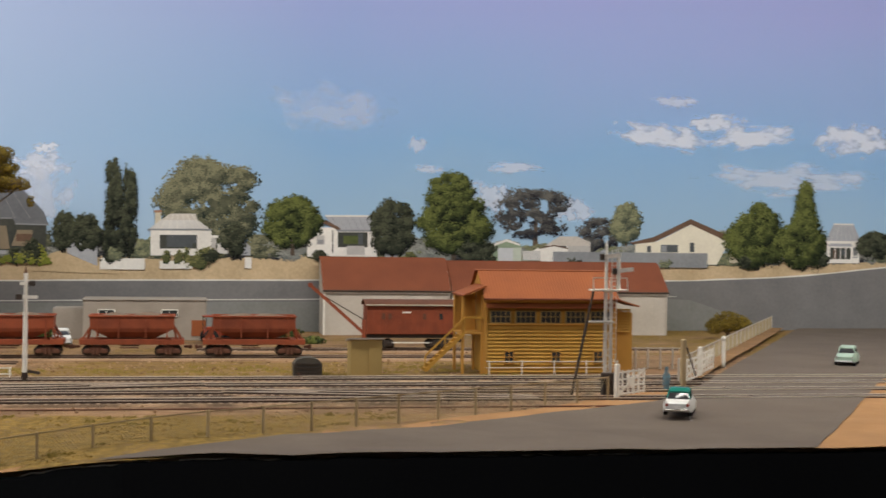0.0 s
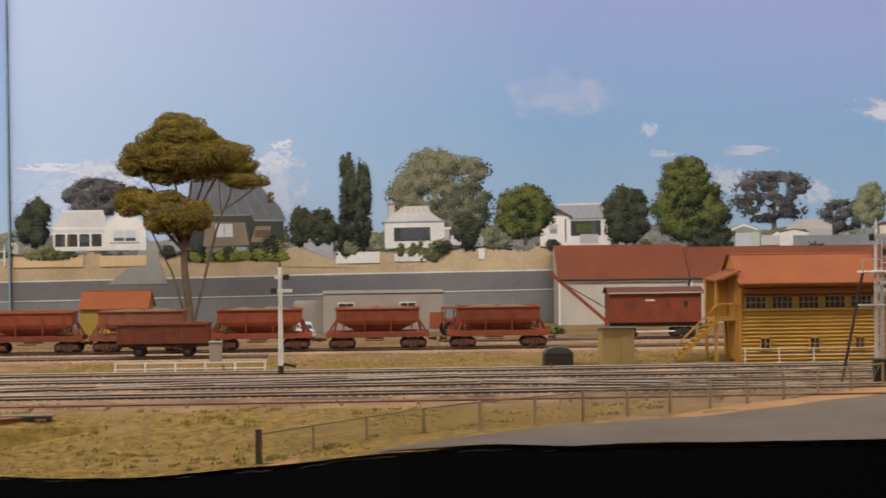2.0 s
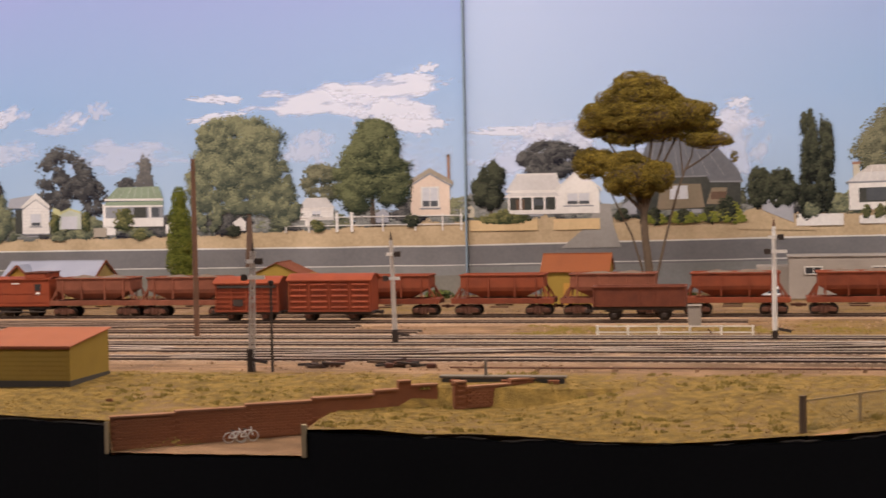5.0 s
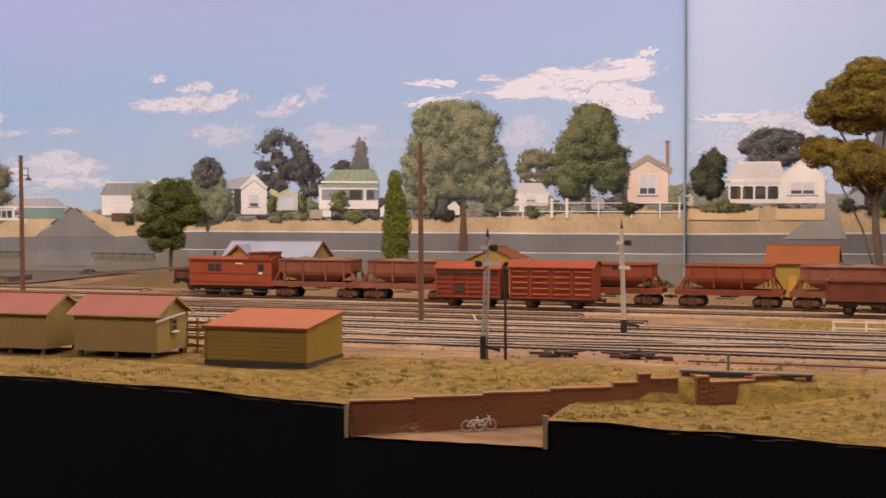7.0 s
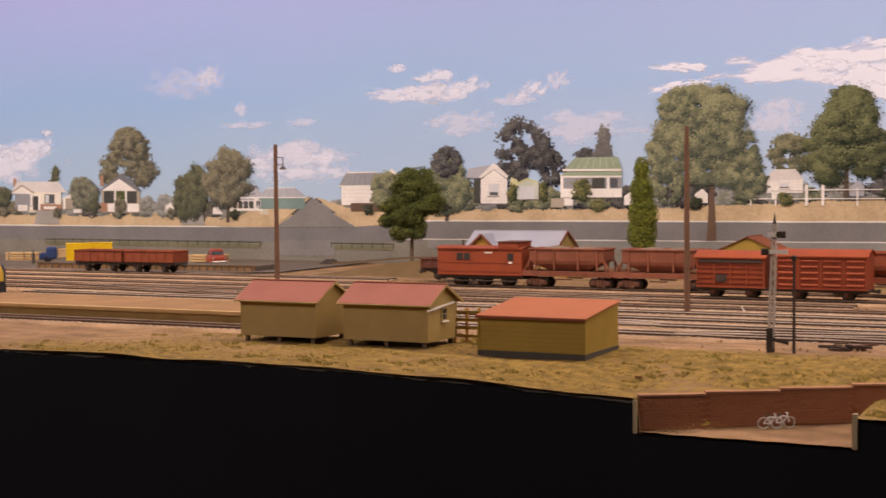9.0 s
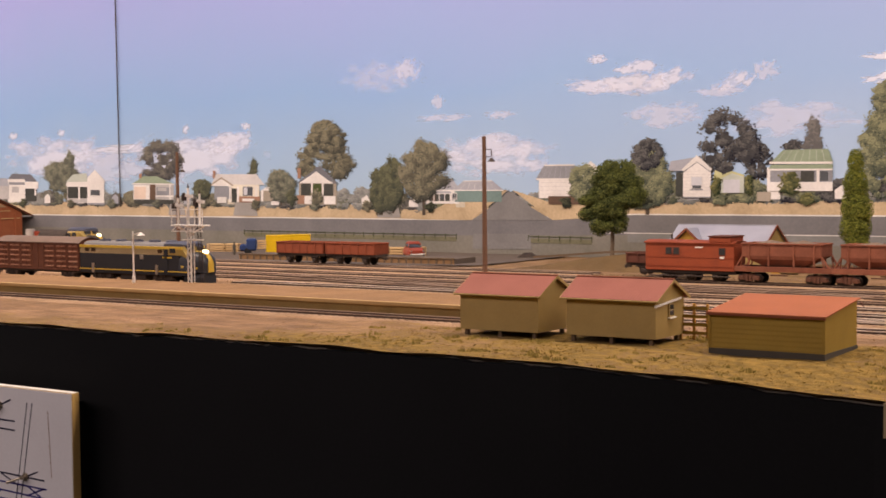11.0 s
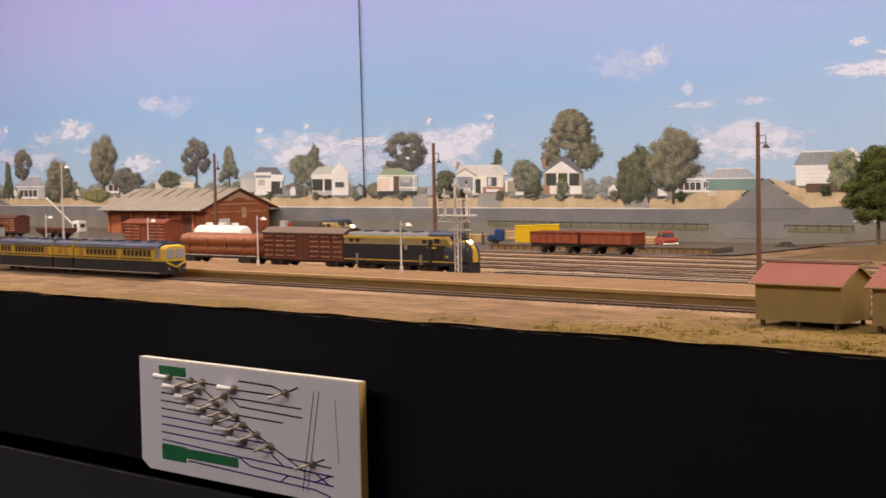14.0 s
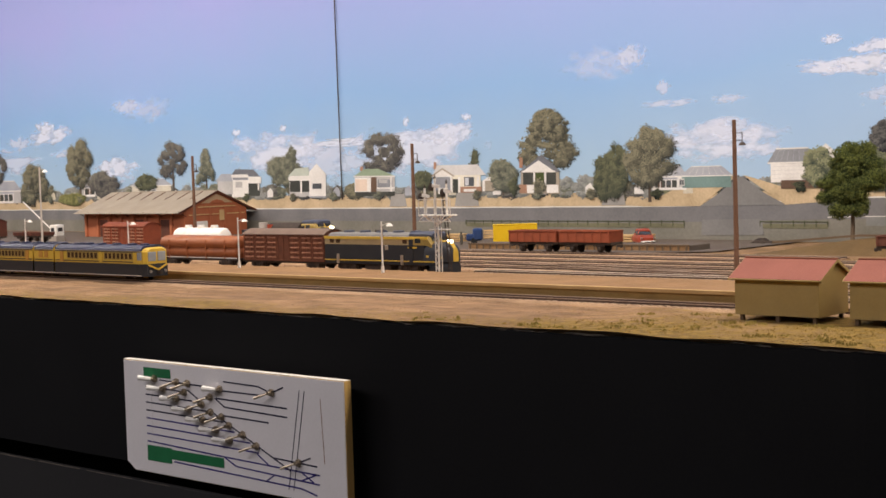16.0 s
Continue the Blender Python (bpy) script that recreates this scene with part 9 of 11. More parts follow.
def bracket_signal():
    """The tall bracket signal by the level crossing, with landing, two dolls and a slanting stay."""
    t = thing("bracket_signal", "tall white lattice bracket signal with landing beside the crossing", "signal", 0.2460, 0.806, 0.0, 0.0, "signals")
    b = Build()
    for sx in (-1.6, 1.6):
        for sy in (-1.6, 1.6):
            b.beam((sx, sy, 12), (sx, sy, 62), 0.8, 0.8)
    for i in range(11):
        s = 1 if i % 2 else -1
        b.beam((-s * 1.6, -1.8, 12 + 4.5 * i), (s * 1.6, -1.8, 16.5 + 4.5 * i), 0.5, 0.5)
    part("mast", b, "white", t)
    part("mast_base", Build().box(0, 0, -1, 6.5, 5, 14, 0.5), "under", t, "black mast base with cranks")
    part("crank_box", Build().box(3, -2.5, 9, 14, 4, 5, 0.5), "under", t)
    part("landing", Build().box(0, 0, 60.5, 21, 8, 1.0, 0.2), "white", t)
    part("landing", Build().box(-4, 0, 42.5, 14, 5, 0.9, 0.2), "white", t)
    rl = Build()
    for x in (-10, 0, 10):
        rl.beam((x, -3.6, 61), (x, -3.6, 68), 0.5, 0.5)
    rl.beam((-10, -3.6, 68), (10, -3.6, 68), 0.5, 0.5)
    part("landing_rail", rl, "white", t)
    for dx, h in ((-1.5, 86), (6, 78)):
        d = part("doll", Build().rod((dx, 0, 61), (dx, 0, h), 1.0, 0.8, 8), "white", t)
        part("arm", Build().beam((dx - 2, -1.8, h - 6), (dx + 8, -1.8, h - 5), 0.6, 2.3), "white", d)
        part("lamp", Build().box(dx - 3, -1.5, h - 8, 2.4, 2.4, 3.6, 0.3), "under", d)
        part("finial", Build().rod((dx, 0, h), (dx, 0, h + 4), 0.9, 0.1, 8), "white", d)
    lad = Build()
    for s in (-1, 1):
        lad.beam((4.5 + s * 1.5, 4, 0), (4 + s * 1.5, 2, 84), 0.4, 0.4)
    for i in range(26):
        lad.beam((3, 3.4, 3 * i), (6, 3.4, 3 * i), 0.3, 0.3)
    part("ladder", lad, "white", t)
    part("stay", Build().rod((-23, -6, 0), (-9, -1, 62), 0.9, 0.7), "under", t, "slanting black stay pole")


bracket_signal()


def gantry():
    t = thing("signal_gantry", "white lattice bracket signal with railed landing at the platform", "signal", -0.9220, 0.822, 0.0072, 0.0, "signals")
    b = Build()
    for sx in (-1.7, 1.7):
        for sy in (-1.4, 1.4):
            b.beam((sx, sy, 0), (sx, sy, 40), 0.6, 0.6)
    for i in range(9):
        s = 1 if i % 2 else -1
        b.beam((-s * 1.7, -1.6, 4.4 * i), (s * 1.7, -1.6, 4.4 * i + 4.4), 0.45, 0.45)
    part("mast", b, "white", t)
    part("landing", Build().box(0, 0, 40, 31, 8, 1.0, 0.2), "white", t)
    part("bracket", Build().beam((-15, 0, 41), (0, 0, 34), 0.8, 1.0).beam((15, 0, 41), (0, 0, 34), 0.8, 1.0), "white", t)
    rl = Build()
    for x in (-15, -7.5, 0, 7.5, 15):
        rl.beam((x, -3.6, 41), (x, -3.6, 52), 0.5, 0.5)
    for z in (46.5, 52):
        rl.beam((-15, -3.6, z), (15, -3.6, z), 0.5, 0.5)
    part("landing_rail", rl, "white", t)
    part("lower_landing", Build().box(2, 0, 30, 17, 5, 0.8, 0.2), "white", t)
    tr = Build()
    for i in range(6):
        s = 1 if i % 2 else -1
        tr.beam((-15 + 5 * i, -3.4, 40.6 if s > 0 else 36.4), (-10 + 5 * i, -3.4, 36.4 if s > 0 else 40.6), 0.45, 0.5)
    tr.beam((-15, -3.4, 36.4), (15, -3.4, 36.4), 0.5, 0.6)
    part("landing_truss", tr, "white", t)
    for dx, h in ((-12, 60), (-2, 67), (9, 63)):
        d = part("doll", Build().rod((dx, 0, 41), (dx, 0, h), 0.9, 0.8, 8), "white", t)
        part("arm", Build().beam((dx - 1, -1.8, h - 5), (dx + 6.5, -1.8, h - 6), 0.6, 2.2), "white", d)
        part("spectacle", Build().rod((dx - 2.4, -2.0, h - 5), (dx - 2.4, -1.4, h - 5), 1.7, n=10), "under", d)
        part("lamp", Build().box(dx - 3.0, -1.0, h - 9, 3.0, 2.6, 4.4, 0.3), "under", d)
        part("finial", Build().rod((dx, 0, h), (dx, 0, h + 3), 0.9, 0.2, 8), "under", d)
    lad = Build()
    for s in (-1, 1):
        lad.beam((9 + s * 1.4, 2, 0), (5.5 + s * 1.4, 1, 56), 0.55, 0.55)
    for i in range(19):
        lad.beam((9 - 3.5 * i / 19 - 1.4, 2 - i / 19, 3 * i), (9 - 3.5 * i / 19 + 1.4, 2 - i / 19, 3 * i), 0.4, 0.4)
    part("ladder", lad, "under", t)


gantry()


def pole(x, y, h, label, lamp=True, z=0.0, r=1.9):
    t = thing("lamp_pole", label, "pole", x, y, z, 0.0, "timber poles")
    part("shaft", Build().rod((0, 0, -1), (0, 0, h), r, r * 0.72, 10), "pole", t)
    if lamp:
        a = Build()
        a.beam((0, 0, h - 9), (6, 0, h - 9), 0.5, 0.5)
        a.beam((0, 0, h - 14), (6, 0, h - 14), 0.5, 0.5)
        a.beam((6, 0, h - 9), (6, 0, h - 15), 0.5, 0.5)
        part("bracket", a, "under", t)
        part("shade", Build().rod((6, 0, h - 17.5), (6, 0, h - 15), 2.8, 0.8, 10), "under", t)
    return t


pole(-0.4325, 0.900, 112, "tall brown timber pole beside the running lines", False)
pole(-0.7360, 0.918, 108, "tall brown timber pole with a bracket lamp in the yard")
pole(-1.4600, 1.035, 103, "tall brown timber pole with a bracket lamp by the goods shed")
pole(-1.1000, 0.990, 104, "tall brown timber pole with a bracket lamp behind the locomotive")


def platform_lamp(x, y, h, z=0.0072, left=False, mm="white"):
    t = thing("platform_lamp", "white platform lamp post with an enamel shade", "lamp", x, y, z, 0.0, "platform lamps")
    part("post", Build().rod((0, 0, 0), (0, 0, h), 0.7, 0.5, 8), mm, t)
    part("foot", Build().box(0, 0, 0, 2.0, 2.0, 5, 0.3), mm, t)
    s = -1 if left else 1
    part("arm", Build().beam((0, 0, h - 3), (s * 7, 0, h - 1), 0.5, 0.5), mm, t)
    part("shade", Build().rod((s * 8, 0, h - 3.2), (s * 8, 0, h - 1.0), 2.7, 0.6, 12), "white", t)


platform_lamp(-0.9570, 0.800, 37)
platform_lamp(-1.1170, 0.802, 40)
platform_lamp(-1.2720, 0.810, 37)
platform_lamp(-1.4250, 0.806, 39)
yl = thing("yard_lamp", "tall grey lamp post with a round enamel shade", "lamp", -1.5800, 0.925)
part("post", Build().rod((0, 0, 0), (0, 0, 96), 1.2, 0.8, 8), "iron_wall", yl)
part("arm", Build().beam((0, 0, 94), (9, 0, 93), 0.6, 0.6), "iron_wall", yl)
part("shade", Build().rod((10, 0, 90.5), (10, 0, 93), 3.4, 0.8, 12), "white", yl)

# ---------------------------------------------------------------- fences, crossing, cars


def wire_fence(pts, h, step, label, post_mm="post", netting=True, first_dark=False, rail=True):
    """Posts along a broken line of plan points (x, y, z), a top rail and fine netting."""
    t = thing("wire_fence", label, "fence", pts[0][0], pts[0][1], 0.0)
    o = Vector(pts[0])
    loc = [Vector(((p[0] - o.x) * 1000, (p[1] - o.y) * 1000, p[2] * 1000)) for p in pts]
    run, lens = 0.0, [0.0]
    for a, b in zip(loc, loc[1:]):
        lens.append(lens[-1] + (b - a).length)

    def at(s):
        for (a, b), (u, w) in zip(zip(loc, loc[1:]), zip(lens, lens[1:])):
            if s <= w:
                return a + (b - a) * ((s - u) / (w - u))
        return loc[-1]

    n = int(lens[-1] / step)
    for i in range(n + 1):
        p = at(lens[-1] * i / n)
        dark = first_dark and i == 0
        r = 1.6 if dark else 0.75
        part("fence_post", Build().rod((p.x, p.y, p.z - 1), (p.x, p.y, p.z + h + (1.5 if dark else 0)), r, r * 0.9, 6), "post_dark" if dark else post_mm, t)
    if rail:
        for i in range(n):
            p, q = at(lens[-1] * i / n), at(lens[-1] * (i + 1) / n)
            up = Vector((0, 0, h - 0.6))
            part("top_rail", Build().beam(p + up, q + up, 0.5, 0.6), post_mm, t)
    if netting:
        nb, cell, w = Build(), 1.6, 0.085
        m = int(lens[-1] / cell)
        k = int((h - 1) / cell)
        for i in range(m):
            for d in (-1, 1):
                s0, s1 = i * cell, i * cell + d * (h - 1)
                if not 0 <= s1 <= lens[-1]:
                    continue
                p, q = at(s0), at(s1)
                a, c = p + Vector((0, 0, 0.5)), q + Vector((0, 0, h - 0.5))
                e = Vector((w, 0, 0))
                nb.add([a - e, a + e, c + e, c - e], [(0, 1, 2, 3)])
        part("netting", nb, "wire", t, "fine wire netting", kind="stuff")
    return t


wire_fence([(-0.076, 0.621, -0.0098), (-0.035, 0.645, -0.0070), (0.005, 0.655, -0.0030), (0.048, 0.664, -0.001), (0.118, 0.703, 0), (0.194, 0.750, 0), (0.238, 0.778, 0)], 14.5, 24, "low wire-netting fence on weathered posts beside the road", first_dark=True)
wire_fence([(0.318, 0.888, 0), (0.362, 0.968, 0), (0.478, 1.178, 0), (0.590, 1.378, 0)], 15, 26, "pale mesh fence running back beside the road", "iron_wall")


wire_fence([(0.300, 0.976, 0), (0.354, 0.976, 0)], 15, 9, "short grey mesh fence between the signal box and the road", "iron_wall")


def crossing_gate(x, y, L, turn, label):
    """A white swing gate with rails, uprights and a cross brace, hung on a stout post."""
    t = thing("crossing_gate", label, "gate", x, y, 0.0, turn, "level crossing gates")
    part("hanging_post", Build().box(0, 0, 0, 2.6, 2.6, 21, 0.4), "white", t)
    g = Build()
    for z in (4, 8, 12, 16):
        g.beam((1, 0, z), (L, 0, z), 0.6, 0.9)
    part("gate_rails", g, "white", t)
    for i in range(1, 6):
        part("gate_upright", Build().box(L * i / 5, 0, 3, 0.9, 0.9, 14), "white", t)
    part("gate_brace", Build().beam((1, 0, 4), (L, 0, 16), 0.6, 0.9), "white", t)
    part("target", Build().rod((L * 0.5, -0.9, 10), (L * 0.5, -0.4, 10), 3.0, n=14), "white", t)
    return t


crossing_gate(0.2440, 0.781, 30, 42, "white timber level crossing gate standing open")
crossing_gate(0.3080, 0.851, 52, 58, "long white timber level crossing gate standing open")
crossing_gate(0.3380, 0.903, 52, 60, "white timber level crossing gate standing open")
gp = thing("gate_post", "tall grey gate post beside the level crossing", "post", 0.3060, 0.846)
part("post", Build().box(0, 0, 0, 3.0, 3.0, 30, 0.5), "post", gp)
part("stay", Build().beam((1, 0, 28), (16, 22, 6), 0.7, 0.9), "under", gp)
gp2 = thing("gate_post", "short white gate post with a ball top", "post", 0.3860, 0.985)
part("post", Build().box(0, 0, 0, 2.4, 2.4, 19, 0.4), "white", gp2)
part("ball", Build().blob(0, 0, 20.5, 2.0, 2.0, 2.0), "white", gp2, smooth=True)

fig = thing("figurine", "small painted plastic figurine beside the crossing gate", "figurine", 0.2870, 0.822)
part("figurine_body", Build().loft([[(r * math.cos(a), r * 0.8 * math.sin(a), z) for a in (6.2832 * i / 8 for i in range(8))] for z, r in ((0, 1.6), (6, 2.2), (10.5, 2.5), (13, 1.0), (14.2, 1.3), (15.6, 0.9))]), "figure", fig, smooth=True)


def car(x, y, turn, body_mm, roof_mm, label, pickup=False):
    """A rounded saloon of the fifties: body, cabin, glass, bumpers, lamps, wheels."""
    t = thing("car", label, "car", x, y, 0.0022, turn, "cars on the road")
    ring = lambda xx, w, z0, z1: [(xx, -w, z0), (xx, -w * 1.04, (z0 + z1) / 2), (xx, -w * 0.8, z1), (xx, w * 0.8, z1), (xx, w * 1.04, (z0 + z1) / 2), (xx, w, z0)]
    part("body", Build().loft([ring(-18, 5.6, 3.0, 6.6), ring(-16.5, 6.9, 2.4, 8.0), ring(-8, 7.3, 2.2, 8.6), ring(6, 7.3, 2.2, 8.6), ring(15, 6.9, 2.4, 7.8), ring(18, 5.2, 3.0, 6.4)]), body_mm, t, smooth=True)
    part("cabin", Build().loft([ring(-12, 5.0, 8.0, 8.8), ring(-8, 5.9, 8.2, 12.4), ring(2, 5.9, 8.2, 12.6), ring(7, 5.0, 8.0, 8.8)]), "glass", t, smooth=True)
    part("roof", Build().loft([ring(-9.2, 4.6, 11.2, 12.0), ring(-6.5, 5.4, 11.4, 13.4), ring(0.5, 5.4, 11.4, 13.5), ring(3.4, 4.6, 11.2, 12.2)]), roof_mm, t, smooth=True)
    for px, w in ((-10.6, 5.6), (-4, 6.0), (4.8, 5.6)):
        for s in (-1, 1):
            part("pillar", Build().beam((px, s * w, 8.2), (px + (2 if px < -8 else -1.5 if px > 3 else 0), s * (w - 0.7), 11.6), 0.8, 0.8), roof_mm, t)
    for s in (-1, 1):
        part("bumper", Build().rod((s * 18.4, -6.4, 3.4), (s * 18.4, 6.4, 3.4), 0.7), "steel", t)
        for sy in (-1, 1):
            part("tail_lamp" if s < 0 else "headlamp", Build().rod((s * 17.0, sy * 5.2, 6.0), (s * 18.3, sy * 5.2, 6.0), 0.8, n=8), "car_red" if s < 0 else "steel", t)
    for wx in (-11, 11):
        for s in (-1, 1):
            w = part("wheel", Build().rod((wx, s * 5.4, 2.7), (wx, s * 7.0, 2.7), 2.7, n=14), "tyre", t)
            part("hub", Build().rod((wx, s * 7.0, 2.7), (wx, s * 7.2, 2.7), 1.3, n=10), "steel", w)
    part("number_bar", Build().box(-18.7, 0, 4.2, 0.4, 3.6, 1.3), "white", t)
    return t


car(0.2560, 0.7120, 66, "car_white", "car_green", "white saloon car with a dark green roof driving over the crossing")
car(0.4800, 0.9850, 238, "car_pale", "car_pale", "pale green saloon car waiting on the road")
wc = car(-0.0830, 1.1850, -80, "car_white", "car_white", "small white car parked beside the concrete store")
wc.location.z = P(0, 0, 0.0).z
wc.scale = (0.9, 0.9, 1.0)
tr = thing("tractor", "small red farm tractor parked behind the hoppers", "tractor", 0.0370, 1.2000, 0.0, 15)
part("bonnet", Build().box(5, 0, 7, 13, 6, 7, 0.8), "car_red", tr)
part("seat_box", Build().box(-6, 0, 6, 8, 7, 8, 0.6), "car_red", tr)
part("canopy", Build().box(-5, 0, 22, 12, 10, 1.2, 0.4), "car_red", tr)
for x in (-10, 0):
    for y in (-4, 4):
        part("canopy_post", Build().rod((x, y, 12), (x, y, 22), 0.4), "under", tr)
for x, r in ((-6, 6.0), (9, 3.4)):
    for y in (-5.2, 5.2):
        w = part("wheel", Build().rod((x, y - 1.2, r), (x, y + 1.2, r), r, n=14), "tyre", tr)
        part("hub", Build().rod((x, y - 1.4, r), (x, y + 1.4, r), r * 0.45, n=10), "car_red", w)
part("exhaust", Build().rod((8, 2, 14), (8, 2, 20), 0.5), "under", tr)
dm = thing("derelict_car", "low black scrap car body in the yard", "car", -0.9240, 1.288)
dm.scale = (0.65, 0.65, 0.7)
part("body", Build().loft([[(x, -w, z) for w, z in ((7, 0), (7, h * 0.6), (5, h), (-5, h), (-7, h * 0.6), (-7, 0))] for x, h in ((-17, 2), (-12, 4.5), (-5, 8.5), (4, 8.5), (10, 4.5), (17, 3))]), "under", dm, smooth=True)
part("glass", Build().box(-0.5, 0, 4.8, 8, 12.5, 2.6, 0.4), "glass", dm)


def lorry(x, y, turn, mm, label, load=None):
    t = thing("lorry", label, "truck", x, y, 0.0, turn)
    part("cab", Build().box(14, 0, 4, 11, 15, 13, 1.6), mm, t)
    part("bonnet", Build().box(22, 0, 4, 9, 11, 7, 1.4), mm, t)
    part("windscreen", Build().box(19.3, 0, 11, 0.8, 12, 4.6, 0.2), "glass_pale", t)
    part("tray", Build().box(-8, 0, 6, 32, 16, 1.4, 0.3), "timber", t)
    for i in range(3):
        part("tray_board", Build().box(-8, -7.8, 7.6 + 2.6 * i, 32, 0.7, 1.9, 0.1), "timber", t)
    for wx in (-14, 18):
        for s in (-1, 1):
            part("wheel", Build().rod((wx, s * 5.6, 3.6), (wx, s * 7.4, 3.6), 3.6, n=12), "tyre", t)
    t.scale = (0.8, 0.8, 0.8)
    return t


red_car = car(-1.0300, 1.2450, -45, "car_red", "car_red", "red car with chrome bumper parked facing the loading stage")
red_car.location.z = P(0, 0, 0.0012).z
red_car.scale = (1.15, 1.15, 1.15)
tow = lorry(-1.2220, 1.2420, -140, "car_blue", "small dark blue tray lorry beside the yellow containers")
tow.scale = (1.0, 1.0, 1.0)


def container(x, y, turn, label):
    t = thing("goods_container", label, "container", x, y, 0.0, turn, "yellow containers")
    part("body", Build().box(0, 0, 2, 25, 16, 19, 0.5), "yellow", t)
    for i in range(7):
        part("rib", Build().box(-12 + 4 * i, -8.2, 2.5, 0.8, 0.7, 18), "yellow", t)
    part("roof", Build().box(0, 0, 21, 25.6, 16.6, 0.8, 0.3), "yellow", t)
    part("skid", Build().box(0, 0, 0, 23, 14, 2, 0.3), "under", t)


container(-1.1860, 1.222, 40, "bright yellow goods container standing in the yard")
container(-1.1735, 1.2395, 40, "bright yellow goods container standing in the yard")
for i, px in enumerate((-1.062, -1.050, -1.297, -1.283)):
    t = thing("timber_stack", "pale stacked timber crates in the yard", "crates", px, (1.262, 1.274, 1.250, 1.256)[i], 0.0, 6 * i, "crates in the yard")
    for j in range(4):
        part("crate_board", Build().box(0, 0, 2.6 * j, 22, 12, 1.9, 0.3), "timber", t)
    part("crate_post", Build().box(-7, -6.2, 0, 1.4, 0.8, 10.5), "post", t)
fig2 = thing("figurine", "small painted plastic figurine standing in the goods yard", "figurine", -1.2300, 1.203)
part("figurine_body", Build().loft([[(r * math.cos(a), r * 0.8 * math.sin(a), z) for a in (6.2832 * i / 8 for i in range(8))] for z, r in ((0, 1.4), (6, 1.7), (10.5, 2.2), (12.5, 0.9), (13.6, 1.2), (14.8, 0.8))]), "plinth", fig2, smooth=True)

dr = thing("oil_drum", "grey steel drum on end beside the goods shed road", "drum", -1.4040, 1.0820)
part("drum", Build().rod((0, 0, 0), (0, 0, 30), 4.6, 4.6, 14), "iron_wall", dr, smooth=True)
for z in (9, 19, 29):
    part("hoop", Build().rod((0, 0, z), (0, 0, z + 0.9), 4.9, 4.9, 14), "iron_wall", dr)
tk = thing("oil_tank", "black oil tank on a low stand behind the louvre van", "tank", -1.3700, 1.0860)
part("tank", Build().rod((-24, 0, 22), (24, 0, 22), 8, 8, 16), "under", tk, smooth=True)
for x in (-14, 14):
    part("cradle", Build().box(x, 0, 0, 4, 12, 16), "plinth", tk)
rdm = thing("red_drum", "small red drum standing beside the oil tank", "drum", -1.3910, 1.0815)
part("drum", Build().rod((0, 0, 0), (0, 0, 28), 4.4, 4.4, 12), "car_red", rdm, smooth=True)

# loading stage edge, yard bank, low green fence
stg = thing("loading_stage", "low timber-fronted loading stage along the yard road", "platform", -1.0500, 1.165, 0.0, 4.0)
part("deck", Build().box(0, 10, 0, 245, 40, 6.0, 0.4), "asphalt", stg)
part("coping", Build().box(0, -10.4, 5.4, 246, 1.6, 1.4, 0.2), "post_dark", stg)
for i in range(31):
    part("face_post", Build().box(-120 + 8 * i, -10.6, 0, 1.6, 1.2, 5.6), "post_dark", stg)
part("face", Build().box(0, -10.1, 0, 245, 0.6, 5.4), "sand", stg)
bank = Build()
for i in range(25):
    u = i / 24
    x, hgt = -60 + 175 * u, 14 * math.sin(math.pi * min(1, u * 1.15) * 0.6) ** 1.2
    bank.v += [(x, -26, 0), (x, -10 + 2 * math.sin(i), hgt * 0.6), (x, 0, hgt), (x, 22, hgt * 1.02), (x, 30, 0)]
for i in range(24):
    for j in range(4):
        a = 5 * i + j
        bank.f.append((a, a + 5, a + 6, a + 1))
bk = thing("yard_bank", "low grassy bank behind the yard with a timber edge", "bank", -0.8000, 1.175, 0.0, kind="structure")
part("bank", bank, "grass", bk, smooth=True)
part("bank_edge", Build().beam((-50, -1, 9), (30, -1, 15.5), 1.2, 1.8), "post_dark", bk)
part("bank_edge", Build().beam((30, -1, 15.5), (115, -1, 16), 1.2, 1.8), "post_dark", bk)
flat("goods_yard", [(-2.9, 1.13), (-0.96, 1.13), (-0.90, 1.16), (-0.90, 1.33), (-2.9, 1.40)], 0.0012, "asphalt", "grey bitumen goods yard", "road")
crn = thing("yard_crane", "white hand crane with a slanting jib in the goods yard", "crane", -1.9050, 1.160)
part("cab", Build().box(0, 0, 8, 15, 13, 15, 1.0), "white", crn)
part("cab_window", Build().box(7.6, 0, 14, 0.6, 7, 5), "glass", crn)
part("cab_window", Build().box(0, -6.6, 14, 7, 0.6, 5), "glass", crn)
part("base", Build().box(0, 0, 0, 17, 14, 8, 0.6), "concrete", crn)
part("jib", Build().beam((-5, 0, 12), (-78, 0, 54), 1.0, 1.4), "white", crn)
red_crane = thing("jib_crane", "rust-red timber jib crane beside the goods store", "crane", 0.1440, 1.100)
part("post", Build().rod((0, 0, 0), (0, 0, 26), 1.8, 1.4, 8), "oxide", red_crane)
part("jib", Build().beam((0, 0, 16), (-41, 0, 52), 1.8, 2.4), "oxide", red_crane)
part("tie_rod", Build().rod((0, 0, 26), (-36, 0, 47), 0.4), "under", red_crane)
part("pulley", Build().rod((-41, -1, 52), (-41, 1, 52), 1.8, n=10), "oxide", red_crane)

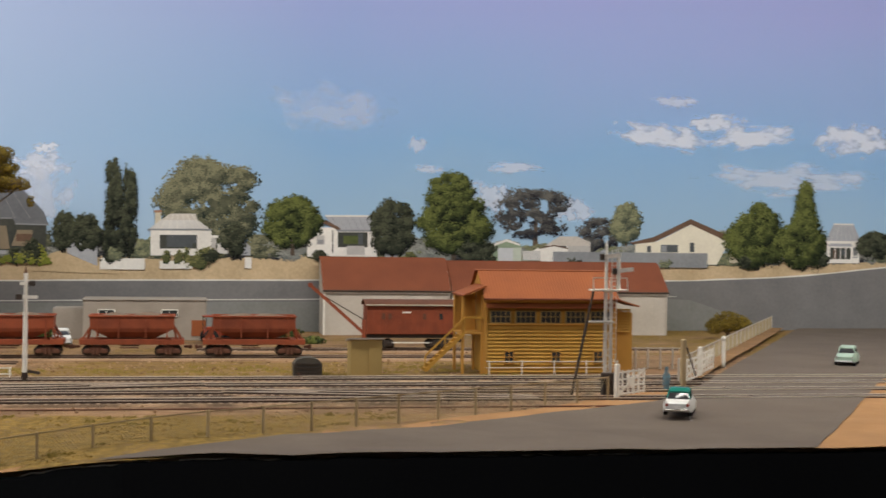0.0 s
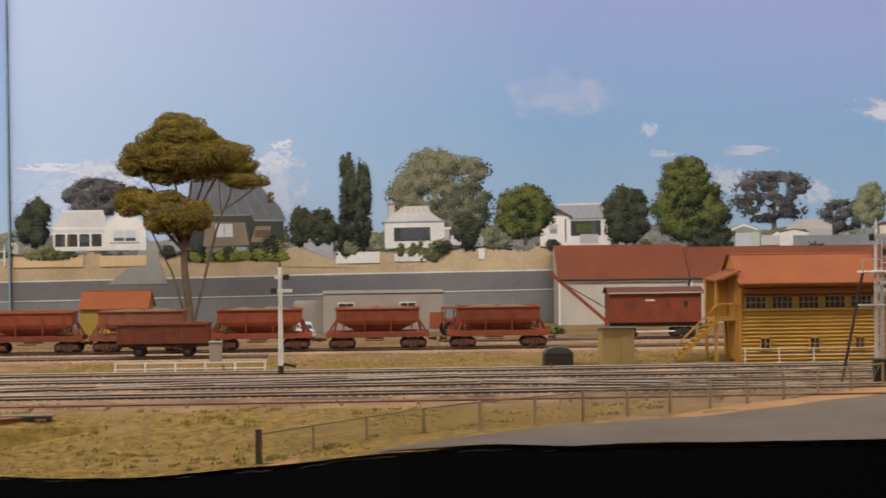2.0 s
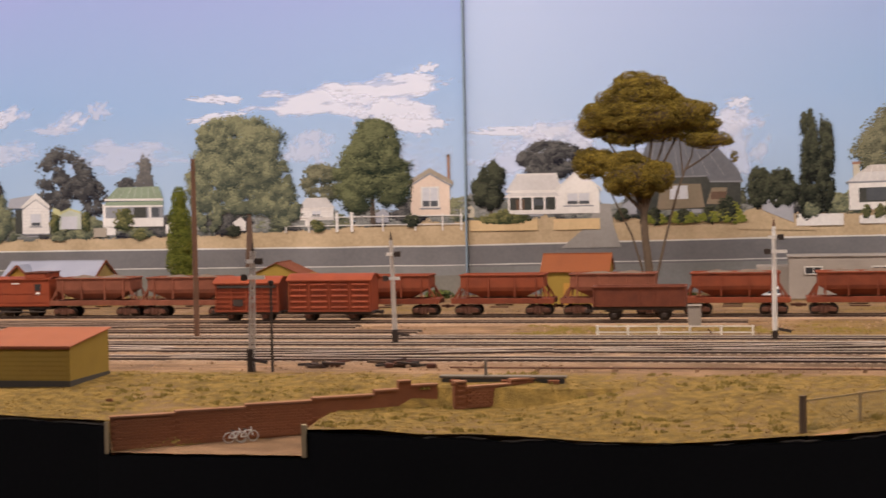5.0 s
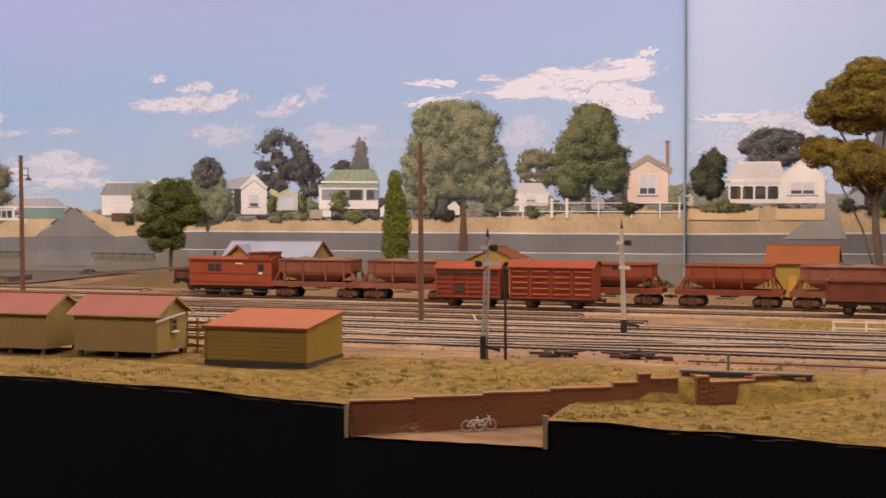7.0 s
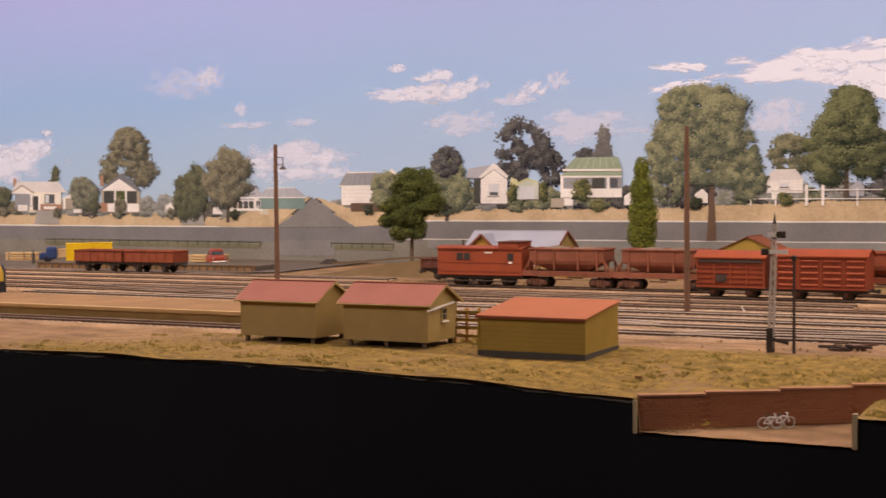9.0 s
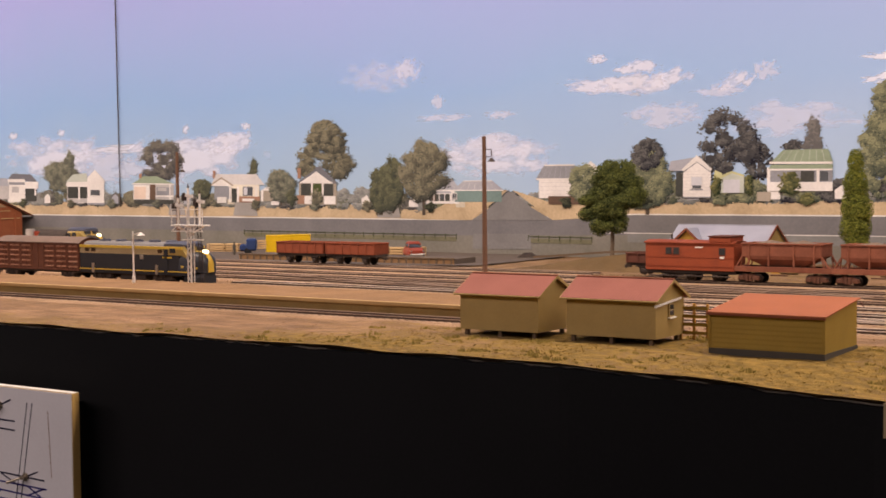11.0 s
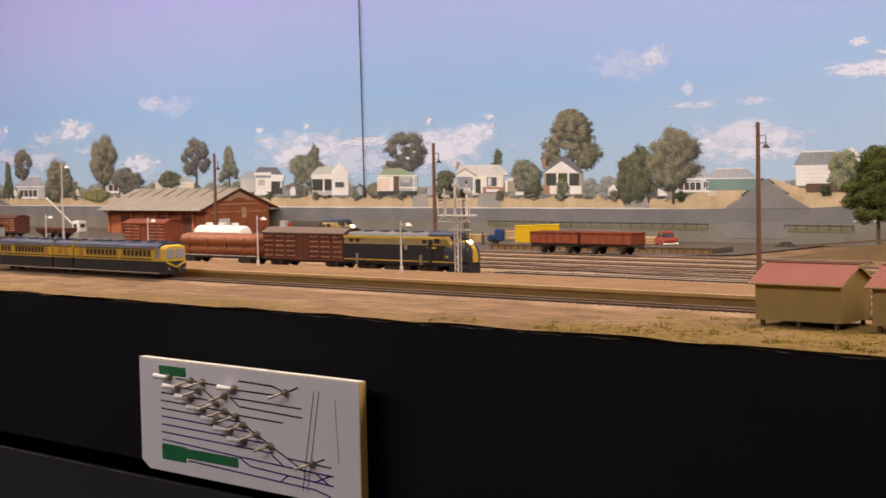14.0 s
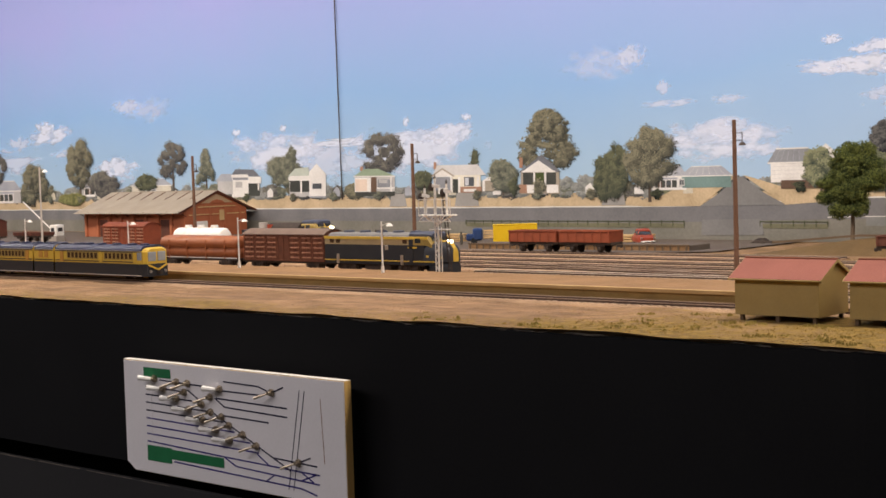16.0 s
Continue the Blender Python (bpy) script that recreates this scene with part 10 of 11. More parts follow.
wr = thing("white_railing", "low white rail fence beside the running line", "fence", -0.1425, 0.934)
for z in (1.4, 5.0):
    part("rail", Build().box(0, 0, z, 94, 0.7, 0.65), "white", wr)
for i in range(6):
    part("post", Build().box(-46 + 18.4 * i, 0, 0, 1.1, 1.1, 6.0), "white", wr)
rb = thing("relay_box", "grey concrete relay cabinet beside the wagons", "cabinet", -0.1330, 0.992)
part("body", Build().box(0, 0, 0, 8, 6, 13, 0.6), "concrete", rb)
part("lid", Build().box(0, 0, 13, 9, 7, 1.0, 0.4), "concrete", rb)
wf = thing("platform_railing", "white post and rail barrier at the far end of the platform", "fence", -1.4200, 0.765)
for z in (7, 12):
    part("rail", Build().box(-10, 0, z, 70, 1.0, 1.2), "white", wf)
for i in range(5):
    part("post", Build().box(-44 + 17 * i, 0, 0, 1.5, 1.5, 14), "white", wf)
part("board", Build().box(14, -1, 4, 18, 1.0, 8), "white", wf)
for sx, sy in ((-0.470, 0.918), (-0.405, 0.925), (-0.12, 0.925), (0.08, 0.905), (-0.60, 0.930)):
    t = thing("point_lever", "small dark point lever and rodding between the tracks", "lever", sx, sy, 0.0, 0.0, "point levers")
    part("base", Build().box(0, 0, 0, 11, 3, 1.2, 0.4), "rust", t)
    part("lever_arm", Build().rod((0, 0, 1), (-2, 0, 4.5), 0.5), "white" if sx == -0.405 else "rust", t)


def scrap_heap(x, y, count, spread, seed, label):
    """A low untidy heap of broken sleepers and rodding."""
    t = thing("scrap_heap", label, "scrap", x, y, 0.0, 0.0, "scrap beside the front track")
    rng = random.Random(seed)
    for i in range(count):
        a, px, py, L = rng.uniform(-0.5, 0.5), rng.uniform(-1, 1) * spread, rng.uniform(-1, 1) * 4, rng.uniform(5, 13)
        dx, dy, z = L / 2 * math.cos(a), L / 2 * math.sin(a), 0.8 + rng.uniform(0.0, 2.2)
        part("broken_sleeper", Build().beam((px - dx, py - dy, z - rng.uniform(-0.5, 0.8)), (px + dx, py + dy, z + rng.uniform(-0.5, 0.8)), rng.uniform(1.2, 2.2), rng.uniform(0.8, 1.4)), rng.choice(("rust", "under", "post_dark", "rail")), t)
    for i in range(4):
        part("old_point_motor", Build().box(rng.uniform(-1, 1) * spread, rng.uniform(-3, 3), 0, rng.uniform(2.5, 5), 3, rng.uniform(1.6, 3.2), 0.4), rng.choice(("under", "rust")), t)


scrap_heap(-0.3070, 0.7575, 9, 10, 61, "small dark heap of broken sleepers on the ballast edge")
scrap_heap(-0.2640, 0.7600, 16, 18, 62, "long dark heap of broken sleepers and point rodding")
pipe = thing("signal_rodding", "rusty rodding run along the front of the ballast", "pipe", -0.0900, 0.7470)
part("rod", Build().rod((-150, 0, 1.6), (330, 2, 1.6), 0.45, n=6), "rust", pipe)
for i in range(13):
    part("roller_stand", Build().box(-145 + 38 * i, 0.5, 0, 2, 3, 1.4), "ballast", pipe)

# ---------------------------------------------------------------- cutting, brick walls and bridge


def brick_wall_run(pts, label):
    """A stepped retaining wall of single bricks with a pale coping, along plan points (x, y, top, bottom)."""
    t = thing("retaining_wall", label, "wall", pts[0][0], pts[0][1], 0.0, kind="structure")
    o = Vector((pts[0][0], pts[0][1]))
    seg = [((p[0] - o.x) * 1000, (p[1] - o.y) * 1000, p[2] * 1000, p[3] * 1000) for p in pts]
    core, cope = Build(), Build()
    one = None
    count = 0
    for (x0, y0, t0, b0), (x1, y1, t1, b1) in zip(seg, seg[1:]):
        d = Vector((x1 - x0, y1 - y0, 0))
        L = d.length
        d.normalize()
        nrm = Vector((d.y, -d.x, 0))
        a, c = Vector((x0, y0, 0)), Vector((x1, y1, 0))
        q = [a, c, c - nrm * 3, a - nrm * 3]
        core.loft([[(p.x, p.y, b0 - 2) for p in q], [(p.x, p.y, t0) for p in q]])
        q = [a + nrm * 0.8, c + nrm * 0.8, c - nrm * 3.4, a - nrm * 3.4]
        cope.loft([[(p.x, p.y, t0) for p in q], [(p.x, p.y, t0 + 0.8) for p in q]])
        rows = int((t0 - b0) / 1.25)
        n = int(L / 3.1)
        for r in range(rows):
            for i in range(n):
                if count >= 300:
                    break
                if one is None:
                    one = Build().box(0, 0, 0, 3.0, 0.7, 1.2, 0.10).mesh("brick")
                    one.materials.append(M["brick"])
                br = new("brick", one)
                br.parent = t
                s = (i + 0.5 + (0.5 if r % 2 else 0)) * L / n
                if s > L - 0.5:
                    continue
                p = a + d * s + nrm * 0.15
                br.matrix_basis = Matrix.Translation(Vector((p.x, p.y, b0 + 0.1 + r * 1.25)) * 0.001 * K) @ Matrix.Rotation(math.atan2(d.y, d.x), 4, "Z")
                count += 1
    part("wall_core", core, "brick", t)
    part("coping", cope, "mortar", t, "pale brown coping stones")
    return t


brick_wall_run([(-0.3640, 0.6290, -0.0073, -0.0210), (-0.340, 0.6425, -0.0064, -0.0205), (-0.313, 0.6570, -0.0053, -0.0195), (-0.287, 0.6716, -0.0042, -0.0185), (-0.262, 0.6855, -0.0024, -0.0130), (-0.252, 0.6910, 0.0012, -0.0120), (-0.247, 0.6940, -0.0010, -0.0115), (-0.236, 0.7000, -0.0010, -0.0115)],
               "stepped red-brick retaining wall with pale coping beside the cutting")
brick_wall_run([(-0.226, 0.690, 0.0012, -0.0110), (-0.221, 0.693, -0.0014, -0.0105), (-0.208, 0.702, -0.0014, -0.0100), (-0.203, 0.705, 0.0006, -0.0090), (-0.192, 0.712, 0.0006, -0.0080)], "short stepped red-brick wing wall beside the little bridge")
gd = thing("bridge_girder", "weathered grey concrete deck of the little rail bridge", "bridge", -0.2080, 0.7130)
# Girder darker than the flange: the deck's shade is put into its colour.
part("girder", Build().box(0, 0, -5.5, 57, 4.0, 6.4, 0.4), "plinth", gd, "girder with the shade under the deck put into its dark colour")
part("flange", Build().box(0, 0.5, 0.9, 59, 6, 1.1, 0.2), "girder", gd)
part("stub_post", Build().box(-8, 0.5, 2.0, 1.2, 1.2, 7.5, 0.2), "girder", gd)
for x in (-22, 2, 24):
    part("pier", Build().box(x, -2.4, -8, 5, 2, 8.4, 0.4), "brick", gd)
for sx, w in ((-0.3650, 1.4), (-0.2768, 2.0)):
    e = thing("fascia_edge_trim", "bare timber edge of the front board at the cutting", "trim", sx, 0.6285, -0.0222, kind="structure")
    part("edge", Build().box(0, -0.6, 0, w, 2.2, 13.6), "post", e)


def bicycle(x, y, z, turn):
    t = thing("bicycle", "pale grey bicycle leaning on the cutting floor", "bicycle", x, y, z, turn, "bicycles in the cutting")
    for wx in (-5, 5):
        w = Build()
        n = 18
        ring = [[(wx + (4.0 + 0.45 * math.cos(b)) * math.cos(a), 0.45 * math.sin(b), 4.4 + (4.0 + 0.45 * math.cos(b)) * math.sin(a)) for b in (6.2832 * j / 5 for j in range(5))] for a in (6.2832 * i / n for i in range(n + 1))]
        w.loft(ring, caps=False)
        part("wheel", w, "iron_wall", t, smooth=True)
    f = Build()
    for p, q in (((-5, 0, 4.4), (-1.5, 0, 9)), ((-1.5, 0, 9), (3.6, 0, 9)), ((5, 0, 4.4), (3.2, 0, 11)), ((-1.5, 0, 9), (0, 0, 4.2)), ((0, 0, 4.2), (3.6, 0, 9)), ((-5, 0, 4.4), (0, 0, 4.2))):
        f.rod(p, q, 0.5, n=5)
    part("frame", f, "white", t)
    part("handlebar", Build().rod((3.2, -2.4, 11), (3.2, 2.4, 11), 0.4), "white", t)
    part("saddle", Build().box(-1.8, 0, 9.6, 3.4, 1.6, 0.9, 0.3), "plinth", t)
    t.scale = (0.56, 0.56, 0.56)


bicycle(-0.3150, 0.6490, -0.0205, 26)
bicycle(-0.3110, 0.6525, -0.0203, 32)

# ---------------------------------------------------------------- trees and bushes


def leaf_cloud(b, lobes, count, size, rng, shell=0.55):
    """Leaf clumps thrown into the outer shell of several ellipsoids."""
    total = sum(l[3] * l[5] for l in lobes)
    for cx, cy, cz, rx, ry, rz in lobes:
        for _ in range(int(count * rx * rz / total)):
            d = Vector((rng.gauss(0, 1), rng.gauss(0, 1), rng.gauss(0, 1))).normalized()
            k = shell + (1 - shell) * rng.random() ** 0.6
            k *= 1 + 0.14 * noise.noise(d * 2.7 + Vector((cx, cy, cz)))
            p = Vector((cx + d.x * rx * k, cy + d.y * ry * k, cz + d.z * rz * k))
            n = (d + 0.5 * Vector((rng.uniform(-1, 1), rng.uniform(-1, 1), rng.uniform(-1, 1)))).normalized()
            u = n.cross(Vector((rng.uniform(-1, 1), rng.uniform(-1, 1), rng.uniform(-1, 1)))).normalized()
            w = n.cross(u) * size * rng.uniform(0.5, 1.2)
            u = u * size * rng.uniform(0.5, 1.2)
            n = n * size * 0.5
            b.add([p - u, p + w + n * 0.3, p + u, p - w + n * 0.3, p + n], [(0, 1, 4), (1, 2, 4), (2, 3, 4), (3, 0, 4)])
    return b


def limb(b, pts, r0, r1):
    for i in range(len(pts) - 1):
        f, g = i / (len(pts) - 1), (i + 1) / (len(pts) - 1)
        b.rod(pts[i], pts[i + 1], r0 + (r1 - r0) * f, r0 + (r1 - r0) * g, 7)


def umbrella_tree():
    rng = random.Random(11)
    t = thing("tree", "model eucalypt with a flat olive-gold crown and forking bare limbs", "tree", -0.1770, 1.215)
    b = Build()
    limb(b, [(0, 0, -1), (-1, 0, 25), (-4, 0, 52), (-5, 0, 82)], 3.8, 2.6)
    part("trunk", b, "bark", t, smooth=True)
    ends = ((-46, 0, 106), (-34, -4, 132), (-14, 8, 138), (4, -4, 136), (14, 4, 134), (-24, -6, 104), (-2, -8, 104), (26, 4, 138))
    for ex, ey, ez in ends:
        l = Build()
        limb(l, [(-4, 0, 70), (-4 + (ex + 4) * 0.4, ey * 0.5, 70 + (ez - 70) * 0.5), (ex, ey, ez)], 1.5, 0.7)
        part("limb", l, "bark", t)
    # the slender outer limbs that leave the trunk near the ground
    for run, r in ((((2, 0, 8), (11, 1, 46), (22, 2, 88), (28, 2, 104)), 1.2), (((28, 2, 104), (40, 1, 111), (52, 0, 120)), 0.8), (((28, 2, 104), (33, 1, 114), (35, 0, 126)), 0.8), (((26, 2, 100), (25, 2, 114), (24, 2, 128)), 0.7), (((-2, 0, 10), (-14, 2, 52), (-30, 0, 86)), 1.0)):
        l = Build()
        limb(l, list(run), r, r * 0.6)
        part("limb", l, "bark", t)
    crown = [(-8, 0, 168, 24, 22, 15), (-6, 0, 158, 36, 26, 17), (-32, 0, 147, 25, 22, 14), (25, 0, 147, 28, 22, 14), (-4, -12, 147, 38, 16, 15), (-42, -2, 139, 16, 16, 9), (2, 4, 135, 38, 20, 10), (46, 0, 127, 21, 14, 8), (42, 2, 138, 15, 16, 10), (-16, 0, 132, 22, 18, 10)]
    low = [(-46, 0, 110, 16, 14, 13), (-13, -8, 100, 26, 19, 18), (-36, -2, 112, 12, 12, 9), (7, -8, 99, 15, 14, 13), (-18, -6, 112, 18, 15, 8)]
    for lobes, label in ((crown, "dense olive-gold foliage"), (low, "lower foliage clump")):
        lumps = []
        for c in lobes:
            lumps.append((c[0], c[1], c[2], c[3] * 0.92, c[4] * 0.92, c[5] * 0.92))
            for _ in range(16):
                d = Vector((rng.gauss(0, 1), rng.gauss(0, 1), rng.gauss(0.3, 0.8))).normalized()
                k = rng.uniform(0.22, 0.36)
                lumps.append((c[0] + d.x * c[3] * 0.74, c[1] + d.y * c[4] * 0.74, c[2] + d.z * c[5] * 0.74, c[3] * k, c[4] * k, c[5] * k * 1.1))
        # Solid bark-coloured blobs put the crown's inner shade into colour.
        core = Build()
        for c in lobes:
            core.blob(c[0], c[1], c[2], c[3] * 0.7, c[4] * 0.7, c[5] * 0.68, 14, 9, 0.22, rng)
        part("crown_shade_core", core, "bark", t, "solid brown core standing in for shade inside the crown", smooth=True)
        part("crown", leaf_cloud(Build(), lumps, 62000 if lobes is crown else 30000, 0.85, rng, 0.8), "leaf_gold", t, label)
    part("leaf_sprig", leaf_cloud(Build(), [(66, 0, 113, 3, 3, 5)], 90, 1.1, rng), "leaf_gold", t)


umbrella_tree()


def bush_tree(x, y, label, lobes, mm, trunk_h, count, seed, size=2.0):
    rng = random.Random(seed)
    t = thing("tree", label, "tree", x, y)
    b = Build()
    limb(b, [(0, 0, -1), (1, 0, trunk_h * 0.5), (0, 1, trunk_h)], 2.2, 1.4)
    part("trunk", b, "bark", t)
    for k in range(3):
        l = Build()
        c = lobes[k % len(lobes)]
        limb(l, [(0, 0, trunk_h * 0.7), ((c[0]) * 0.5, c[1] * 0.5, (trunk_h + c[2]) / 2), (c[0], c[1], c[2])], 1.0, 0.5)
        part("limb", l, "bark", t)
    part("crown", leaf_cloud(Build(), lobes, count, size, rng, 0.35), mm, t)
    return t


bush_tree(-0.5920, 1.262, "slender tree wrapped in bright olive-green creeper", [(0, 0, 88, 7, 7, 13), (0, 0, 70, 11, 9, 16), (1, 0, 50, 14, 11, 18), (0, 0, 34, 14, 11, 14), (2, 0, 24, 11, 10, 8)], "leaf_vine", 30, 16000, 21, 0.8)
rng = random.Random(58)
lobes = []
while len(lobes) < 64:
    u, v, w = rng.uniform(-1, 1), rng.uniform(-1, 1), rng.uniform(-1, 1)
    wide = 1.0 - 0.45 * max(0.0, w) - 0.35 * max(0.0, -w)
    if (u / wide) ** 2 + v * v < 1.0:
        r = rng.uniform(6.0, 10.5)
        lobes.append((29 * u, 12 * v, 60 + 30 * w, r * 1.15, r, r * rng.uniform(0.6, 0.9)))
bush_tree(-0.8190, 1.262, "bushy green tree with a ragged crown beside the yard road", lobes, "leaf_green", 44, 46000, 22, 0.9)
bush_tree(0.4980, 1.262, "low rounded olive shrub beside the goods store", [(0, 0, 16, 15, 10, 10), (-12, 0, 12, 9, 8, 8), (14, 0, 13, 9, 8, 9)], "leaf_gold", 8, 3000, 23, 1.0)
for i, (bx, by, s) in enumerate(((0.10, 1.285, 7), (0.06, 1.288, 5), (0.115, 1.20, 5), (-0.30, 1.285, 6), (-0.155, 1.26, 5), (-0.36, 1.27, 6), (-0.52, 1.275, 6), (-0.10, 1.275, 6))):
    t = thing("shrub", "low dusty green shrub along the back of the yard", "shrub", bx, by, 0.0, 0.0, "shrubs behind the yard")
    part("foliage", leaf_cloud(Build(), [(0, 0, s * 0.5, s * 2.2, s, s * 0.7)], 220, 1.8, random.Random(i + 40), 0.3), "leaf_green", t)

# ---------------------------------------------------------------- the control panel on the front board


def control_panel():
    t = thing("control_panel", "white switch panel with a track diagram on a wooden board", "panel", -0.8965, 0.6022, -0.0690, kind="")
    T, x0, x1, z0, z1 = 4.8, -96.2, 103.2, -35.0, 35.2
    cut = [(x0 + 8, z0), (x1, z0), (x1, z1), (x0, z1), (x0, z0 + 5)]
    part("spacer", Build().box(3.5, 4.4, z0 + 6, x1 - x0 - 12, 8.6, z1 - z0 - 12), "black", t, "black packing behind the board")
    part("board", Build().prism(cut, "y", -T, 0), "panel_edge", t, "pale plywood board with bare edge")
    part("face", Build().prism([(x + (0.4 if x < 0 else -0.4), z + (0.3 if z < 0 else -0.3)) for x, z in cut], "y", -T - 0.45, -T + 0.05), "panel", t, "white laminated face")
    part("painted_top", Build().box(3.5, -T / 2, z1, x1 - x0 - 0.4, T, 0.35), "white", t, "white painted top edge")

    def line(a, b, c, d, mm="ink", w=0.85):
        part("diagram_line", Build().beam((a, -T - 0.55, b), (c, -T - 0.55, d), 0.25, w), mm, t)

    def block(a, b, c, d):
        part("diagram_block", Build().box((a + c) / 2, -T - 0.55, d, c - a, 0.25, b - d), "ink_green", t, "green platform block")

    block(-75.3, 31.5, -48.5, 25.8)
    block(-74.3, -17.4, -50.2, -27.2)
    block(-50.2, -18.2, -0.5, -24.2)
    # the parallel roads, each a little longer than the one above
    for i, end in enumerate((-13.4, -35, -22, -10, 0, 10, 24, 31)):
        line(-59.5 if i == 0 else -74, 24.4 - 4.95 * i, end, 24.2 - 4.95 * i - 0.012 * (end + 74), "ink" if i < 5 else "ink_blue")
    for a, b, c, d in ((1.6, 27.8, 32, 27.2), (32, 27.2, 41, 24.8), (0, 22.2, 35, 22.2), (-7, 17.3, 56.4, 16.4), (1.7, 12.6, 56.5, 11.3), (-7, 17.3, 1.7, 12.6), (-3, 7.4, 40.3, 6.8),
                       (-32.2, 20.1, -22, 15), (-12, 9.5, 29.5, -7.7), (29.5, -7.7, 58, -19.2), (44.4, -13.2, 79.8, -14.4)):
        line(a, b, c, d)
    for a, b, c, d in ((-73.9, -15, -0.2, -17.3), (-0.2, -17.3, 81.5, -19.1), (-0.2, -17.3, 10.6, -21.9), (10.6, -21.9, 81.2, -24.4), (-47.9, -25.5, 66.1, -28.3), (66.1, -28.3, 78.9, -30.8),
                       (36.2, -27.8, 43.4, -23.5), (66.6, -18.9, 76.7, -23.8), (66.6, -23.8, 79.6, -18.8), (29.6, -12.6, 38.9, -17.7)):
        line(a, b, c, d, "ink_blue")
    for a, c in ((55.8, 67.2), (59.9, 71.3)):
        line(a, -30, c, 27.5, "ink", 0.4)
    line(84, 24, 86, -12, "mortar", 0.2)
    for i in range(8):
        part("label_tab", Build().box(-69.1, -T - 0.55, 19.6 - 4.95 * i, 1.4, 0.3, 3.2), "panel", t)
    plain = ((-42.5, 24.4), (-31.9, 24.3), (-35.3, 18.7), (-10.8, 17.7), (-18.7, 12.6), (-10.9, 8.6), (-0.9, 6.6), (5.7, 2.0), (17.8, -2.3), (29.5, -7.7), (44.1, 24.6), (64.9, -13.7))
    sleeved = ((-63.8, 25.0), (-55.4, 19.5), (-42.8, 14.1), (-1.7, 23.1), (-31.3, 8.6), (-18.1, 3.3), (-6.1, -1.5), (6.1, -6.6))
    for x, z in plain + sleeved:
        s = part("toggle_switch", Build().rod((x, -T - 0.4, z), (x, -T - 2.0, z), 2.4, 2.2, 6), "nickel", t, "nickel toggle switch")
        part("collar", Build().rod((x, -T - 2.0, z), (x, -T - 4.2, z), 1.35, 1.1, 10), "nickel", s)
        if (x, z) in sleeved:
            part("lever", Build().rod((x, -T - 3.5, z), (x - 9.5, -T - 6.0, z + 0.4), 1.0, 1.8, 8), "sleeve", s, "white sleeved lever")
        else:
            part("lever", Build().rod((x, -T - 3.5, z), (x - 9.0, -T - 6.5, z - 3.2), 0.6, 0.85, 8), "nickel", s)
    for x, z in ((44.1, 24.6), (64.9, -13.7)):
        line(x, z, x + 9.5, z + 3.6)


control_panel()
lg = thing("lower_board", "black painted lower board with a worn top edge", "fascia", -0.9500, 0.6000, -0.1550, kind="structure")
part("board", Build().box(0, 0, -44.5, 4000, 4, 89, 0.4), "black_satin", lg)
# Worn edge in thinning pale strips; the light along it is painted in too.
worn = Build()
for i, (a, b) in enumerate(((-262, -236), (-235, -196), (-193, -150), (-146, -97), (-90, -40), (-31, -2))):
    worn.box((a + b) / 2, -2.0, 44.0, b - a, 0.5, 0.75 - 0.09 * i, 0.1)
part("worn_lit_edge", worn, "bare_edge", lg, "paint worn to bare timber, with the light it catches put into the colour")
bx = thing("power_socket", "black plug and cable clipped to the front board", "socket", -1.2440, 0.6000, -0.1120)
part("plug", Build().box(0, -4, 0, 10, 8, 9, 1.5), "under", bx)
part("cable", Build().rod((-4, -4, 6), (-26, -2, 13), 1.2, 1.2, 8), "under", bx)

# ---------------------------------------------------------------- dry grass tufts


def tufts():
    rng = random.Random(5)
    b = Build()
    made = 0
    while made < 6000:
        x, y = rng.uniform(-0.75, 0.16), rng.choice((rng.uniform(0.612, 0.745), rng.uniform(0.612, 0.745), rng.uniform(0.93, 1.0)))
        g = grassy(x, y)
        if g < 0.45 or rng.random() > g or y < lerp(x, EDGE_Y) + 0.002 or noise.noise(Vector((x * 45, y * 45, 9))) < -0.25:
            continue
        if (-0.468 < x < -0.407 and 0.682 < y < 0.742) or (-0.605 < x < -0.485 and 0.68 < y < 0.716) or (y > 0.60 and x > -0.03 and y < 0.645 + 0.5 * max(0, x)):
            continue
        if NOTCH_L - 0.002 < x < NOTCH_R and y < wall_y(x, 0.62) + 0.004:
            continue
        z, k = ground_z(x, y) * 1000, rng.uniform(0.6, 1.25)
        for _ in range(3):
            a, r, h = rng.random() * 6.28, rng.uniform(0.2, 1.2), rng.uniform(0.25, 0.6) * k
            px, py = x * 1000 + r * math.cos(a), y * 1000 + r * math.sin(a)
            dx, dy = 0.5 * math.cos(a + 1.3), 0.5 * math.sin(a + 1.3)
            b.add([(px - dx, py - dy, z - 0.3), (px + dx, py + dy, z - 0.3), (px + rng.uniform(-0.8, 0.8), py + rng.uniform(-0.8, 0.8), z + h)], [(0, 1, 2)])
        made += 1
    me = b.mesh("grass_tufts")
    me.materials.append(M["tuft"])
    ob = new("grass_tufts", me)
    ob.location = P(0, 0, 0)
    tagged(ob, "dry yellow-green grass tufts on the front banks", "grass", kind="stuff")


tufts()


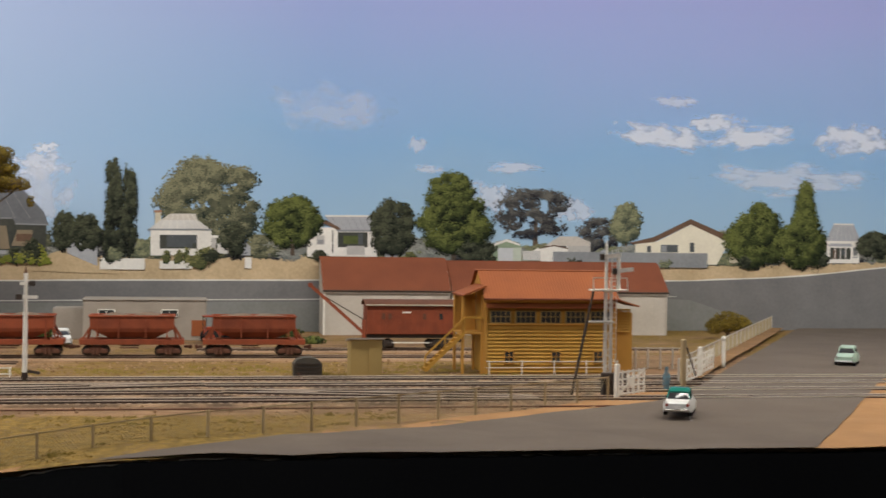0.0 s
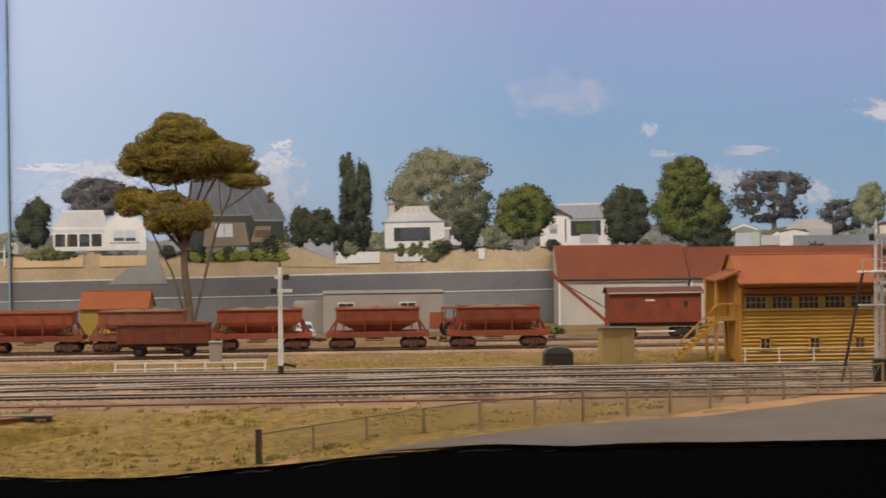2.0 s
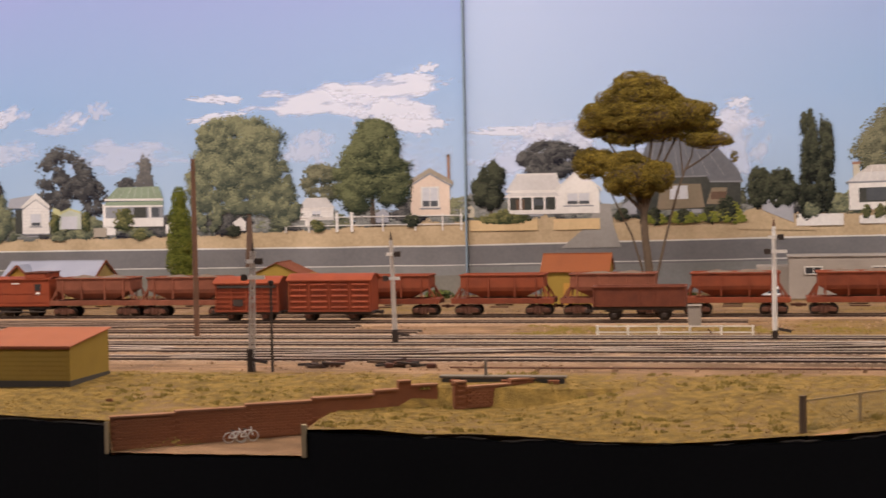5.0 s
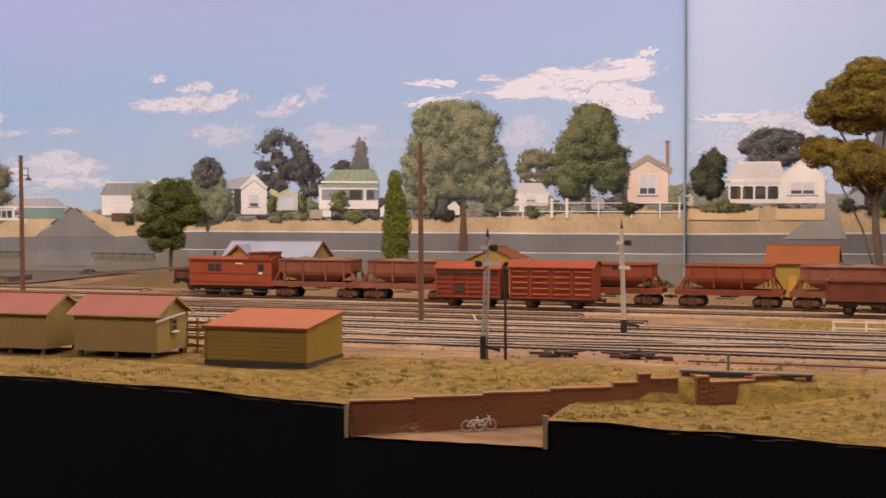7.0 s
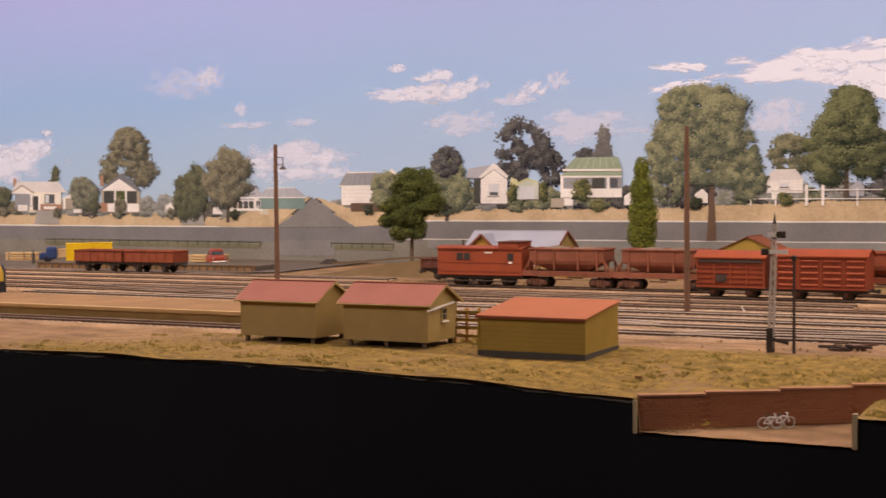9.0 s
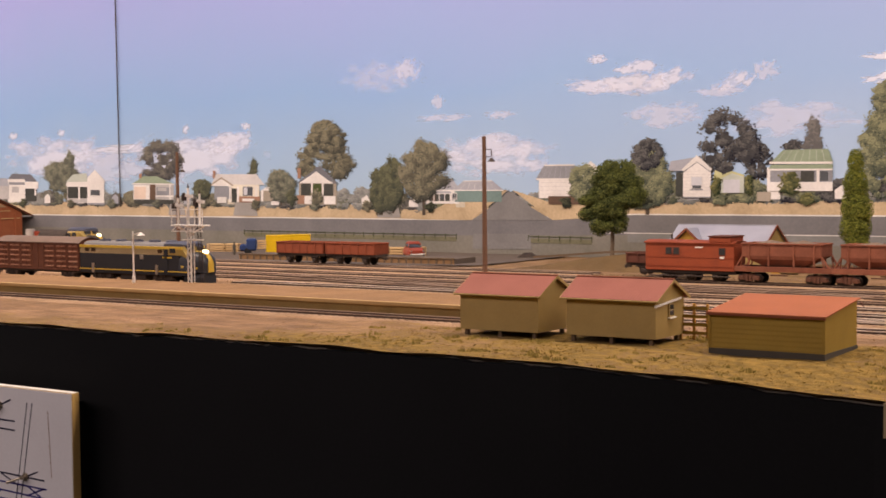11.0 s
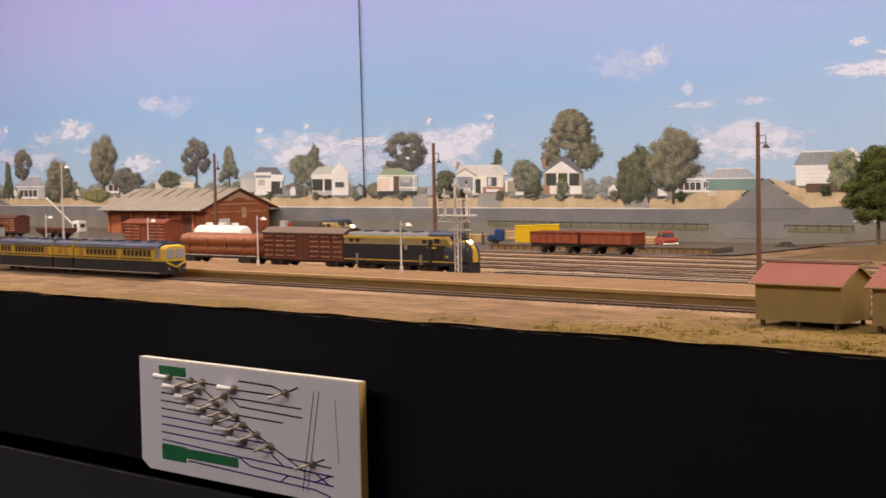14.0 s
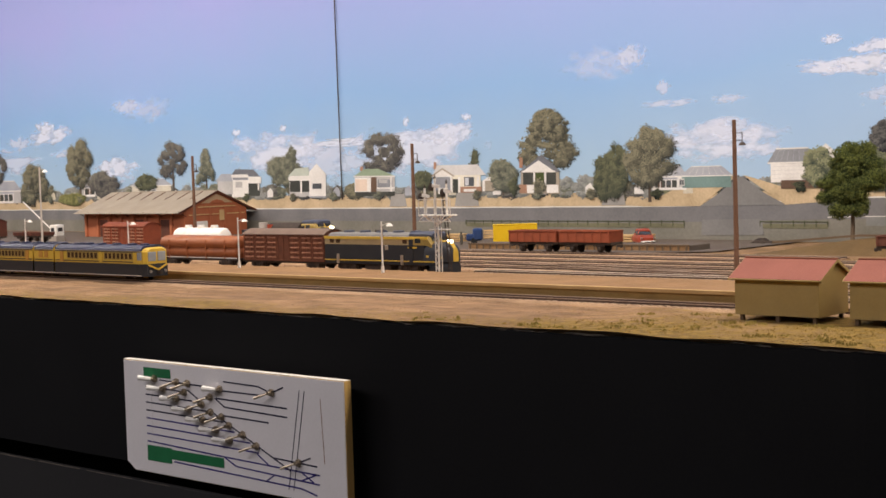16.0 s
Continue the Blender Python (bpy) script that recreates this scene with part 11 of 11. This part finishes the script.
def grass_clumps():
    """Sparse greener clumps of long grass on the front banks and along the fences."""
    rng = random.Random(17)
    b = Build()
    made = 0
    while made < 1000:
        x, y = rng.uniform(-0.78, 0.24), rng.choice((rng.uniform(0.615, 0.748), rng.uniform(0.93, 1.0)))
        if noise.noise(Vector((x * 26, y * 40, 2))) < 0.12 or grassy(x, y) < 0.35 or y < lerp(x, EDGE_Y) + 0.004:
            continue
        if (-0.468 < x < -0.407 and 0.680 < y < 0.745) or (-0.605 < x < -0.485 and 0.68 < y < 0.718) or (x > -0.04 and y < 0.650 + 0.5 * max(0, x)):
            continue
        if NOTCH_L - 0.002 < x < NOTCH_R and y < wall_y(x, 0.62) + 0.004:
            continue
        z, k = ground_z(x, y) * 1000, rng.uniform(0.7, 1.5)
        for _ in range(9):
            a, r, h = rng.random() * 6.28, rng.uniform(0.0, 2.4) * k, rng.uniform(0.5, 1.3) * k
            px, py = x * 1000 + r * math.cos(a), y * 1000 + 0.6 * r * math.sin(a)
            c, t = rng.random() * 6.28, 0.55 * k
            b.add([(px + t * math.cos(c), py + t * math.sin(c), z - 0.2), (px + t * math.cos(c + 2.1), py + t * math.sin(c + 2.1), z - 0.2), (px + t * math.cos(c + 4.2), py + t * math.sin(c + 4.2), z - 0.2), (px, py, z + h)], [(0, 1, 3), (1, 2, 3), (2, 0, 3)])
        made += 1
    me = b.mesh("grass_clumps")
    me.materials.append(M["clump"])
    ob = new("grass_clumps", me)
    ob.location = P(0, 0, 0)
    tagged(ob, "sparse green clumps of long grass on the dry banks", "grass", kind="stuff")


grass_clumps()


def earth_flecks():
    """Small brown clods scattered over the bare earth along the front of the platform line."""
    rng = random.Random(29)
    b = Build()
    for _ in range(5200):
        x, y = rng.uniform(-1.75, -0.62), rng.uniform(0.615, 0.716)
        if noise.noise(Vector((x * 14, y * 30, 6))) + rng.uniform(-0.35, 0.35) < 0.0:
            continue
        z, k, c = ground_z(x, y) * 1000, rng.uniform(0.25, 0.85), rng.random() * 6.28
        p = [(x * 1000 + k * math.cos(c + 1.571 * i) * rng.uniform(0.7, 1.5), y * 1000 + k * math.sin(c + 1.571 * i), z - 0.15) for i in range(4)]
        b.add(p + [(x * 1000, y * 1000, z + 0.45 * k)], [(0, 1, 4), (1, 2, 4), (2, 3, 4), (3, 0, 4)])
    me = b.mesh("earth_clods")
    me.materials.append(M["fleck"])
    ob = new("earth_clods", me)
    ob.location = P(0, 0, 0)
    tagged(ob, "scattered brown clods and dry litter on the bare earth", "clods", kind="stuff")


earth_flecks()


def yard_litter():
    """Loose stones, coal and splinters strewn between the tracks."""
    rng = random.Random(31)
    pale, dark = Build(), Build()
    for _ in range(15000):
        x, y = rng.uniform(-1.75, 0.36), rng.uniform(0.742, 1.12)
        if x < -0.62 and y < 0.83 or noise.noise(Vector((x * 20, y * 45, 4))) + rng.uniform(-0.5, 0.5) < 0.05:
            continue
        b = dark if rng.random() < 0.45 + 0.35 * oily(x, y) else pale
        k, c, z = rng.uniform(0.35, 1.0), rng.random() * 6.28, 1.0
        p = [(x * 1000 + k * math.cos(c + 1.571 * i) * rng.uniform(0.7, 1.9), y * 1000 + k * math.sin(c + 1.571 * i), z - 1.2) for i in range(4)]
        b.add(p + [(x * 1000, y * 1000, z + 0.35 * k)], [(0, 1, 4), (1, 2, 4), (2, 3, 4), (3, 0, 4)])
    for name, b, mm, label in (("ballast_stones", pale, "ballast", "loose pinkish ballast stones between the tracks"), ("coal_crumbs", dark, "fleck", "dark coal crumbs and splinters between the tracks")):
        me = b.mesh(name)
        me.materials.append(M[mm])
        ob = new(name, me)
        ob.location = P(0, 0, 0)
        tagged(ob, label, "stones", kind="stuff")


yard_litter()
